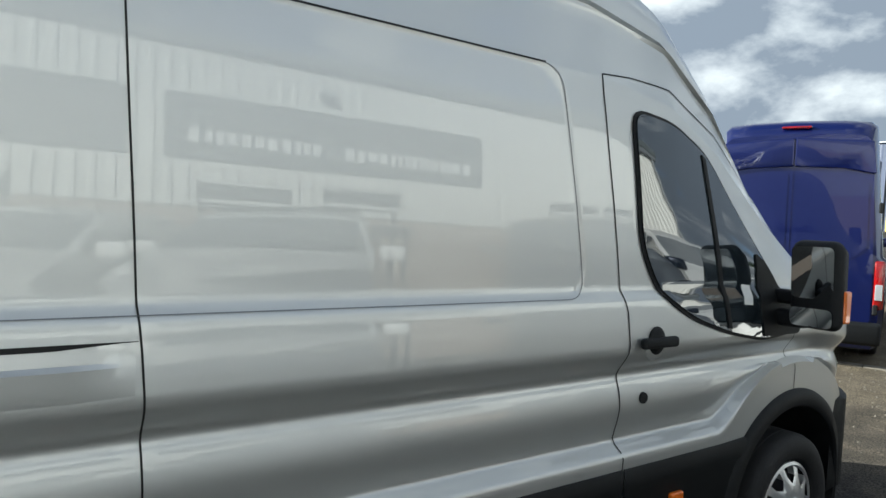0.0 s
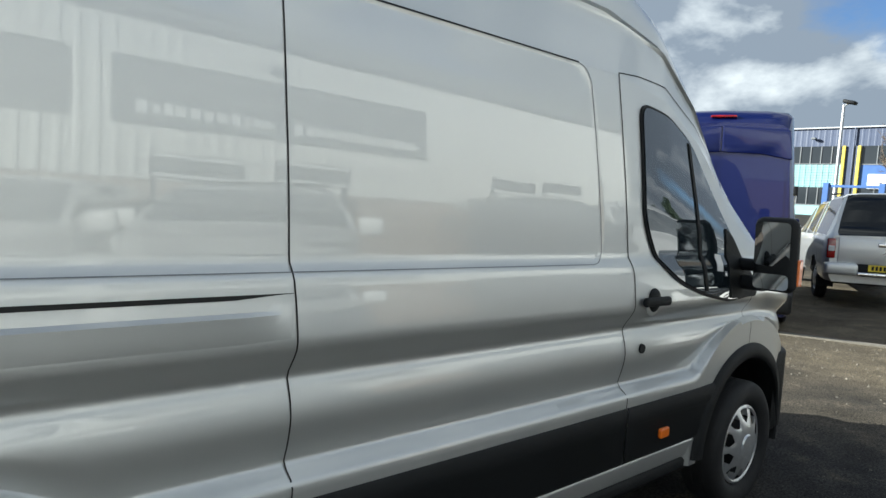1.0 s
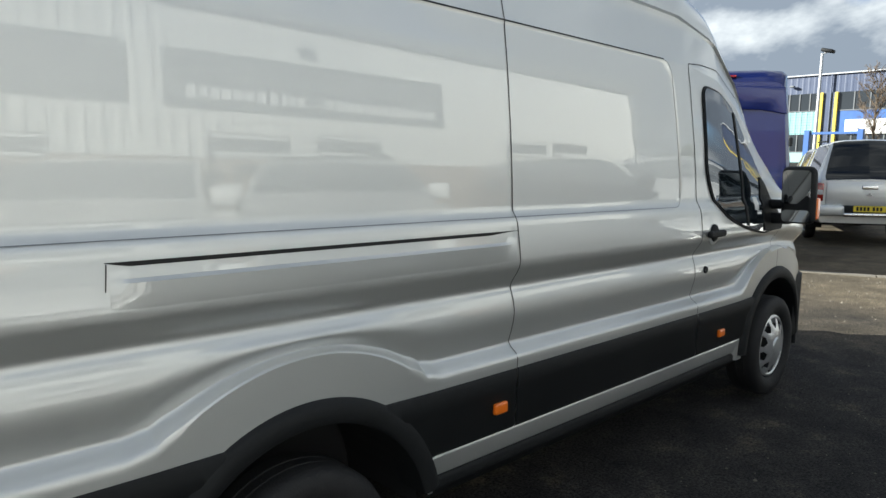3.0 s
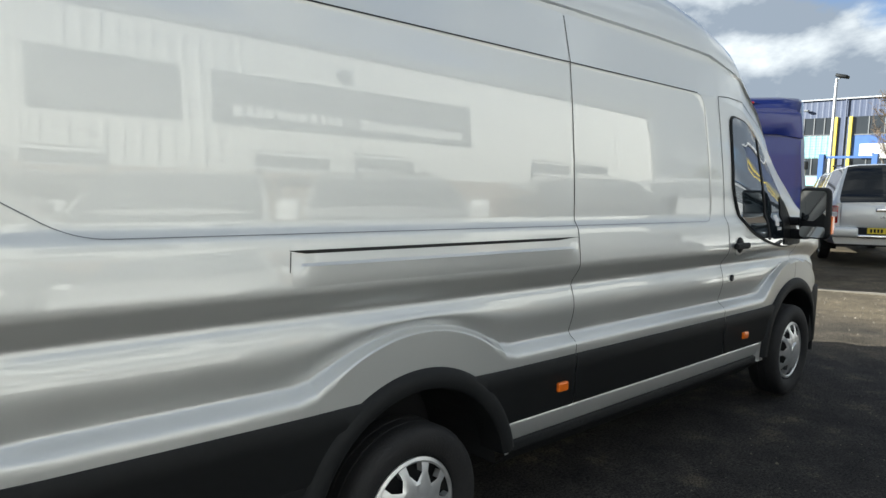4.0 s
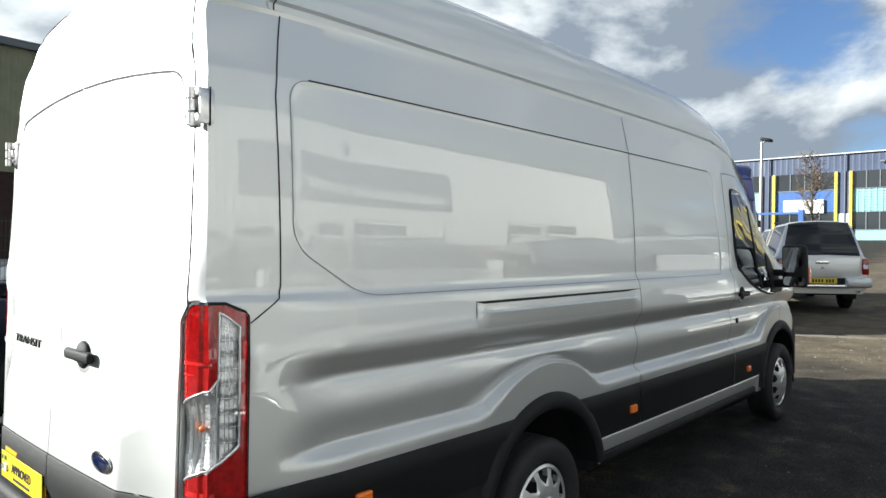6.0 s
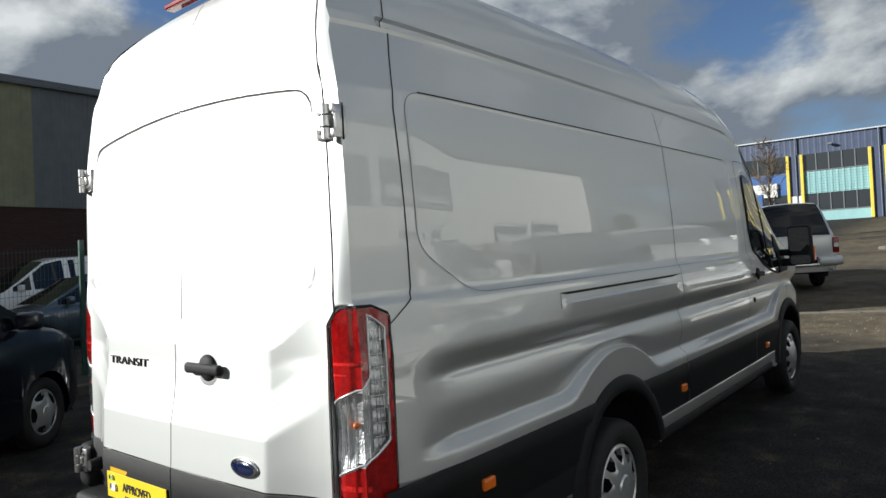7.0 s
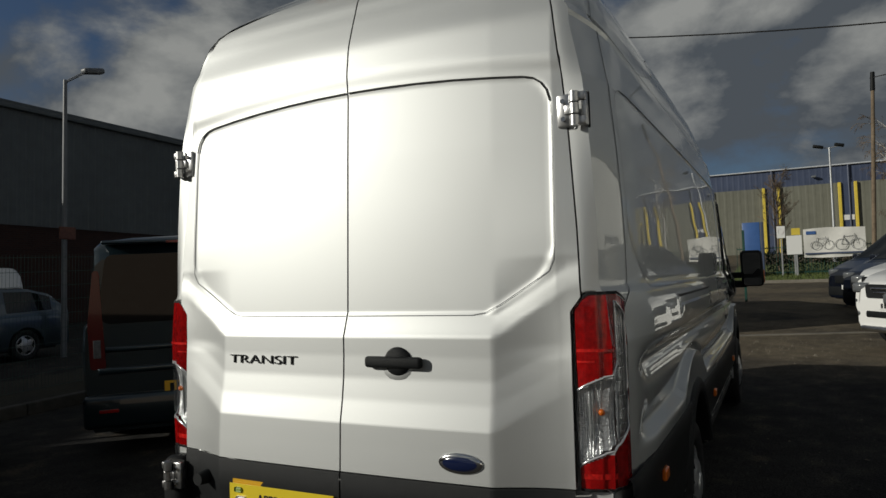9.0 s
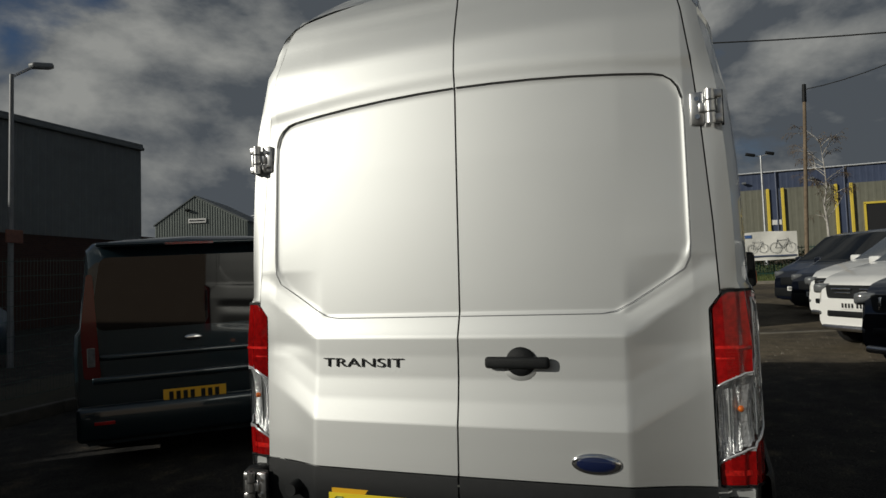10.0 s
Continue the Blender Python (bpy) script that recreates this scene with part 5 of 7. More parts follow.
# ---- vehicles ----
def prof_at(pts, x):
    return lerp([p[0] for p in pts][::-1], [p[1] for p in pts][::-1], x)


def vehicle(name, label, category, m, L, W, belt, roof, paint, wheels, wr=0.33, pillars=(), side_glass=None, screen=True, back=True, group="", low=0.24, rim=None, tuck=0.24, trim=None, glass=None):
    """A road vehicle: nose at the origin, facing +x, tail at -L. belt and roof are outlines from nose to tail."""
    ob = thing(name, label, category, m, group)
    xs = sorted(set([round(-L * i / 70, 4) for i in range(71)] + [round(wx + (wr + 0.055) * math.cos(a * math.pi / 14), 4) for wx in wheels for a in range(15)]), reverse=True)
    ar = wr + 0.055
    def lo(x):
        z = low
        for wx in wheels:
            if abs(x - wx) < ar:
                z = max(z, wr + math.sqrt(max(0, ar * ar - (x - wx) ** 2)))
        return z
    rows = []
    for x in xs:
        zb, zr = prof_at(belt, x), prof_at(roof, x)
        zr = max(zr, zb + 0.012)
        d0, d1 = -x, x + L
        half = W / 2 - 0.26 * max(0, 1 - d0 / 0.75) ** 2.2 - 0.07 * max(0, 1 - d1 / 0.35) ** 2
        cab = zr - zb
        wr_ = half - 0.055 - tuck * cab
        l = lo(x)
        pts = [(half - 0.06, low - 0.02), (half - 0.015, low + 0.08), (half, zb * 0.58), (half + 0.004, zb * 0.78), (half - 0.012, zb - 0.05), (half - 0.05, zb), (wr_ + 0.01, zr - 0.075 * min(1, cab / 0.3)), (wr_ - 0.05, zr - 0.02 * min(1, cab / 0.3)), (wr_ * 0.62, zr + 0.008), (0.0, zr + 0.022)]
        rows.append([(x, y, max(z, l)) for y, z in pts])
    nr = len(rows[0])
    groups_ = {"body": [], "side_window_r": [], "side_window_l": [], "windscreen": [], "rear_window": []}
    verts = []
    for r in rows:
        verts += [(x, -y, z) for x, y, z in r]
    nvr = len(verts)
    for r in rows:
        verts += [(x, y, z) for x, y, z in r]
    for i in range(len(xs) - 1):
        xm = (xs[i] + xs[i + 1]) / 2
        cabm = prof_at(roof, xm) - prof_at(belt, xm)
        slope = (prof_at(roof, xs[i]) - prof_at(roof, xs[i + 1])) / (xs[i] - xs[i + 1])
        for j in range(nr - 1):
            for s in (0, 1):
                a = s * nvr + i * nr + j
                b = a + nr
                q = (a, a + 1, b + 1, b) if s == 0 else (b, b + 1, a + 1, a)
                if abs(verts[a][2] - verts[a + 1][2]) + abs(verts[b][2] - verts[b + 1][2]) < 1e-6:
                    continue
                kind = "body"
                if side_glass and j == 5 and side_glass[1] < xm < side_glass[0] and cabm > 0.14 and all(abs(xm - p) > 0.05 for p in pillars):
                    kind = "side_window_r" if s == 0 else "side_window_l"
                if j >= 7 and cabm > 0.03 and abs(slope) > 0.3:
                    if screen and slope < 0:
                        kind = "windscreen"
                    if back and slope > 0:
                        kind = "rear_window"
                groups_[kind].append(q)
    for kind, fs in groups_.items():
        if not fs:
            continue
        used = sorted({i for f in fs for i in f})
        idx = {v: k for k, v in enumerate(used)}
        nm = kind if kind in ("body", "windscreen", "rear_window") else "side_window"
        raw(nm, [verts[v] for v in used], [tuple(idx[v] for v in f) for f in fs], paint if kind == "body" else glass or M_GLASS_DARK, ob, "" if kind == "body" else "dark tinted glass", True, 35)
    for end, r in ((0, rows[0]), (1, rows[-1])):
        bm = bmesh.new()
        ring = [bm.verts.new((x, -y, z)) for x, y, z in r] + [bm.verts.new((x, y, z)) for x, y, z in reversed(r[:-1])]
        bm.faces.new(ring if end == 0 else ring[::-1])
        bmesh.ops.recalc_face_normals(bm, faces=bm.faces)
        part("nose_panel" if end == 0 else "tail_panel", bm, paint, ob)
    part("floor_pan", box_bm(L - 0.5, W - 0.35, 0.22, (-L / 2, 0, low + 0.06)), M_DARK, ob)
    for wx in wheels:
        for s in (-1, 1):
            w = new("wheel")
            w.parent = ob
            w.location = (wx, s * (W / 2 - 0.13), wr)
            k = wr / 0.345
            lathe("tyre", [(r * k, y * 0.9) for r, y in TYRE], 32, M_RUBBER, w, s)
            bm = cover_mesh(0.225 * k, 5)
            bmesh.ops.transform(bm, matrix=Matrix.Translation((0, s * 0.06, 0)) @ Matrix.Diagonal((1, s, 1, 1)), verts=bm.verts)
            if s < 0:
                bmesh.ops.reverse_faces(bm, faces=bm.faces)
            part("rim", bm, rim or M_COVER, w, "alloy rim", sharp=25)
            lathe("wheel_well", [(0.21 * k, 0.03), (0.0, 0.03)], 20, M_DARK, w, s)
    for s in (-1, 1):
        bx = next(x for x in xs if prof_at(roof, x) - prof_at(belt, x) > 0.22)
        part("door_mirror", box_bm(0.12, 0.22, 0.16, (bx, s * (W / 2 + 0.08), prof_at(belt, bx) + 0.07), 0.035, 2), trim or paint, ob, sharp=50)
    return ob


def plate_on(ob, m, mat_, w=0.52, h=0.111):
    """A number plate whose characters are plain bars."""
    bm = box_bm(0.006, w, h, (0, 0, 0), 0.0015, 1)
    bmesh.ops.transform(bm, matrix=m, verts=bm.verts)
    part("number_plate", bm, mat_, ob, "number plate with dark bars")
    for k in range(7):
        y = -0.195 + 0.058 * k + (0.03 if k > 3 else 0)
        bm = box_bm(0.003, 0.036, 0.068, (0.0045, y, 0))
        bmesh.ops.transform(bm, matrix=m, verts=bm.verts)
        part("plate_bar", bm, M_GAP, ob)


def face_box(ob, name, x, y, z, sx, sy, sz, material, label="", bevel=0.02, rz=0.0):
    bm = box_bm(sx, sy, sz, (0, 0, 0), min(bevel, 0.45 * min(sx, sy, sz)), 2)
    bmesh.ops.transform(bm, matrix=pose(x, y, z, 0, 0, rz), verts=bm.verts)
    return part(name, bm, material, ob, label, sharp=50)


def suv_front(ob, W, slats=False):
    """Grille, lamps, bumper and plate of an off-roader, nose at x = 0."""
    gr_ = prism(rounded([(-W * 0.33, 1.00), (-W * 0.27, 0.80), (W * 0.27, 0.80), (W * 0.33, 1.00)], 0.05), "x", -0.20, 0.0)
    for v in gr_.verts:
        v.co.x -= 0.45 * max(0.0, v.co.z - 0.80)
    part("grille", gr_, M_PLASTIC, ob, "dark front grille", sharp=40)
    if slats:
        for k in range(-3, 4):
            face_box(ob, "grille_slat", -0.02, k * 0.135, 0.90, 0.05, 0.035, 0.16, M_CHROME, "chrome grille slat")
    else:
        for k in (-1, 1):
            for z, w in ((0.945, 0.36), (0.885, 0.30)):
                face_box(ob, "grille_bar", -0.03, k * (0.08 + w / 2), z, 0.05, w, 0.026, M_CHROME, "chrome grille bar")
    for k in (-1, 1):
        face_box(ob, "headlamp", -0.20, k * W * 0.385, 0.945, 0.26, W * 0.17, 0.15, M_HEADLAMP, "clear headlamp", 0.04, -k * 30)
        face_box(ob, "lamp_reflector", -0.10, k * W * 0.37, 0.945, 0.05, 0.09, 0.07, M_CHROME, "", 0.02, -k * 30)
        face_box(ob, "fog_lamp", -0.06, k * W * 0.345, 0.56, 0.12, 0.13, 0.11, M_HEADLAMP, "", 0.04, -k * 22)
    face_box(ob, "intake", -0.05, 0, 0.56, 0.13, W * 0.56, 0.11, M_PLASTIC, "dark lower intake", 0.03)
    face_box(ob, "skid_plate", -0.02, 0, 0.345, 0.13, W * 0.66, 0.09, M_METAL, "grey skid plate", 0.035)
    plate_on(ob, pose(0.020, 0, 0.695), M_WPLATE)


SUV_BELT = [(0, 0.76), (-0.05, 0.88), (-0.14, 0.99), (-0.35, 1.09), (-0.9, 1.20), (-1.38, 1.26), (-3.2, 1.27), (-4.75, 1.26)]
SUV_ROOF = [(0, 0.76), (-0.05, 0.89), (-0.14, 1.01), (-0.35, 1.115), (-0.9, 1.24), (-1.34, 1.315), (-2.12, 1.78), (-2.5, 1.85), (-3.9, 1.84), (-4.35, 1.76), (-4.70, 1.30), (-4.75, 1.29)]
VAN_BELT = [(0, 0.80), (-0.2, 0.96), (-0.7, 1.12), (-1.0, 1.20), (-2.5, 1.22), (-5.0, 1.22)]
VAN_ROOF = [(0, 0.80), (-0.2, 0.97), (-0.7, 1.14), (-0.95, 1.23), (-1.85, 1.88), (-2.2, 1.95), (-4.7, 1.98), (-4.9, 1.95), (-4.98, 1.86), (-5.0, 1.80)]
CAR_BELT = [(0, 0.62), (-0.2, 0.76), (-0.8, 0.89), (-1.15, 0.93), (-2.8, 0.98), (-4.4, 1.00)]
CAR_ROOF = [(0, 0.62), (-0.2, 0.77), (-0.8, 0.90), (-1.1, 0.95), (-1.95, 1.44), (-2.4, 1.51), (-3.6, 1.47), (-4.05, 1.34), (-4.38, 1.02), (-4.4, 1.01)]


def at_yard(x, y, heading, dx=0.0):
    """Pose of a vehicle whose nose stands at (x, y) on the sloping yard."""
    h = radians(heading)
    fwd = Vector((math.cos(h), math.sin(h), GS * math.cos(h))).normalized()
    up = Vector((-GS, 0, 1)).normalized()
    left = up.cross(fwd).normalized()
    up = fwd.cross(left)
    m = Matrix((fwd, left, up)).transposed().to_4x4()
    m.translation = (x, y, gz(x))
    return m


def small_van(name, label, m, paint, rear=True, tuck=0.24):
    ob = vehicle(name, label, "van", m, 5.0, 1.97, VAN_BELT, VAN_ROOF, paint, (-0.93, -3.86), 0.33, (-1.55, -2.35), (-1.05, -2.6), True, False, tuck=tuck)
    face_box(ob, "grille", -0.04, 0, 0.72, 0.12, 1.0, 0.22, M_PLASTIC, "", 0.03)
    for s in (-1, 1):
        face_box(ob, "headlamp", -0.22, s * 0.72, 0.90, 0.3, 0.26, 0.16, M_HEADLAMP, "", 0.04, -s * 30)
    face_box(ob, "front_bumper", -0.10, 0, 0.42, 0.22, 1.55, 0.30, M_PLASTIC, "", 0.06)
    plate_on(ob, pose(0.02, 0, 0.52), M_WPLATE)
    if rear:
        # tailgate: glass, lamps, crease, badge, plate, bumper
        x = -5.0
        gl = prism(rounded([(-0.74, 1.20), (0.74, 1.20), (0.80, 1.30), (0.72, 1.82), (-0.72, 1.82), (-0.80, 1.30)], 0.07), "x", x - 0.014, x + 0.006)
        part("rear_window", gl, M_GLASS_BLACK, ob, "dark tailgate glass")
        sp = box_bm(0.16, 1.50, 0.035, (x + 0.03, 0, 1.93), 0.014, 2)
        part("roof_spoiler", sp, paint, ob, "", sharp=50)
        part("high_brake_lamp", box_bm(0.01, 0.40, 0.02, (x - 0.055, 0, 1.925)), M_RED, ob)
        for s in (-1, 1):
            lens = prism(rounded([(0.84, 0.80), (0.97, 0.80), (0.985, 1.2), (0.93, 1.68), (0.88, 1.68), (0.86, 1.20)], 0.03), "x", x - 0.02, x + 0.06)
            for v in lens.verts:
                v.co.y = s * (v.co.y - 0.10)
            bmesh.ops.recalc_face_normals(lens, faces=lens.faces)
            part("rear_lamp", lens, M_RED_DARK, ob, "tall red rear lamp", sharp=40)
            part("lamp_clear", box_bm(0.012, 0.06, 0.16, (x - 0.022, s * 0.81, 0.98), 0.004), M_HEADLAMP, ob)
            part("bumper_reflector", box_bm(0.012, 0.16, 0.03, (x - 0.062, s * 0.72, 0.43), 0.004), M_RED, ob)
        part("tailgate_crease", box_bm(0.03, 1.50, 0.05, (x - 0.008, 0, 0.97), 0.013, 2), paint, ob, "", sharp=50)
        part("tailgate_crease", box_bm(0.035, 1.62, 0.06, (x - 0.010, 0, 0.78), 0.015, 2), paint, ob, "", sharp=50)
        bd = bmesh.new()
        bmesh.ops.create_uvsphere(bd, u_segments=20, v_segments=8, radius=1.0)
        bmesh.ops.transform(bd, matrix=pose(x - 0.006, 0, 1.09) @ Matrix.Diagonal((0.014, 0.075, 0.03, 1)), verts=bd.verts)
        part("badge", bd, M_CHROME, ob, "chrome oval badge", True)
        plate_on(ob, pose(x - 0.03, 0, 0.60, 0, 0, 180), M_YELLOW2)
        part("rear_bumper", box_bm(0.16, 1.88, 0.30, (x + 0.02, 0, 0.42), 0.045, 3), paint, ob, "", sharp=50)
    return ob


HB = radians(42)
small_van("teal_van", "dark teal panel van with tinted tailgate glass and yellow plate", at_yard(0.66 + 5.0 * math.cos(HB), 3.42 + 5.0 * math.sin(HB), 42), M_TEAL, True, 0.10)
HA = radians(38)
ax, ay = -0.67 + 0.93 * math.cos(HA) - 0.9 * math.sin(HA), 4.52 + 0.93 * math.sin(HA) + 0.9 * math.cos(HA)
MPV_BELT = [(0, 0.80), (-0.2, 0.96), (-0.7, 1.10), (-1.0, 1.16), (-2.5, 1.18), (-4.4, 1.15)]
MPV_ROOF = [(0, 0.80), (-0.2, 0.97), (-0.7, 1.12), (-0.95, 1.19), (-1.75, 1.70), (-2.1, 1.77), (-3.3, 1.72), (-4.0, 1.52), (-4.35, 1.20), (-4.4, 1.16)]
mpv = vehicle("navy_car", "dark navy people carrier parked nose to the fence", "car", at_yard(ax, ay, 38), 4.4, 1.86, MPV_BELT, MPV_ROOF, M_NAVY, (-0.93, -3.5), 0.33, (-1.5, -2.4, -3.2), (-1.05, -4.0), True, True, tuck=0.16)
for s in (-1, 1):
    face_box(mpv, "rear_lamp", -4.30, s * 0.76, 0.98, 0.2, 0.16, 0.3, M_RED, "red rear lamp", 0.03)
    face_box(mpv, "headlamp", -0.22, s * 0.66, 0.84, 0.3, 0.24, 0.15, M_HEADLAMP, "", 0.03, -s * 25)
small_van("white_van", "white panel van behind the mesh fence", at_yard(1.75, 16.5, 180), M_WHITE_P, False)
est = vehicle("estate_car", "grey-blue estate car behind the mesh fence", "car", at_yard(1.25, 13.2, 180), 4.4, 1.78, CAR_BELT, CAR_ROOF, M_GREYBLUE, (-0.82, -3.45), 0.31, (-2.1, -3.0), (-1.2, -4.0), True, True)
for s in (-1, 1):
    face_box(est, "rear_lamp", -4.30, s * 0.74, 0.86, 0.2, 0.16, 0.22, M_RED, "red rear lamp", 0.03)
    face_box(est, "headlamp", -0.2, s * 0.62, 0.66, 0.3, 0.24, 0.13, M_HEADLAMP, "", 0.03, -s * 25)
face_box(est, "rear_bumper", -4.38, 0, 0.45, 0.12, 1.55, 0.22, M_GREYBLUE, "", 0.04)

# the row of parked vehicles opposite the van, noses to the lane
ROW = [("offroad_car", "dark blue off-road car with a chrome slatted grille", M_NAVY, 5.0, -3.0, 128, "suv"),
       ("offroad_car", "white off-road car with a black grille", M_WHITE_P, 7.7, -2.9, 128, "suv"),
       ("offroad_car", "white off-road car between parked cars", M_WHITE_P, 10.5, -3.1, 128, "suv"),
       ("people_carrier", "dark navy people carrier in the parked row", M_NAVY, 13.6, -3.15, 128, "van"),
       ("people_carrier", "dark navy people carrier at the end of the row", M_NAVY, 16.2, -3.0, 128, "van"),
       ("offroad_car", "white off-road car at the near end of the row", M_WHITE_P, -5.7, -4.9, 130, "suv"),
       ("offroad_car", "white off-road car with roof bars", M_WHITE_P, 1.85, -3.3, 122, "suv"),
       ("offroad_car", "white off-road car in the row opposite", M_WHITE_P, -0.1, -3.85, 120, "suv"),
       ("offroad_car", "white off-road car by the showroom", M_WHITE_P, -3.0, -4.5, 130, "suv")]
for nm, lab, pt, x, y, head, kind in ROW:
    if kind == "suv":
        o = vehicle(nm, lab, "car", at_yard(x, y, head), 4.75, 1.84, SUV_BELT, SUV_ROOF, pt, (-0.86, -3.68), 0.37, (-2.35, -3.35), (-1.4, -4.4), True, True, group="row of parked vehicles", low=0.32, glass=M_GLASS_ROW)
        suv_front(o, 1.84, pt is M_NAVY)
        if "roof bars" in lab:
            for k in (-2.45, -3.5):
                part("roof_bar", box_bm(0.06, 1.3, 0.05, (k, 0, 1.87), 0.015, 2), M_PLASTIC, o)
    else:
        o = small_van(nm, lab, at_yard(x, y, head), pt, False)
        tagged(o, group="row of parked vehicles")

# silver pickup with a hardtop
PK_BELT = [(0, 0.86), (-0.25, 1.0), (-0.9, 1.08), (-1.35, 1.12), (-3.4, 1.16), (-3.6, 1.20), (-5.2, 1.20)]
PK_ROOF = [(0, 0.86), (-0.25, 1.01), (-0.9, 1.10), (-1.25, 1.14), (-2.0, 1.72), (-2.4, 1.82), (-3.3, 1.84), (-3.7, 1.91), (-4.75, 1.95), (-4.86, 1.92), (-5.14, 1.25), (-5.2, 1.215)]
HP = radians(27)
pk = vehicle("pickup_truck", "silver double-cab pickup with a hardtop canopy and yellow plate", "pickup", at_yard(13.28 + 5.2 * math.cos(HP), 0.88 + 5.2 * math.sin(HP), 27), 5.2, 1.80, PK_BELT, PK_ROOF, M_PICKUP, (-0.9, -3.95), 0.37, (-2.3, -3.25, -3.62), (-1.45, -4.8), True, True, low=0.42, tuck=0.30)
x = -5.2
part("tailgate", box_bm(0.03, 1.42, 0.46, (x - 0.006, 0, 0.955), 0.013, 2), M_PICKUP, pk, "silver tailgate", sharp=50)
part("tailgate_handle", box_bm(0.03, 0.26, 0.075, (x - 0.03, 0.0, 1.085), 0.012, 2), M_CHROME, pk, "chrome handle", sharp=50)
part("tailgate_badge", prism([(-0.05, 0.93), (0.05, 0.93), (0.0, 1.0)], "x", x - 0.03, x - 0.02), M_CHROME, pk)
for s in (-1, 1):
    part("rear_lamp", box_bm(0.10, 0.13, 0.34, (x + 0.02, s * 0.815, 0.99), 0.02, 2), M_RED, pk, "red and clear rear lamp", sharp=50)
    part("lamp_clear", box_bm(0.02, 0.10, 0.09, (x - 0.032, s * 0.815, 0.99), 0.006, 1), M_CLEAR, pk)
    part("bumper_end", box_bm(0.24, 0.50, 0.20, (x - 0.05, s * 0.66, 0.655), 0.05, 3), M_PICKUP, pk, "", sharp=50)
    part("mud_flap", box_bm(0.02, 0.26, 0.3, (-4.42, s * 0.74, 0.40), 0.005, 1), M_PLASTIC, pk)
part("bumper_step", box_bm(0.20, 0.86, 0.07, (x - 0.07, 0, 0.585), 0.02, 2), M_CHROME, pk, "bright bumper step", sharp=50)
part("bumper_core", box_bm(0.14, 1.0, 0.16, (x - 0.02, 0, 0.67), 0.02, 2), M_PLASTIC, pk, "", sharp=50)
plate_on(pk, pose(x - 0.105, 0, 0.695, 0, 0, 180), M_YELLOW)
part("exhaust_pipe", cyl_bm(0.03, 0.03, (x + 0.3, -0.62, 0.47), (x - 0.08, -0.68, 0.47), 14), M_CHROME, pk, "", sharp=40)
part("spare_wheel_carrier", cyl_bm(0.34, 0.34, (-4.75, 0, 0.50), (-4.75, 0, 0.66), 20), M_DARK, pk)
part("canopy_rail", box_bm(0.9, 0.03, 0.03, (-4.2, 0.66, 1.935), 0.01, 1), M_PLASTIC, pk)

# tall blue van
BV_BELT = [(0, 0.85), (-0.25, 1.05), (-0.9, 1.25), (-1.1, 1.30), (-2.6, 1.30), (-5.9, 1.30)]
BV_ROOF = [(0, 0.85), (-0.25, 1.06), (-0.9, 1.27), (-1.05, 1.33), (-1.95, 2.2), (-2.5, 2.75), (-2.9, 2.87), (-5.4, 2.90), (-5.75, 2.87), (-5.86, 2.80), (-5.9, 2.70)]
HV = radians(23)
bv = vehicle("blue_van", "tall dark blue panel van with plain rear doors", "van", at_yard(8.83 + 5.9 * math.cos(HV), 1.70 + 5.9 * math.sin(HV), 23), 5.9, 2.02, BV_BELT, BV_ROOF, M_BLUE, (-1.0, -4.7), 0.345, (-1.7,), (-1.2, -2.3), True, False, tuck=0.085)
x = -5.9
for s in (-1, 1):
    dr = prism(rounded([(0.006, 0.55), (0.86, 0.55), (0.86, 1.2), (0.80, 2.62), (0.006, 2.67)], 0.04), "x", x - 0.022, x + 0.01)
    for v in dr.verts:
        v.co.y *= s
    bmesh.ops.recalc_face_normals(dr, faces=dr.faces)
    dd = part("rear_door", dr, M_BLUE, bv, "blue rear door", sharp=40)
    pn = prism(rounded([(0.06, 1.24), (0.60, 1.24), (0.79, 1.38), (0.77, 2.18), (0.06, 2.26)], 0.06), "x", x - 0.028, x - 0.015)
    for v in pn.verts:
        v.co.y *= s
    bmesh.ops.recalc_face_normals(pn, faces=pn.faces)
    part("door_pressing", pn, M_BLUE, bv, "", sharp=40)
    hd = prism(rounded([(0.006, 2.33), (0.50, 2.31), (0.84, 2.24), (0.80, 2.62), (0.006, 2.67)], 0.03), "x", x - 0.06, x - 0.015, bevel=0.012)
    for v in hd.verts:
        v.co.y *= s
    bmesh.ops.recalc_face_normals(hd, faces=hd.faces)
    part("upper_pressing", hd, M_BLUE, bv, "", sharp=40)
    part("rear_lamp", box_bm(0.12, 0.11, 0.56, (x + 0.03, s * 0.93, 0.98), 0.025, 2), M_RED, bv, "red rear lamp", sharp=50)
    part("lamp_clear", box_bm(0.02, 0.07, 0.18, (x - 0.032, s * 0.93, 0.90), 0.006, 1), M_CLEAR, bv)
    for hz_ in (1.86, 0.70):
        part("door_hinge", box_bm(0.06, 0.05, 0.12, (x - 0.02, s * 0.905, hz_), 0.012, 2), M_PLASTIC, bv)
part("rear_bumper", box_bm(0.20, 1.95, 0.26, (x - 0.02, 0, 0.42), 0.04, 2), M_PLASTIC, bv, "black rear bumper", sharp=50)
part("high_brake_lamp", box_bm(0.05, 0.32, 0.03, (x + 0.03, 0, 2.80), 0.01, 1), M_RED, bv)
part("door_handle", box_bm(0.03, 0.22, 0.04, (x - 0.04, -0.2, 1.06), 0.012, 2), M_PLASTIC, bv)


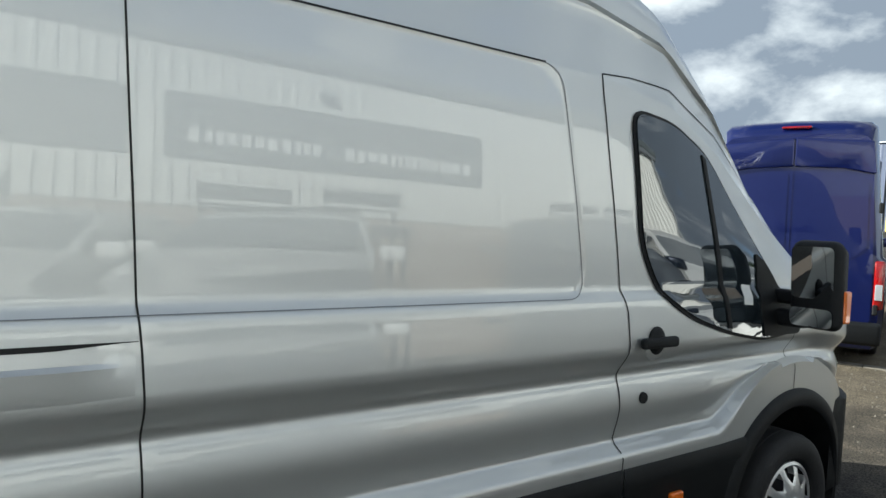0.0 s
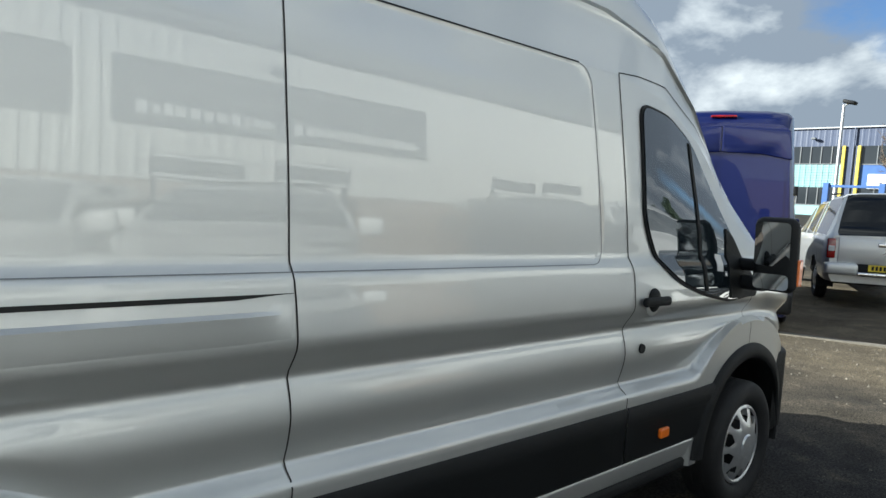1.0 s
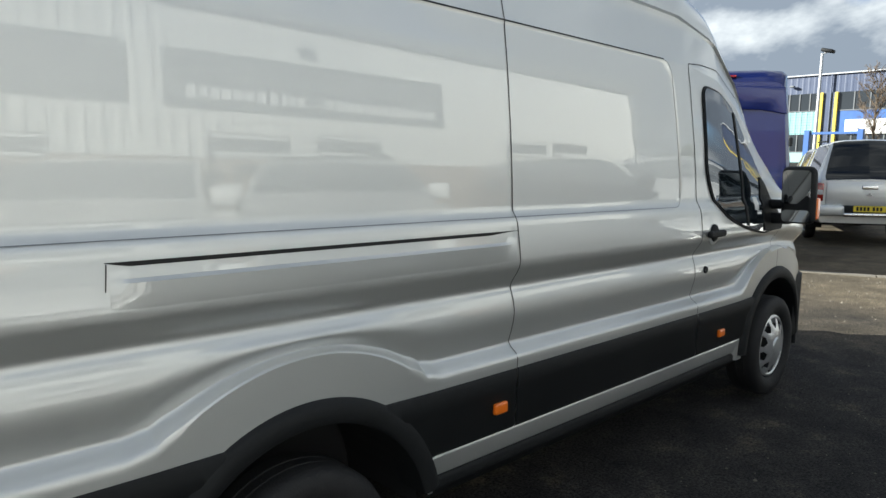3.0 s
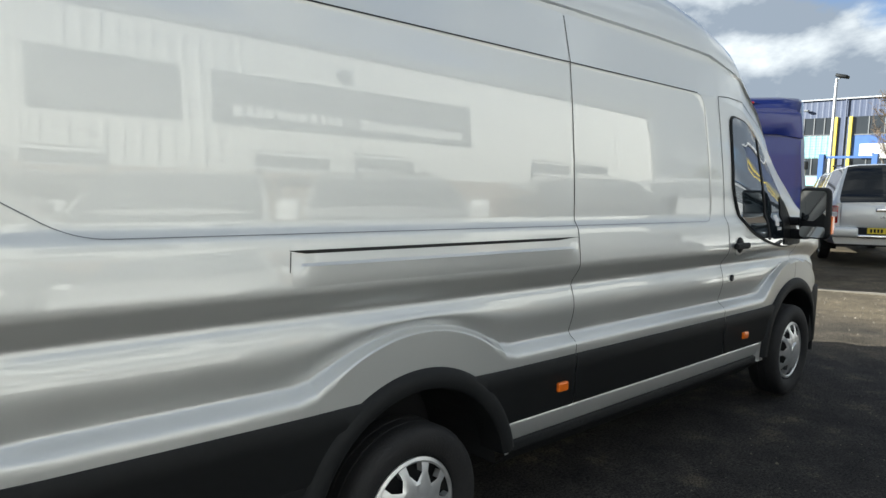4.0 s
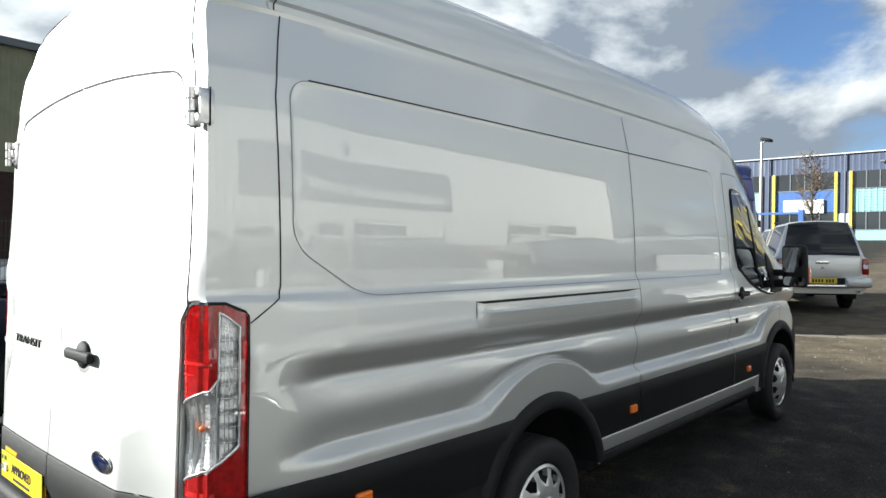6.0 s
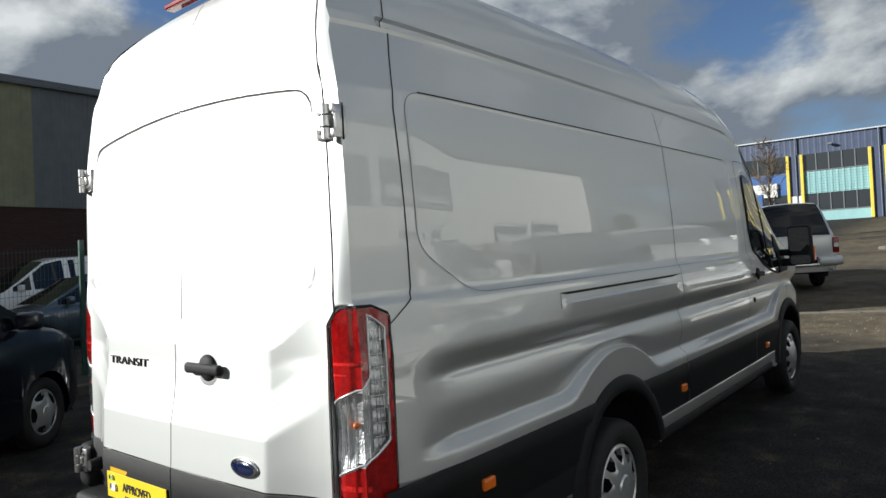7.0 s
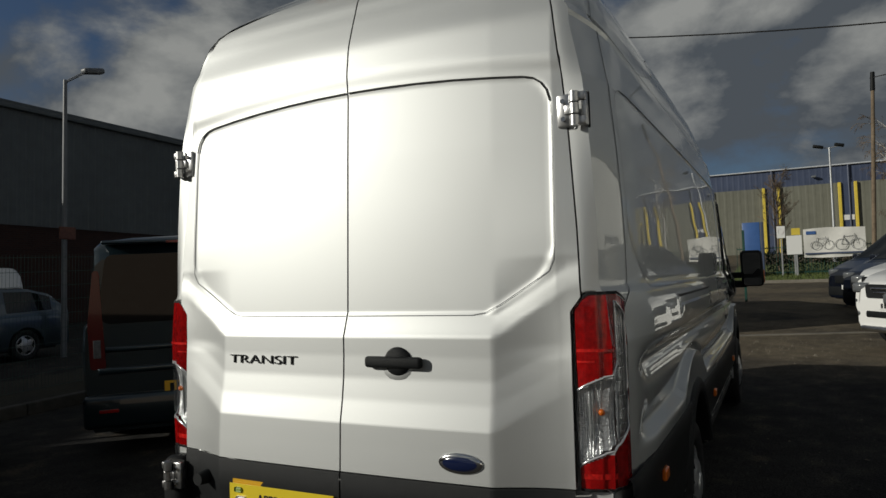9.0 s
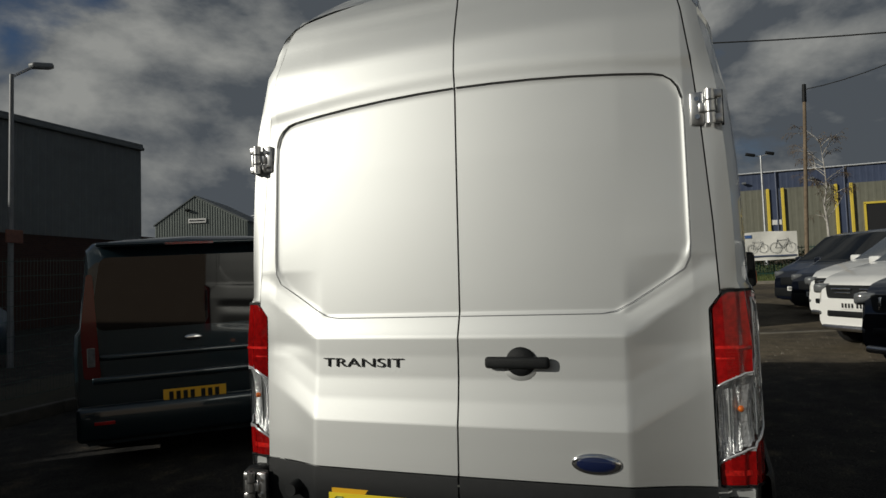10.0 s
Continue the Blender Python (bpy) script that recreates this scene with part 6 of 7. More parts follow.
# ---- buildings ----
def ribbed(name, a, b, z0, z1, material, parent, pitch=0.25, depth=0.035, label="", out=(0, -1)):
    """A profiled sheet wall from plan point a to b, ribs standing out along out."""
    a, b = Vector(a), Vector(b)
    n = int((b - a).length / pitch)
    o = Vector(out).normalized()
    verts, faces = [], []
    for i in range(n):
        for t, d in ((0.0, 0), (0.55, 0), (0.65, depth), (0.9, depth)):
            p = a.lerp(b, (i + t) / n) + o * d
            verts += [(p.x, p.y, z0), (p.x, p.y, z1)]
    p = b
    verts += [(p.x, p.y, z0), (p.x, p.y, z1)]
    for i in range(len(verts) // 2 - 1):
        faces.append((2 * i, 2 * i + 2, 2 * i + 3, 2 * i + 1))
    return raw(name, verts, faces, material, parent, label, False)


# grey clad warehouse with a brick base
wh = thing("warehouse", "grey profiled-sheet warehouse on a dark brick base", "building")
YW = 22.0
part("brick_base", box_bm(72, 0.4, 5.0, (-10 - 8, YW + 0.25, 1.35)), M_BRICK, wh, "dark red brick base wall")
part("brick_base", box_bm(14, 0.4, 4.6, (25.2, YW + 0.25, 1.75)), M_BRICK, wh, "lower brick yard wall")
ribbed("cladding", (-50, YW), (5.7, YW), 3.80, 7.85, M_CLAD_Y, wh, 0.30, 0.018, "yellowed translucent sheeting")
ribbed("cladding", (5.7, YW), (18.6, YW), 3.80, 7.85, M_CLAD_G, wh, 0.30, 0.018, "grey profiled sheeting")
ribbed("cladding", (18.6, YW), (18.6, YW + 30), 3.0, 7.85, M_CLAD_G, wh, 0.30, 0.018, "", (1, 0))
part("roof", box_bm(69, 30.4, 0.25, (-15.85, YW + 15.1, 7.95), 0.03, 1), M_CLAD_G, wh, "shallow sheet roof")
part("gutter", box_bm(69, 0.16, 0.14, (-15.85, YW - 0.09, 7.86), 0.02, 1), M_CLAD_G, wh)

# pale gabled shed
# its gable is turned about the ridge's near end
gs = thing("gabled_shed", "pale grey-green gabled shed with a small sign", "building", pose(48.3, 45, 0, 0, 0, -72))
part("shed_body", prism([(-3.95, 2.0), (-3.95, 8.43), (0, 11.1), (5.1, 8.55), (5.1, 2.0)], "y", 0, 8.5), M_SHED, gs, "pale sheet gable")
for k in range(36):
    xx = -3.85 + k * 0.25
    zt = lerp([-3.95, 0, 5.1], [8.43, 11.1, 8.55], xx)
    part("sheet_rib", box_bm(0.07, 0.05, zt - 2.4, (xx, -0.02, (zt + 2.2) / 2)), M_SHED, gs)
part("roof", prism([(-4.1, 8.36), (0, 11.13), (5.25, 8.49), (5.25, 8.61), (0, 11.25), (-4.1, 8.48)], "y", -0.10, 8.5), M_CLAD_G, gs, "grey sheet roof")
part("sign_board", box_bm(1.75, 0.08, 0.42, (0.25, -0.12, 8.75), 0.01, 1), M_WPLATE, gs, "white sign with dark bars")
bm = bmesh.new()
for k in range(9):
    box_bm(0.12, 0.02, 0.13, (-0.43 + k * 0.17, -0.17, 8.75), bm=bm)
part("sign_bars", bm, M_GAP, gs)
part("wall_lamp", box_bm(0.4, 0.4, 0.22, (-0.7, -0.2, 9.8), 0.05, 1), M_PLASTIC, gs)

# long unit building across the road, blue bands and yellow strips
ub = thing("industrial_unit", "long industrial building with navy bands, yellow strips and shutters", "building")
XB = 60.0
ZB0, ZB1, ZT = 3.40, 8.98, 10.40
part("wall_core", box_bm(20, 64.5, 7.0, (XB + 10.3, 14.75, ZB0 + 3.2)), M_NAVYCLAD, ub, "navy clad wall")
ribbed("navy_band", (XB, 47), (XB, -17.5), ZB1, ZT, M_NAVYCLAD, ub, 0.45, 0.007, "navy profiled band", (-1, 0))
part("coping", box_bm(0.5, 64.7, 0.10, (XB + 0.05, 14.75, ZT + 0.05), 0.02, 1), M_COPING, ub, "pale metal coping")
pairs = [(32.6, 31.5), (27.3, 26.2), (22.0, 20.9), (16.7, 15.62), (10.87, 9.81), (4.91, 3.84), (-0.31, -1.44), (-5.9, -7.03), (-11.0, -12.1), (-16.3, -17.4)]
for (a, b), nxt in zip(pairs, pairs[1:] + [None]):
    for y in (a, b):
        part("yellow_strip", box_bm(0.22, 0.24, ZB1 - ZB0, (XB - 0.16, y, (ZB0 + ZB1) / 2), 0.03, 1), M_YELLOWSTRIP, ub, "yellow vertical strip")
    part("navy_column", box_bm(0.1, a - b - 0.24, ZB1 - ZB0, (XB - 0.05, (a + b) / 2, (ZB0 + ZB1) / 2)), M_NAVYCLAD, ub)
    part("downpipe", cyl_bm(0.06, 0.06, (XB - 0.16, (a + b) / 2 - 0.1, ZB0), (XB - 0.16, (a + b) / 2 - 0.1, ZT), 8), M_NAVYCLAD, ub)
    if nxt is None:
        continue
    y0, y1 = b - 0.12, nxt[0] + 0.12
    yc, w = (y0 + y1) / 2, y0 - y1
    def bay(nm, z0, z1, material, label="", d=0.06, inset=0.0):
        return part(nm, box_bm(d, w, z1 - z0, (XB - d / 2 + inset, yc, (z0 + z1) / 2)), material, ub, label)
    def glazing(z0, z1, n):
        bay("window_band", z0, z1, M_FARGLASS, "dark office glazing", 0.04)
        for k in range(n + 1):
            part("mullion", box_bm(0.07, 0.07, z1 - z0, (XB - 0.06, y1 + w * k / n, (z0 + z1) / 2)), M_GREYFRAME, ub)
        part("transom", box_bm(0.08, w, 0.07, (XB - 0.06, yc, z0 + 0.035)), M_GREYFRAME, ub)
    if abs(b - 9.81) < 0.1 or b > 20 and b < 27:
        glazing(7.52, ZB1, 5)
        ribbed("teal_panel", (XB - 0.03, y0), (XB - 0.03, y1), 5.68, 7.5, M_TEALPANEL, ub, 0.4, 0.03, "pale teal sheet panel", (-1, 0))
        for k in range(8):
            part("panel_rib", box_bm(0.05, w, 0.03, (XB - 0.075, yc, 5.8 + 0.22 * k)), M_TEALPANEL, ub)
        glazing(4.2, 5.66, 5)
        bay("teal_panel", ZB0, 4.18, M_TEALPANEL, "pale teal sheet panel")
    elif abs(b - 15.62) < 0.1:
        glazing(7.5, ZB1, 4)
        bay("blue_panel", 5.72, 7.48, M_BLUEPANEL, "blue cladding panel")
        glazing(ZB0 + 0.2, 5.7, 4)
        part("fascia_sign", box_bm(0.12, 3.1, 1.15, (XB - 0.2, 13.3, 6.2), 0.02, 1), M_WPLATE, ub, "white fascia sign")
    elif abs(b - 20.9) < 0.1:
        glazing(7.5, ZB1, 4)
        bay("blue_panel", 6.9, 7.48, M_BLUEPANEL)
        bay("white_panel", ZB0, 6.88, M_WPLATE, "white wall panel")
    else:
        ribbed("roller_shutter", (XB - 0.02, y0), (XB - 0.02, y1), ZB0, ZB1, M_SHUTTER, ub, 0.5, 0.008, "grey shutter cladding", (-1, 0))
        if abs(b + 12.1) < 0.1:
            for k in (-13.0, -15.2):
                part("door_frame", box_bm(0.12, 0.16, 3.8, (XB - 0.1, k, ZB0 + 1.9)), M_YELLOWSTRIP, ub)
            part("door_frame", box_bm(0.12, 2.36, 0.16, (XB - 0.1, -14.1, ZB0 + 3.85)), M_YELLOWSTRIP, ub)
            part("dark_doorway", box_bm(0.06, 2.1, 3.7, (XB - 0.06, -14.1, ZB0 + 1.85)), M_DARK, ub)
for y in (19.0, 7.6, -4.1, -9.3):
    part("wall_floodlight", box_bm(0.34, 0.36, 0.16, (XB - 0.3, y, 9.6), 0.04, 1), M_GREYFRAME, ub)
part("unit_sign", box_bm(0.06, 0.8, 0.42, (XB - 0.12, -6.45, 6.1), 0.01, 1), M_WPLATE, ub, "small white sign")
part("unit_sign", box_bm(0.06, 1.0, 0.7, (XB - 0.12, 10.35, 5.2), 0.01, 1), M_WPLATE, ub, "small white sign")

# showroom opposite the van: white profiled sheeting, dark sign, brick base
sr = thing("showroom", "white profiled-sheet showroom with a long dark sign", "building")
YS = -9.8
ribbed("cladding", (-40, YS), (17.2, YS), 2.05, 5.45, M_WHITECLAD, sr, 0.25, 0.035, "white profiled sheeting", (0, 1))
ribbed("cladding", (17.2, YS), (17.2, YS - 25), 2.05, 5.45, M_WHITECLAD, sr, 0.25, 0.035, "white profiled sheeting", (1, 0))
part("brick_base", box_bm(57.2, 0.3, 3.6, (-11.4, YS - 0.17, 0.28)), M_BRICK2, sr, "brown brick base wall")
part("brick_base", box_bm(0.3, 25, 3.2, (17.02, YS - 12.6, 0.6)), M_BRICK2, sr, "brown brick base wall")
part("roof", box_bm(57.8, 25.6, 0.22, (-11.4, YS - 12.6, 5.57), 0.04, 1), M_CLAD_G, sr, "flat sheet roof")
part("gutter", box_bm(57.6, 0.18, 0.16, (-11.4, YS + 0.1, 5.41), 0.03, 1), M_GREYFRAME, sr)
part("downpipe", cyl_bm(0.06, 0.06, (17.05, YS + 0.12, 0.4), (17.05, YS + 0.12, 5.35), 10), M_GREYFRAME, sr)
SX0, SX1, SZ0, SZ1 = 3.0, 8.95, 3.15, 4.45
part("fascia_sign", box_bm(SX1 - SX0, 0.10, SZ1 - SZ0, ((SX0 + SX1) / 2, YS + 0.10, (SZ0 + SZ1) / 2), 0.01, 1), M_SIGNDARK, sr, "long dark sign with pale bars")
part("fascia_sign", box_bm(2.4, 0.10, 1.3, (1.2, YS + 0.10, 3.8), 0.01, 1), M_SIGNDARK, sr, "short dark sign with pale bars")
bars = random.Random(6)
bm = bmesh.new()
x = SX0 + 0.4
while x < SX1 - 0.35:
    w = bars.uniform(0.07, 0.17)
    if not 5.55 < x < 5.95:
        box_bm(w, 0.02, bars.uniform(0.16, 0.24), (x, YS + 0.165, 3.55), bm=bm)
    x += w + bars.uniform(0.05, 0.09)
part("sign_bars", bm, M_WPLATE, sr)
part("wall_lamp", box_bm(0.32, 0.2, 0.12, (5.6, YS + 0.2, 4.85), 0.04, 1), M_GREYFRAME, sr)
# boards standing behind the cars
for bx in (3.87, 5.73, 10.5, 12.15, -1.2, 0.4):
    bd = thing("notice_board", "dark board with pale bars on short posts", "sign", group="boards behind the cars")
    zc = gz(bx) + 2.22
    part("board", box_bm(1.35, 0.05, 0.36, (bx, -8.7, zc), 0.01, 1), M_SIGNDARK, bd)
    for dz in (-0.13, 0.13):
        part("board_band", box_bm(1.25, 0.02, 0.05, (bx, -8.665, zc + dz)), M_WPLATE, bd)
    for s in (-0.6, 0.6):
        part("post", box_bm(0.06, 0.06, 2.2, (bx + s, -8.74, gz(bx) + 1.1)), M_PLASTIC, bd)

# ---- street furniture ----
def lamp_post(name, label, x, y, top, heads, r=0.075):
    ob = thing(name, label, "lamp post")
    z = gz(x)
    part("post", cyl_bm(r, r * 0.55, (x, y, z), (x, y, top), 14), M_GALV, ob, "galvanised steel post", sharp=40)
    part("post_base", cyl_bm(r * 1.5, r * 1.5, (x, y, z), (x, y, z + 0.9), 14), M_GALV, ob, "", sharp=40)
    for dx, dy, sx, sy in heads:
        part("arm", cyl_bm(0.03, 0.03, (x, y, top - 0.05), (x + dx, y + dy, top + 0.05), 8), M_GALV, ob)
        part("lamp_head", box_bm(sx, sy, 0.16, (x + dx, y + dy, top + 0.10), 0.04, 2, rot=Matrix.Rotation(0.25, 4, "X")), M_PLASTIC, ob, "dark floodlight head", sharp=50)
    return ob


lamp_post("street_lamp", "tall galvanised lamp post with one head", 36.0, 9.25, 7.95, [(0.0, -0.25, 0.45, 0.55)], 0.11)
lamp_post("street_lamp", "tall galvanised lamp post with two floodlights", 45.0, -4.45, 9.45, [(0, 0.62, 0.4, 0.6), (0, -0.55, 0.4, 0.55)], 0.10)
sl = thing("street_lamp", "grey street lamp with a curved arm by the warehouse", "lamp post")
part("post", cyl_bm(0.06, 0.04, (5.25, 12.0, gz(5.25)), (5.25, 12.0, 5.9), 14), M_GREYFRAME, sl, "", sharp=40)
part("arm", cyl_bm(0.03, 0.03, (5.25, 12.0, 5.85), (5.68, 11.95, 6.18), 10), M_GALV, sl)
part("lamp_head", box_bm(0.50, 0.20, 0.13, (5.85, 11.93, 6.24), 0.05, 3, rot=Matrix.Rotation(-0.25, 4, "Y")), M_GREYFRAME, sl, "", sharp=50)
part("post_sign", box_bm(0.36, 0.04, 0.26, (5.25, 11.9, 2.62), 0.01, 1), M_ORANGE2, sl, "small banded sign on the post")
up = thing("utility_pole", "brown wooden utility pole with a dark cap", "pole")
part("pole", cyl_bm(0.095, 0.07, (30, -4.93, gz(30)), (30, -5.31, 9.9), 16), M_POLE, up, "weathered timber", sharp=40)
part("pole_cap", cyl_bm(0.095, 0.085, (30, -5.28, 9.2), (30, -5.31, 10.0), 14), M_PLASTIC, up, "", sharp=40)


def cable(p, q, sag, r=0.02):
    p, q = Vector(p), Vector(q)
    pts = [p.lerp(q, i / 14) - Vector((0, 0, sag * 4 * (i / 14) * (1 - i / 14))) for i in range(15)]
    ob = thing("overhead_cable", "thin dark overhead cable", "cable")
    tube("cable_run", pts, r, M_GAP, ob, 5)


cable((30, -5.2, 9.75), (26, -16, 14.5), 1.2, 0.022)
cable((30, 6.0, 13.6), (30, -30.0, 11.6), 1.0, 0.035)

# blue totem, notices, banner and railings on the far verge
gsx = [30.5 + i * 1.5 for i in range(10)]
grass = sheet("grass_verge", lambda u, v: (u, v, gz(u) + 0.06 + 0.02 * math.sin(u * 5 + v * 3)), gsx, [1.0 - 1.5 * i for i in range(40)], M_GRASS, None, flip=True)
tagged(grass, "rough grass verge", "grass", kind="structure")
gr = random.Random(9)
bv_, bf_ = [], []
for i in range(7000):
    x, y = gr.uniform(30.5, 36), gr.uniform(-14, 0.9)
    a, h = gr.uniform(0, 6.3), gr.uniform(0.05, 0.16)
    z = gz(x) + 0.05
    b = len(bv_)
    bv_ += [(x - 0.02 * math.cos(a), y - 0.02 * math.sin(a), z), (x + 0.02 * math.cos(a), y + 0.02 * math.sin(a), z), (x + gr.uniform(-0.05, 0.05), y + gr.uniform(-0.05, 0.05), z + h)]
    bf_.append((b, b + 1, b + 2))
tagged(raw("grass_blades", bv_, bf_, M_GRASS, None, "", False), "long grass on the verge", "grass", kind="stuff")
part("verge_kerb", box_bm(0.16, 44, 0.22, (30.4, -20.7, gz(30.4) + 0.02), 0.02, 1), M_CONCRETE, thing("far_kerb", "pale concrete kerb of the verge", "kerb", kind="structure"))
tt = thing("totem_sign", "tall blue slab sign on the verge", "sign")
part("slab", box_bm(0.30, 0.82, 2.75, (34, -0.12, gz(34) + 1.42), 0.03, 2), M_BLUEPANEL, tt, "", sharp=40)
part("slab_edge", box_bm(0.32, 0.12, 2.75, (34, -0.62, gz(34) + 1.42), 0.02, 1), M_NAVYCLAD, tt)
for y0, y1, z0, z1, mt, lab in ((-1.28, -1.66, 3.30, 3.90, M_WPLATE, "small white notice with a red ring"), (-1.93, -2.32, 3.42, 3.76, M_YELLOWSTRIP, "small plain yellow notice"), (-1.70, -2.38, 2.46, 3.40, M_WPLATE, "large plain white notice board")):
    nb = thing("notice", lab, "sign")
    part("panel", box_bm(0.04, y0 - y1, z1 - z0, (34, (y0 + y1) / 2, (z0 + z1) / 2), 0.005, 1), mt, nb)
    part("post", box_bm(0.07, 0.07, z1 - gz(34.1), (34.06, (y0 + y1) / 2, (z1 + gz(34.1)) / 2 - 0.02)), M_GALV, nb)
    if "red" in lab:
        rr = bmesh.new()
        bmesh.ops.create_cone(rr, cap_ends=False, segments=24, radius1=0.13, radius2=0.13, depth=0.02, matrix=pose(33.97, (y0 + y1) / 2, (z0 + z1) / 2 + 0.02, 0, 90, 0))
        part("ring", rr, M_RED, nb)
ban = thing("banner", "long white banner with bicycle drawings on railings", "banner")
bw = sheet("cloth", lambda u, v: (33.9 + 0.03 * math.sin(u * 4.1 + v * 3), u, v + 0.05 * math.sin(u * 2.2) * (2.9 - v) / 1.4), [-2.45 - 2.62 * i / 24 for i in range(25)], [2.27 + 1.42 * j / 6 for j in range(7)], M_BANNER, ban, "white printed cloth")
bm = bmesh.new()
for yc, r in ((-2.95, 0.20), (-3.50, 0.22), (-4.05, 0.25), (-4.72, 0.26)):
    for k in range(20):
        a0, a1 = 2 * math.pi * k / 20, 2 * math.pi * (k + 1) / 20
        cyl_bm(0.011, 0.011, (33.84, yc + r * math.cos(a0), 2.86 + r * math.sin(a0)), (33.84, yc + r * math.cos(a1), 2.86 + r * math.sin(a1)), 5, bm)
for (ya, za), (yb, zb) in (((-2.95, 2.86), (-3.2, 2.86)), ((-3.2, 2.86), (-3.42, 3.2)), ((-3.5, 2.86), (-3.40, 3.28)), ((-3.02, 3.18), (-3.42, 3.2)), ((-2.95, 2.86), (-3.04, 3.24)), ((-4.05, 2.86), (-4.38, 2.86)), ((-4.38, 2.86), (-4.64, 3.26)), ((-4.72, 2.86), (-4.60, 3.36)), ((-4.16, 3.22), (-4.64, 3.26)), ((-4.05, 2.86), (-4.18, 3.3)), ((-4.38, 2.86), (-4.14, 3.24))):
    cyl_bm(0.010, 0.010, (33.84, ya, za), (33.84, yb, zb), 5, bm)
part("bicycle_drawing", bm, M_GREYFRAME, ban, "dark line drawing of bicycles")
part("banner_band", box_bm(0.02, 2.5, 0.08, (33.85, -3.75, 2.46)), M_NAVYCLAD, ban)
part("banner_logo", box_bm(0.02, 0.42, 0.16, (33.85, -2.78, 3.48)), M_BLUEPANEL, ban)
rail = thing("railing", "dark green steel railing along the verge", "fence")
bm = bmesh.new()
for k in range(150):
    y = 0.6 - 0.14 * k
    cyl_bm(0.012, 0.012, (34.25, y, gz(34.25)), (34.25, y, gz(34.25) + 1.55), 4, bm, False)
part("bars", bm, M_FENCE, rail, "thin upright bars")
for z in (0.2, 1.45):
    part("rail_bar", box_bm(0.04, 21, 0.05, (34.28, -9.9, gz(34.25) + z)), M_FENCE, rail)
hedge_v, hedge_f = [], []
hr = random.Random(3)
for i in range(9000):
    x, y, z = 35.2 + hr.gauss(0, 0.35), hr.uniform(-22, 0.2), gz(35) + 1.25 * hr.random() ** 0.7
    s = hr.uniform(0.03, 0.08)
    d1, d2 = Vector((hr.gauss(0, 1), hr.gauss(0, 1), hr.gauss(0, 1))).normalized() * s, Vector((hr.gauss(0, 1), hr.gauss(0, 1), hr.gauss(0, 1))).normalized() * s
    b = len(hedge_v)
    p = Vector((x, y, z))
    hedge_v += [p - d1, p + d2, p + d1, p - d2]
    hedge_f.append((b, b + 1, b + 2, b + 3))
tagged(raw("hedge", hedge_v, hedge_f, M_HEDGE, None, "", False), "low dark evergreen hedge behind the railing", "hedge", kind="stuff")
fp = thing("fence_stub", "green square steel fence post in the yard", "post")
part("stub_post", box_bm(0.07, 0.07, 2.2, (19.0, -0.43, gz(19) + 1.1), 0.006, 1), M_FENCE, fp)
bgate = thing("barrier", "blue steel barrier rail", "barrier")
part("rail_bar", box_bm(0.08, 2.4, 0.12, (34, 7.8, 3.92), 0.01, 1), M_BLUEPANEL, bgate)
for y in (6.7, 8.95):
    part("barrier_post", box_bm(0.25, 0.25, 2.7, (34, y, gz(34) + 1.35), 0.02, 1), M_BLUEPANEL, bgate)


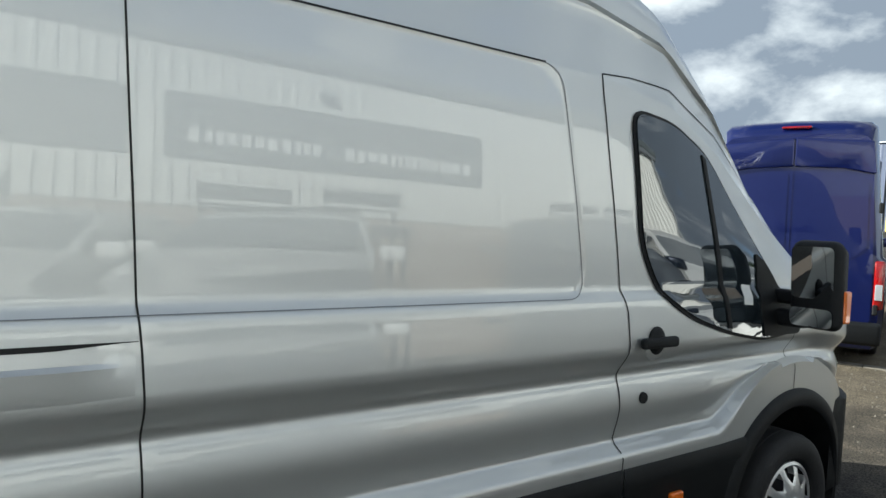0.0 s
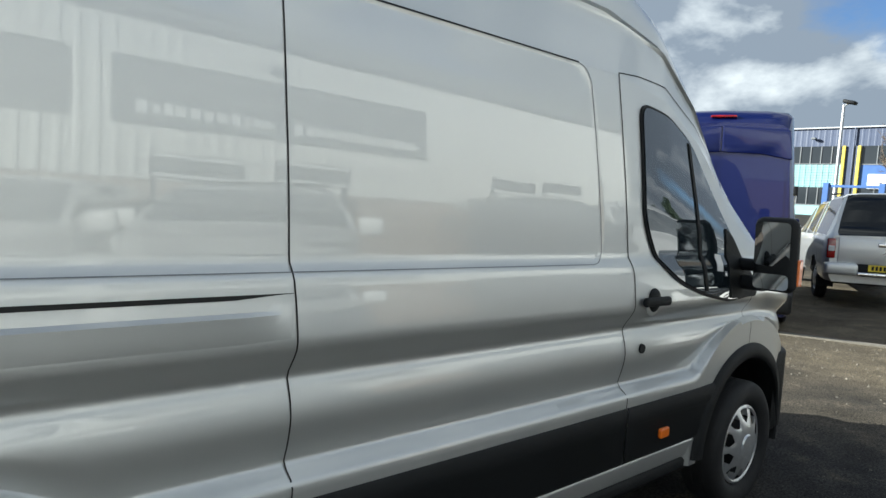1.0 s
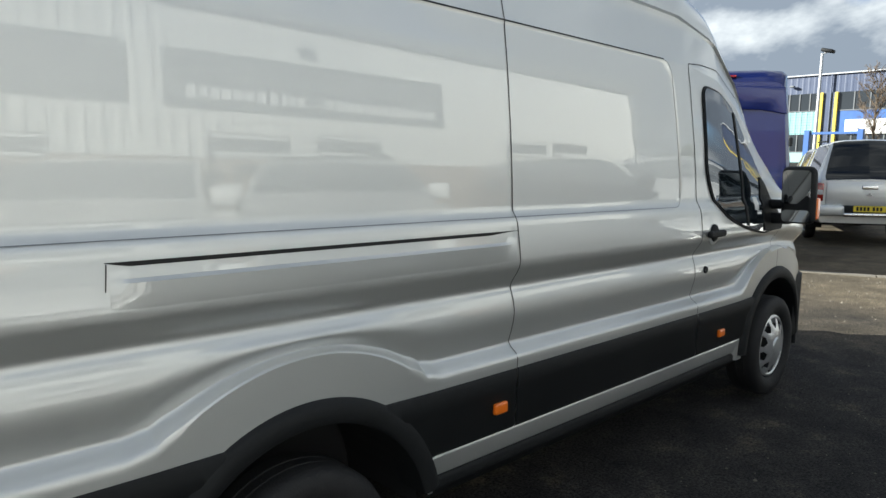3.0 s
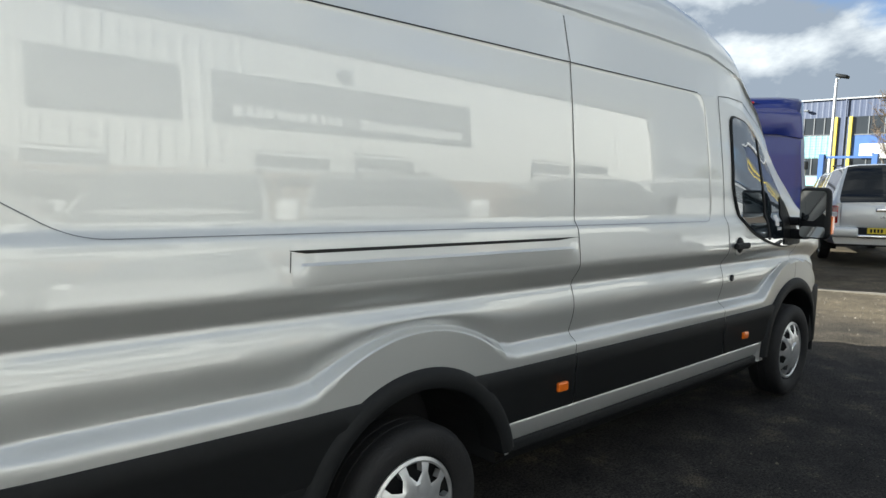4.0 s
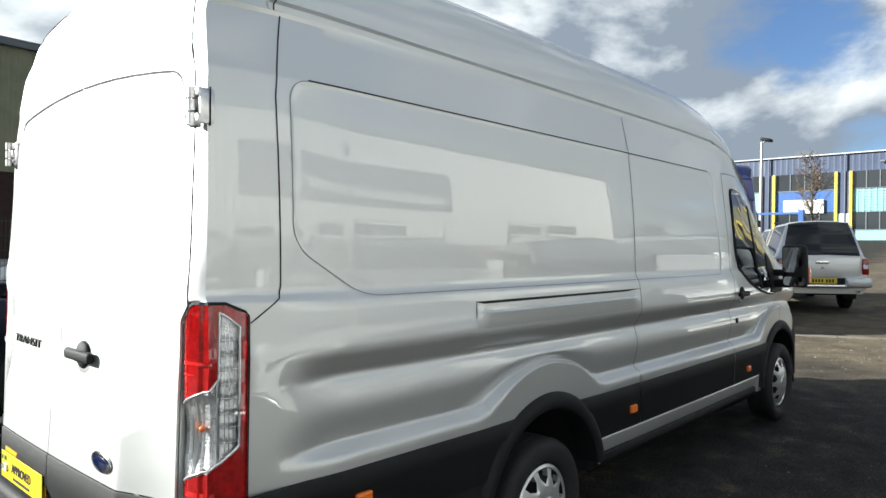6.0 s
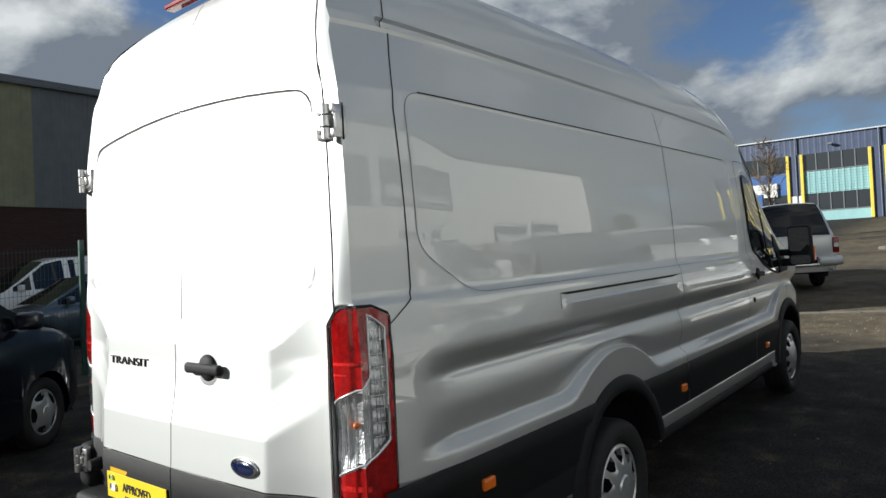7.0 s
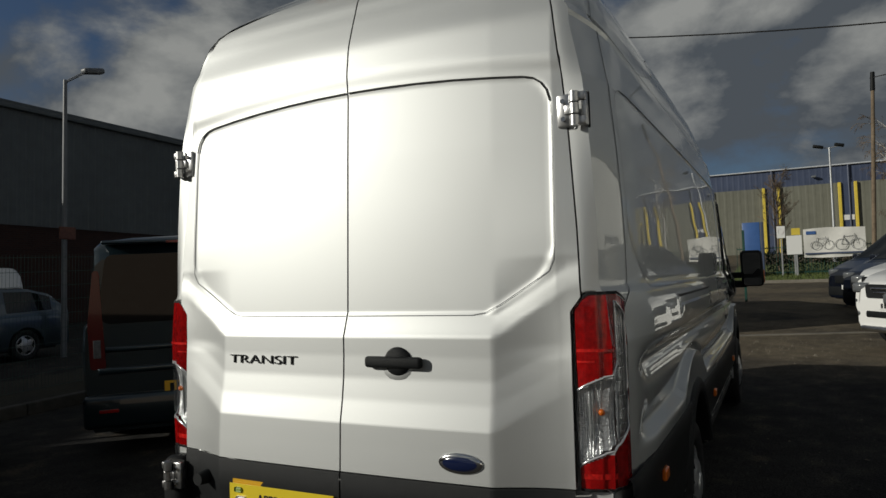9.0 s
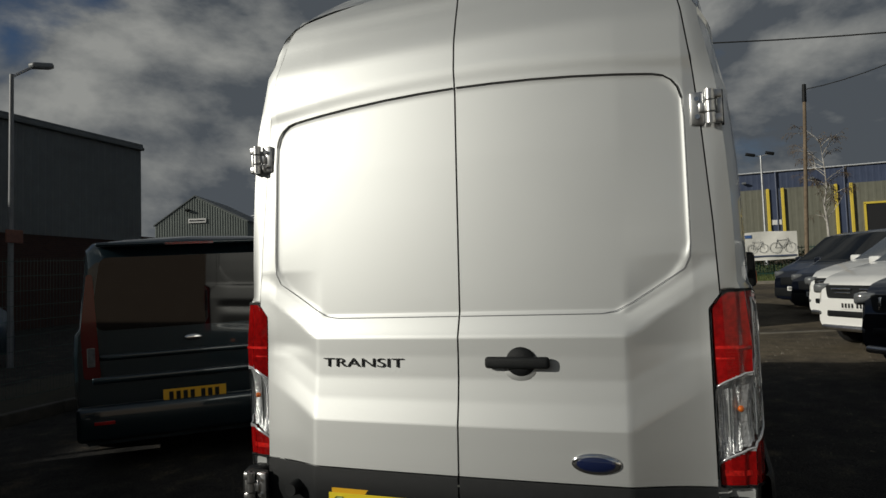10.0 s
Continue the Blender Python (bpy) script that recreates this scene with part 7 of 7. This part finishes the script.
# ---- bare trees ----
def bare_tree(name, label, x, y, top, spread, trunk_r, seed, bark, twig, droop=0.0, fork=0.35, limbs=30):
    """A leafless tree: tapered trunk, limbs, and several orders of ever finer twigs."""
    r = random.Random(seed)
    ob = thing(name, label, "tree")
    z0 = gz(x) - 0.05
    H = top - z0
    sets = {"trunk": ([], []), "limb": ([], []), "crown": ([], [])}
    def rod(p, q, r1, r2, which, sides):
        vs, fs = sets[which]
        d = (q - p).normalized()
        u = d.cross(Vector((0.3, 0.2, 1)) if abs(d.z) < 0.9 else Vector((1, 0, 0))).normalized()
        v = u.cross(d)
        o = len(vs)
        for c, rr in ((p, r1), (q, r2)):
            vs.extend(c + (u * math.cos(6.2832 * k / sides) + v * math.sin(6.2832 * k / sides)) * rr for k in range(sides))
        fs.extend((o + k, o + (k + 1) % sides, o + sides + (k + 1) % sides, o + sides + k) for k in range(sides))
    pts = [Vector((x, y, z0))]
    for k in range(1, 9):
        pts.append(Vector((x + r.gauss(0, 0.03) * H / 8, y + r.gauss(0, 0.05) * H / 8, z0 + H * 0.86 * k / 8)))
    for k in range(8):
        rod(pts[k], pts[k + 1], trunk_r * (1 - k / 8.4), trunk_r * (1 - (k + 1) / 8.4), "trunk", 9)
    def grow(p, d, length, rad, depth):
        mid = p + d * length * 0.5
        d2 = (d + Vector((r.gauss(0, 0.12), r.gauss(0, 0.12), r.gauss(0, 0.1) - droop * (0.35 if depth < 2 else 0.05)))).normalized()
        q = mid + d2 * length * 0.5
        w = "limb" if depth > 2 else "crown"
        rod(p, mid, rad, rad * 0.8, w, 5 if depth > 2 else 3)
        rod(mid, q, rad * 0.8, rad * 0.55, w, 5 if depth > 2 else 3)
        if depth == 0:
            return
        for _ in range(r.choice((2, 3, 3, 4))):
            nd = (d2 + Vector((r.gauss(0, 0.40), r.gauss(0, 0.40), r.gauss(0.08, 0.25) - droop * (0.9 if depth < 3 else 0.1)))).normalized()
            grow(p.lerp(mid, r.uniform(0.5, 1.0)) if r.random() < 0.3 else mid.lerp(q, r.uniform(0.2, 1.0)), nd, length * r.uniform(0.5, 0.78), max(0.006, rad * 0.55), depth - 1)
    for i in range(limbs):
        t = fork + (0.98 - fork) * i / limbs
        k = min(7, int(t * 8))
        p = pts[k].lerp(pts[k + 1], min(1, t * 8 - k))
        a = r.uniform(0, 6.28)
        d = Vector((math.cos(a), math.sin(a), 1.0 - 0.5 * droop + r.uniform(0, 0.8))).normalized()
        grow(p, d, spread * (1.05 - 0.7 * abs(t - 0.5)) * r.uniform(0.35, 0.62), trunk_r * 0.26, 4)
    for nm, mt, lab in (("trunk", bark, "bare trunk"), ("limb", bark, "slender bare limbs"), ("crown", twig, "leafless fine twigs")):
        raw(nm, sets[nm][0], sets[nm][1], mt, ob, lab, nm == "trunk")
    return ob


bare_tree("tree", "bare young tree with dense upright twigs", 38, 7.25, 7.7, 1.5, 0.10, 5, M_BARK, M_TWIG, 0.0, 0.34, 26)
bare_tree("tree", "bare tree with upright twigs behind the notices", 38, -1.35, 7.7, 1.5, 0.10, 8, M_BARK, M_TWIG, 0.0, 0.30, 26)
bare_tree("birch_tree", "leafless white-barked birch with drooping twigs", 36, -6.75, 9.9, 2.1, 0.09, 12, M_BIRCH, M_TWIG, 0.75, 0.36, 20)
def evergreen(x, y, top, spread, seed):
    """A dense conical evergreen: trunk and a crown of many small sprays."""
    r = random.Random(seed)
    ob = thing("evergreen_tree", "dark dense evergreen tree beyond the yard", "tree")
    z0 = gz(x) - 0.05
    part("trunk", cyl_bm(0.14, 0.05, (x, y, z0), (x, y, top - 0.6), 10), M_BARK, ob, "bare trunk", sharp=40)
    vs, fs = [], []
    for _ in range(2600):
        h = r.random() ** 0.8
        rad = spread * (1 - 0.8 * h ** 1.6) * (0.78 + 0.22 * math.sin(h * 23 + 3 * r.random())) * r.random() ** 0.4
        a = r.uniform(0, 6.28)
        p = Vector((x + rad * math.cos(a), y + rad * math.sin(a), z0 + 0.5 + (top - z0 - 0.5) * h))
        k = r.uniform(0.06, 0.16)
        d1, d2 = Vector((r.gauss(0, 1), r.gauss(0, 1), r.gauss(0, 1))).normalized() * k, Vector((r.gauss(0, 1), r.gauss(0, 1), r.gauss(0, 1))).normalized() * k
        b = len(vs)
        vs += [p - d1, p + d2, p + d1, p - d2]
        fs.append((b, b + 1, b + 2, b + 3))
    raw("crown", vs, fs, M_HEDGE, ob, "dark evergreen sprays", False)


evergreen(40, -18.9, 5.4, 1.5, 17)
evergreen(41, -21.2, 4.4, 1.2, 18)

# distant tree line that closes the view
tl_v, tl_f = [], []
tr = random.Random(21)
for i in range(5200):
    side = tr.random()
    a = tr.uniform(0, 2 * math.pi)
    R = tr.uniform(150, 190)
    x, y = 10 + R * math.cos(a), R * math.sin(a)
    h = 5.0 + 3.0 * math.sin(a * 9) * math.sin(a * 23 + 1) + 2 * math.sin(a * 41)
    z = g_height(x) + tr.uniform(-2, max(1, h))
    s = tr.uniform(0.8, 2.2)
    p = Vector((x, y, z))
    d1, d2 = Vector((tr.gauss(0, 1), tr.gauss(0, 1), tr.gauss(0, 1))).normalized() * s, Vector((tr.gauss(0, 1), tr.gauss(0, 1), tr.gauss(0, 1))).normalized() * s
    b = len(tl_v)
    tl_v += [p - d1, p + d2, p + d1, p - d2]
    tl_f.append((b, b + 1, b + 2, b + 3))
tagged(raw("distant_trees", tl_v, tl_f, M_HEDGE, None, "", False), "distant dark trees on the skyline", "trees", kind="stuff")
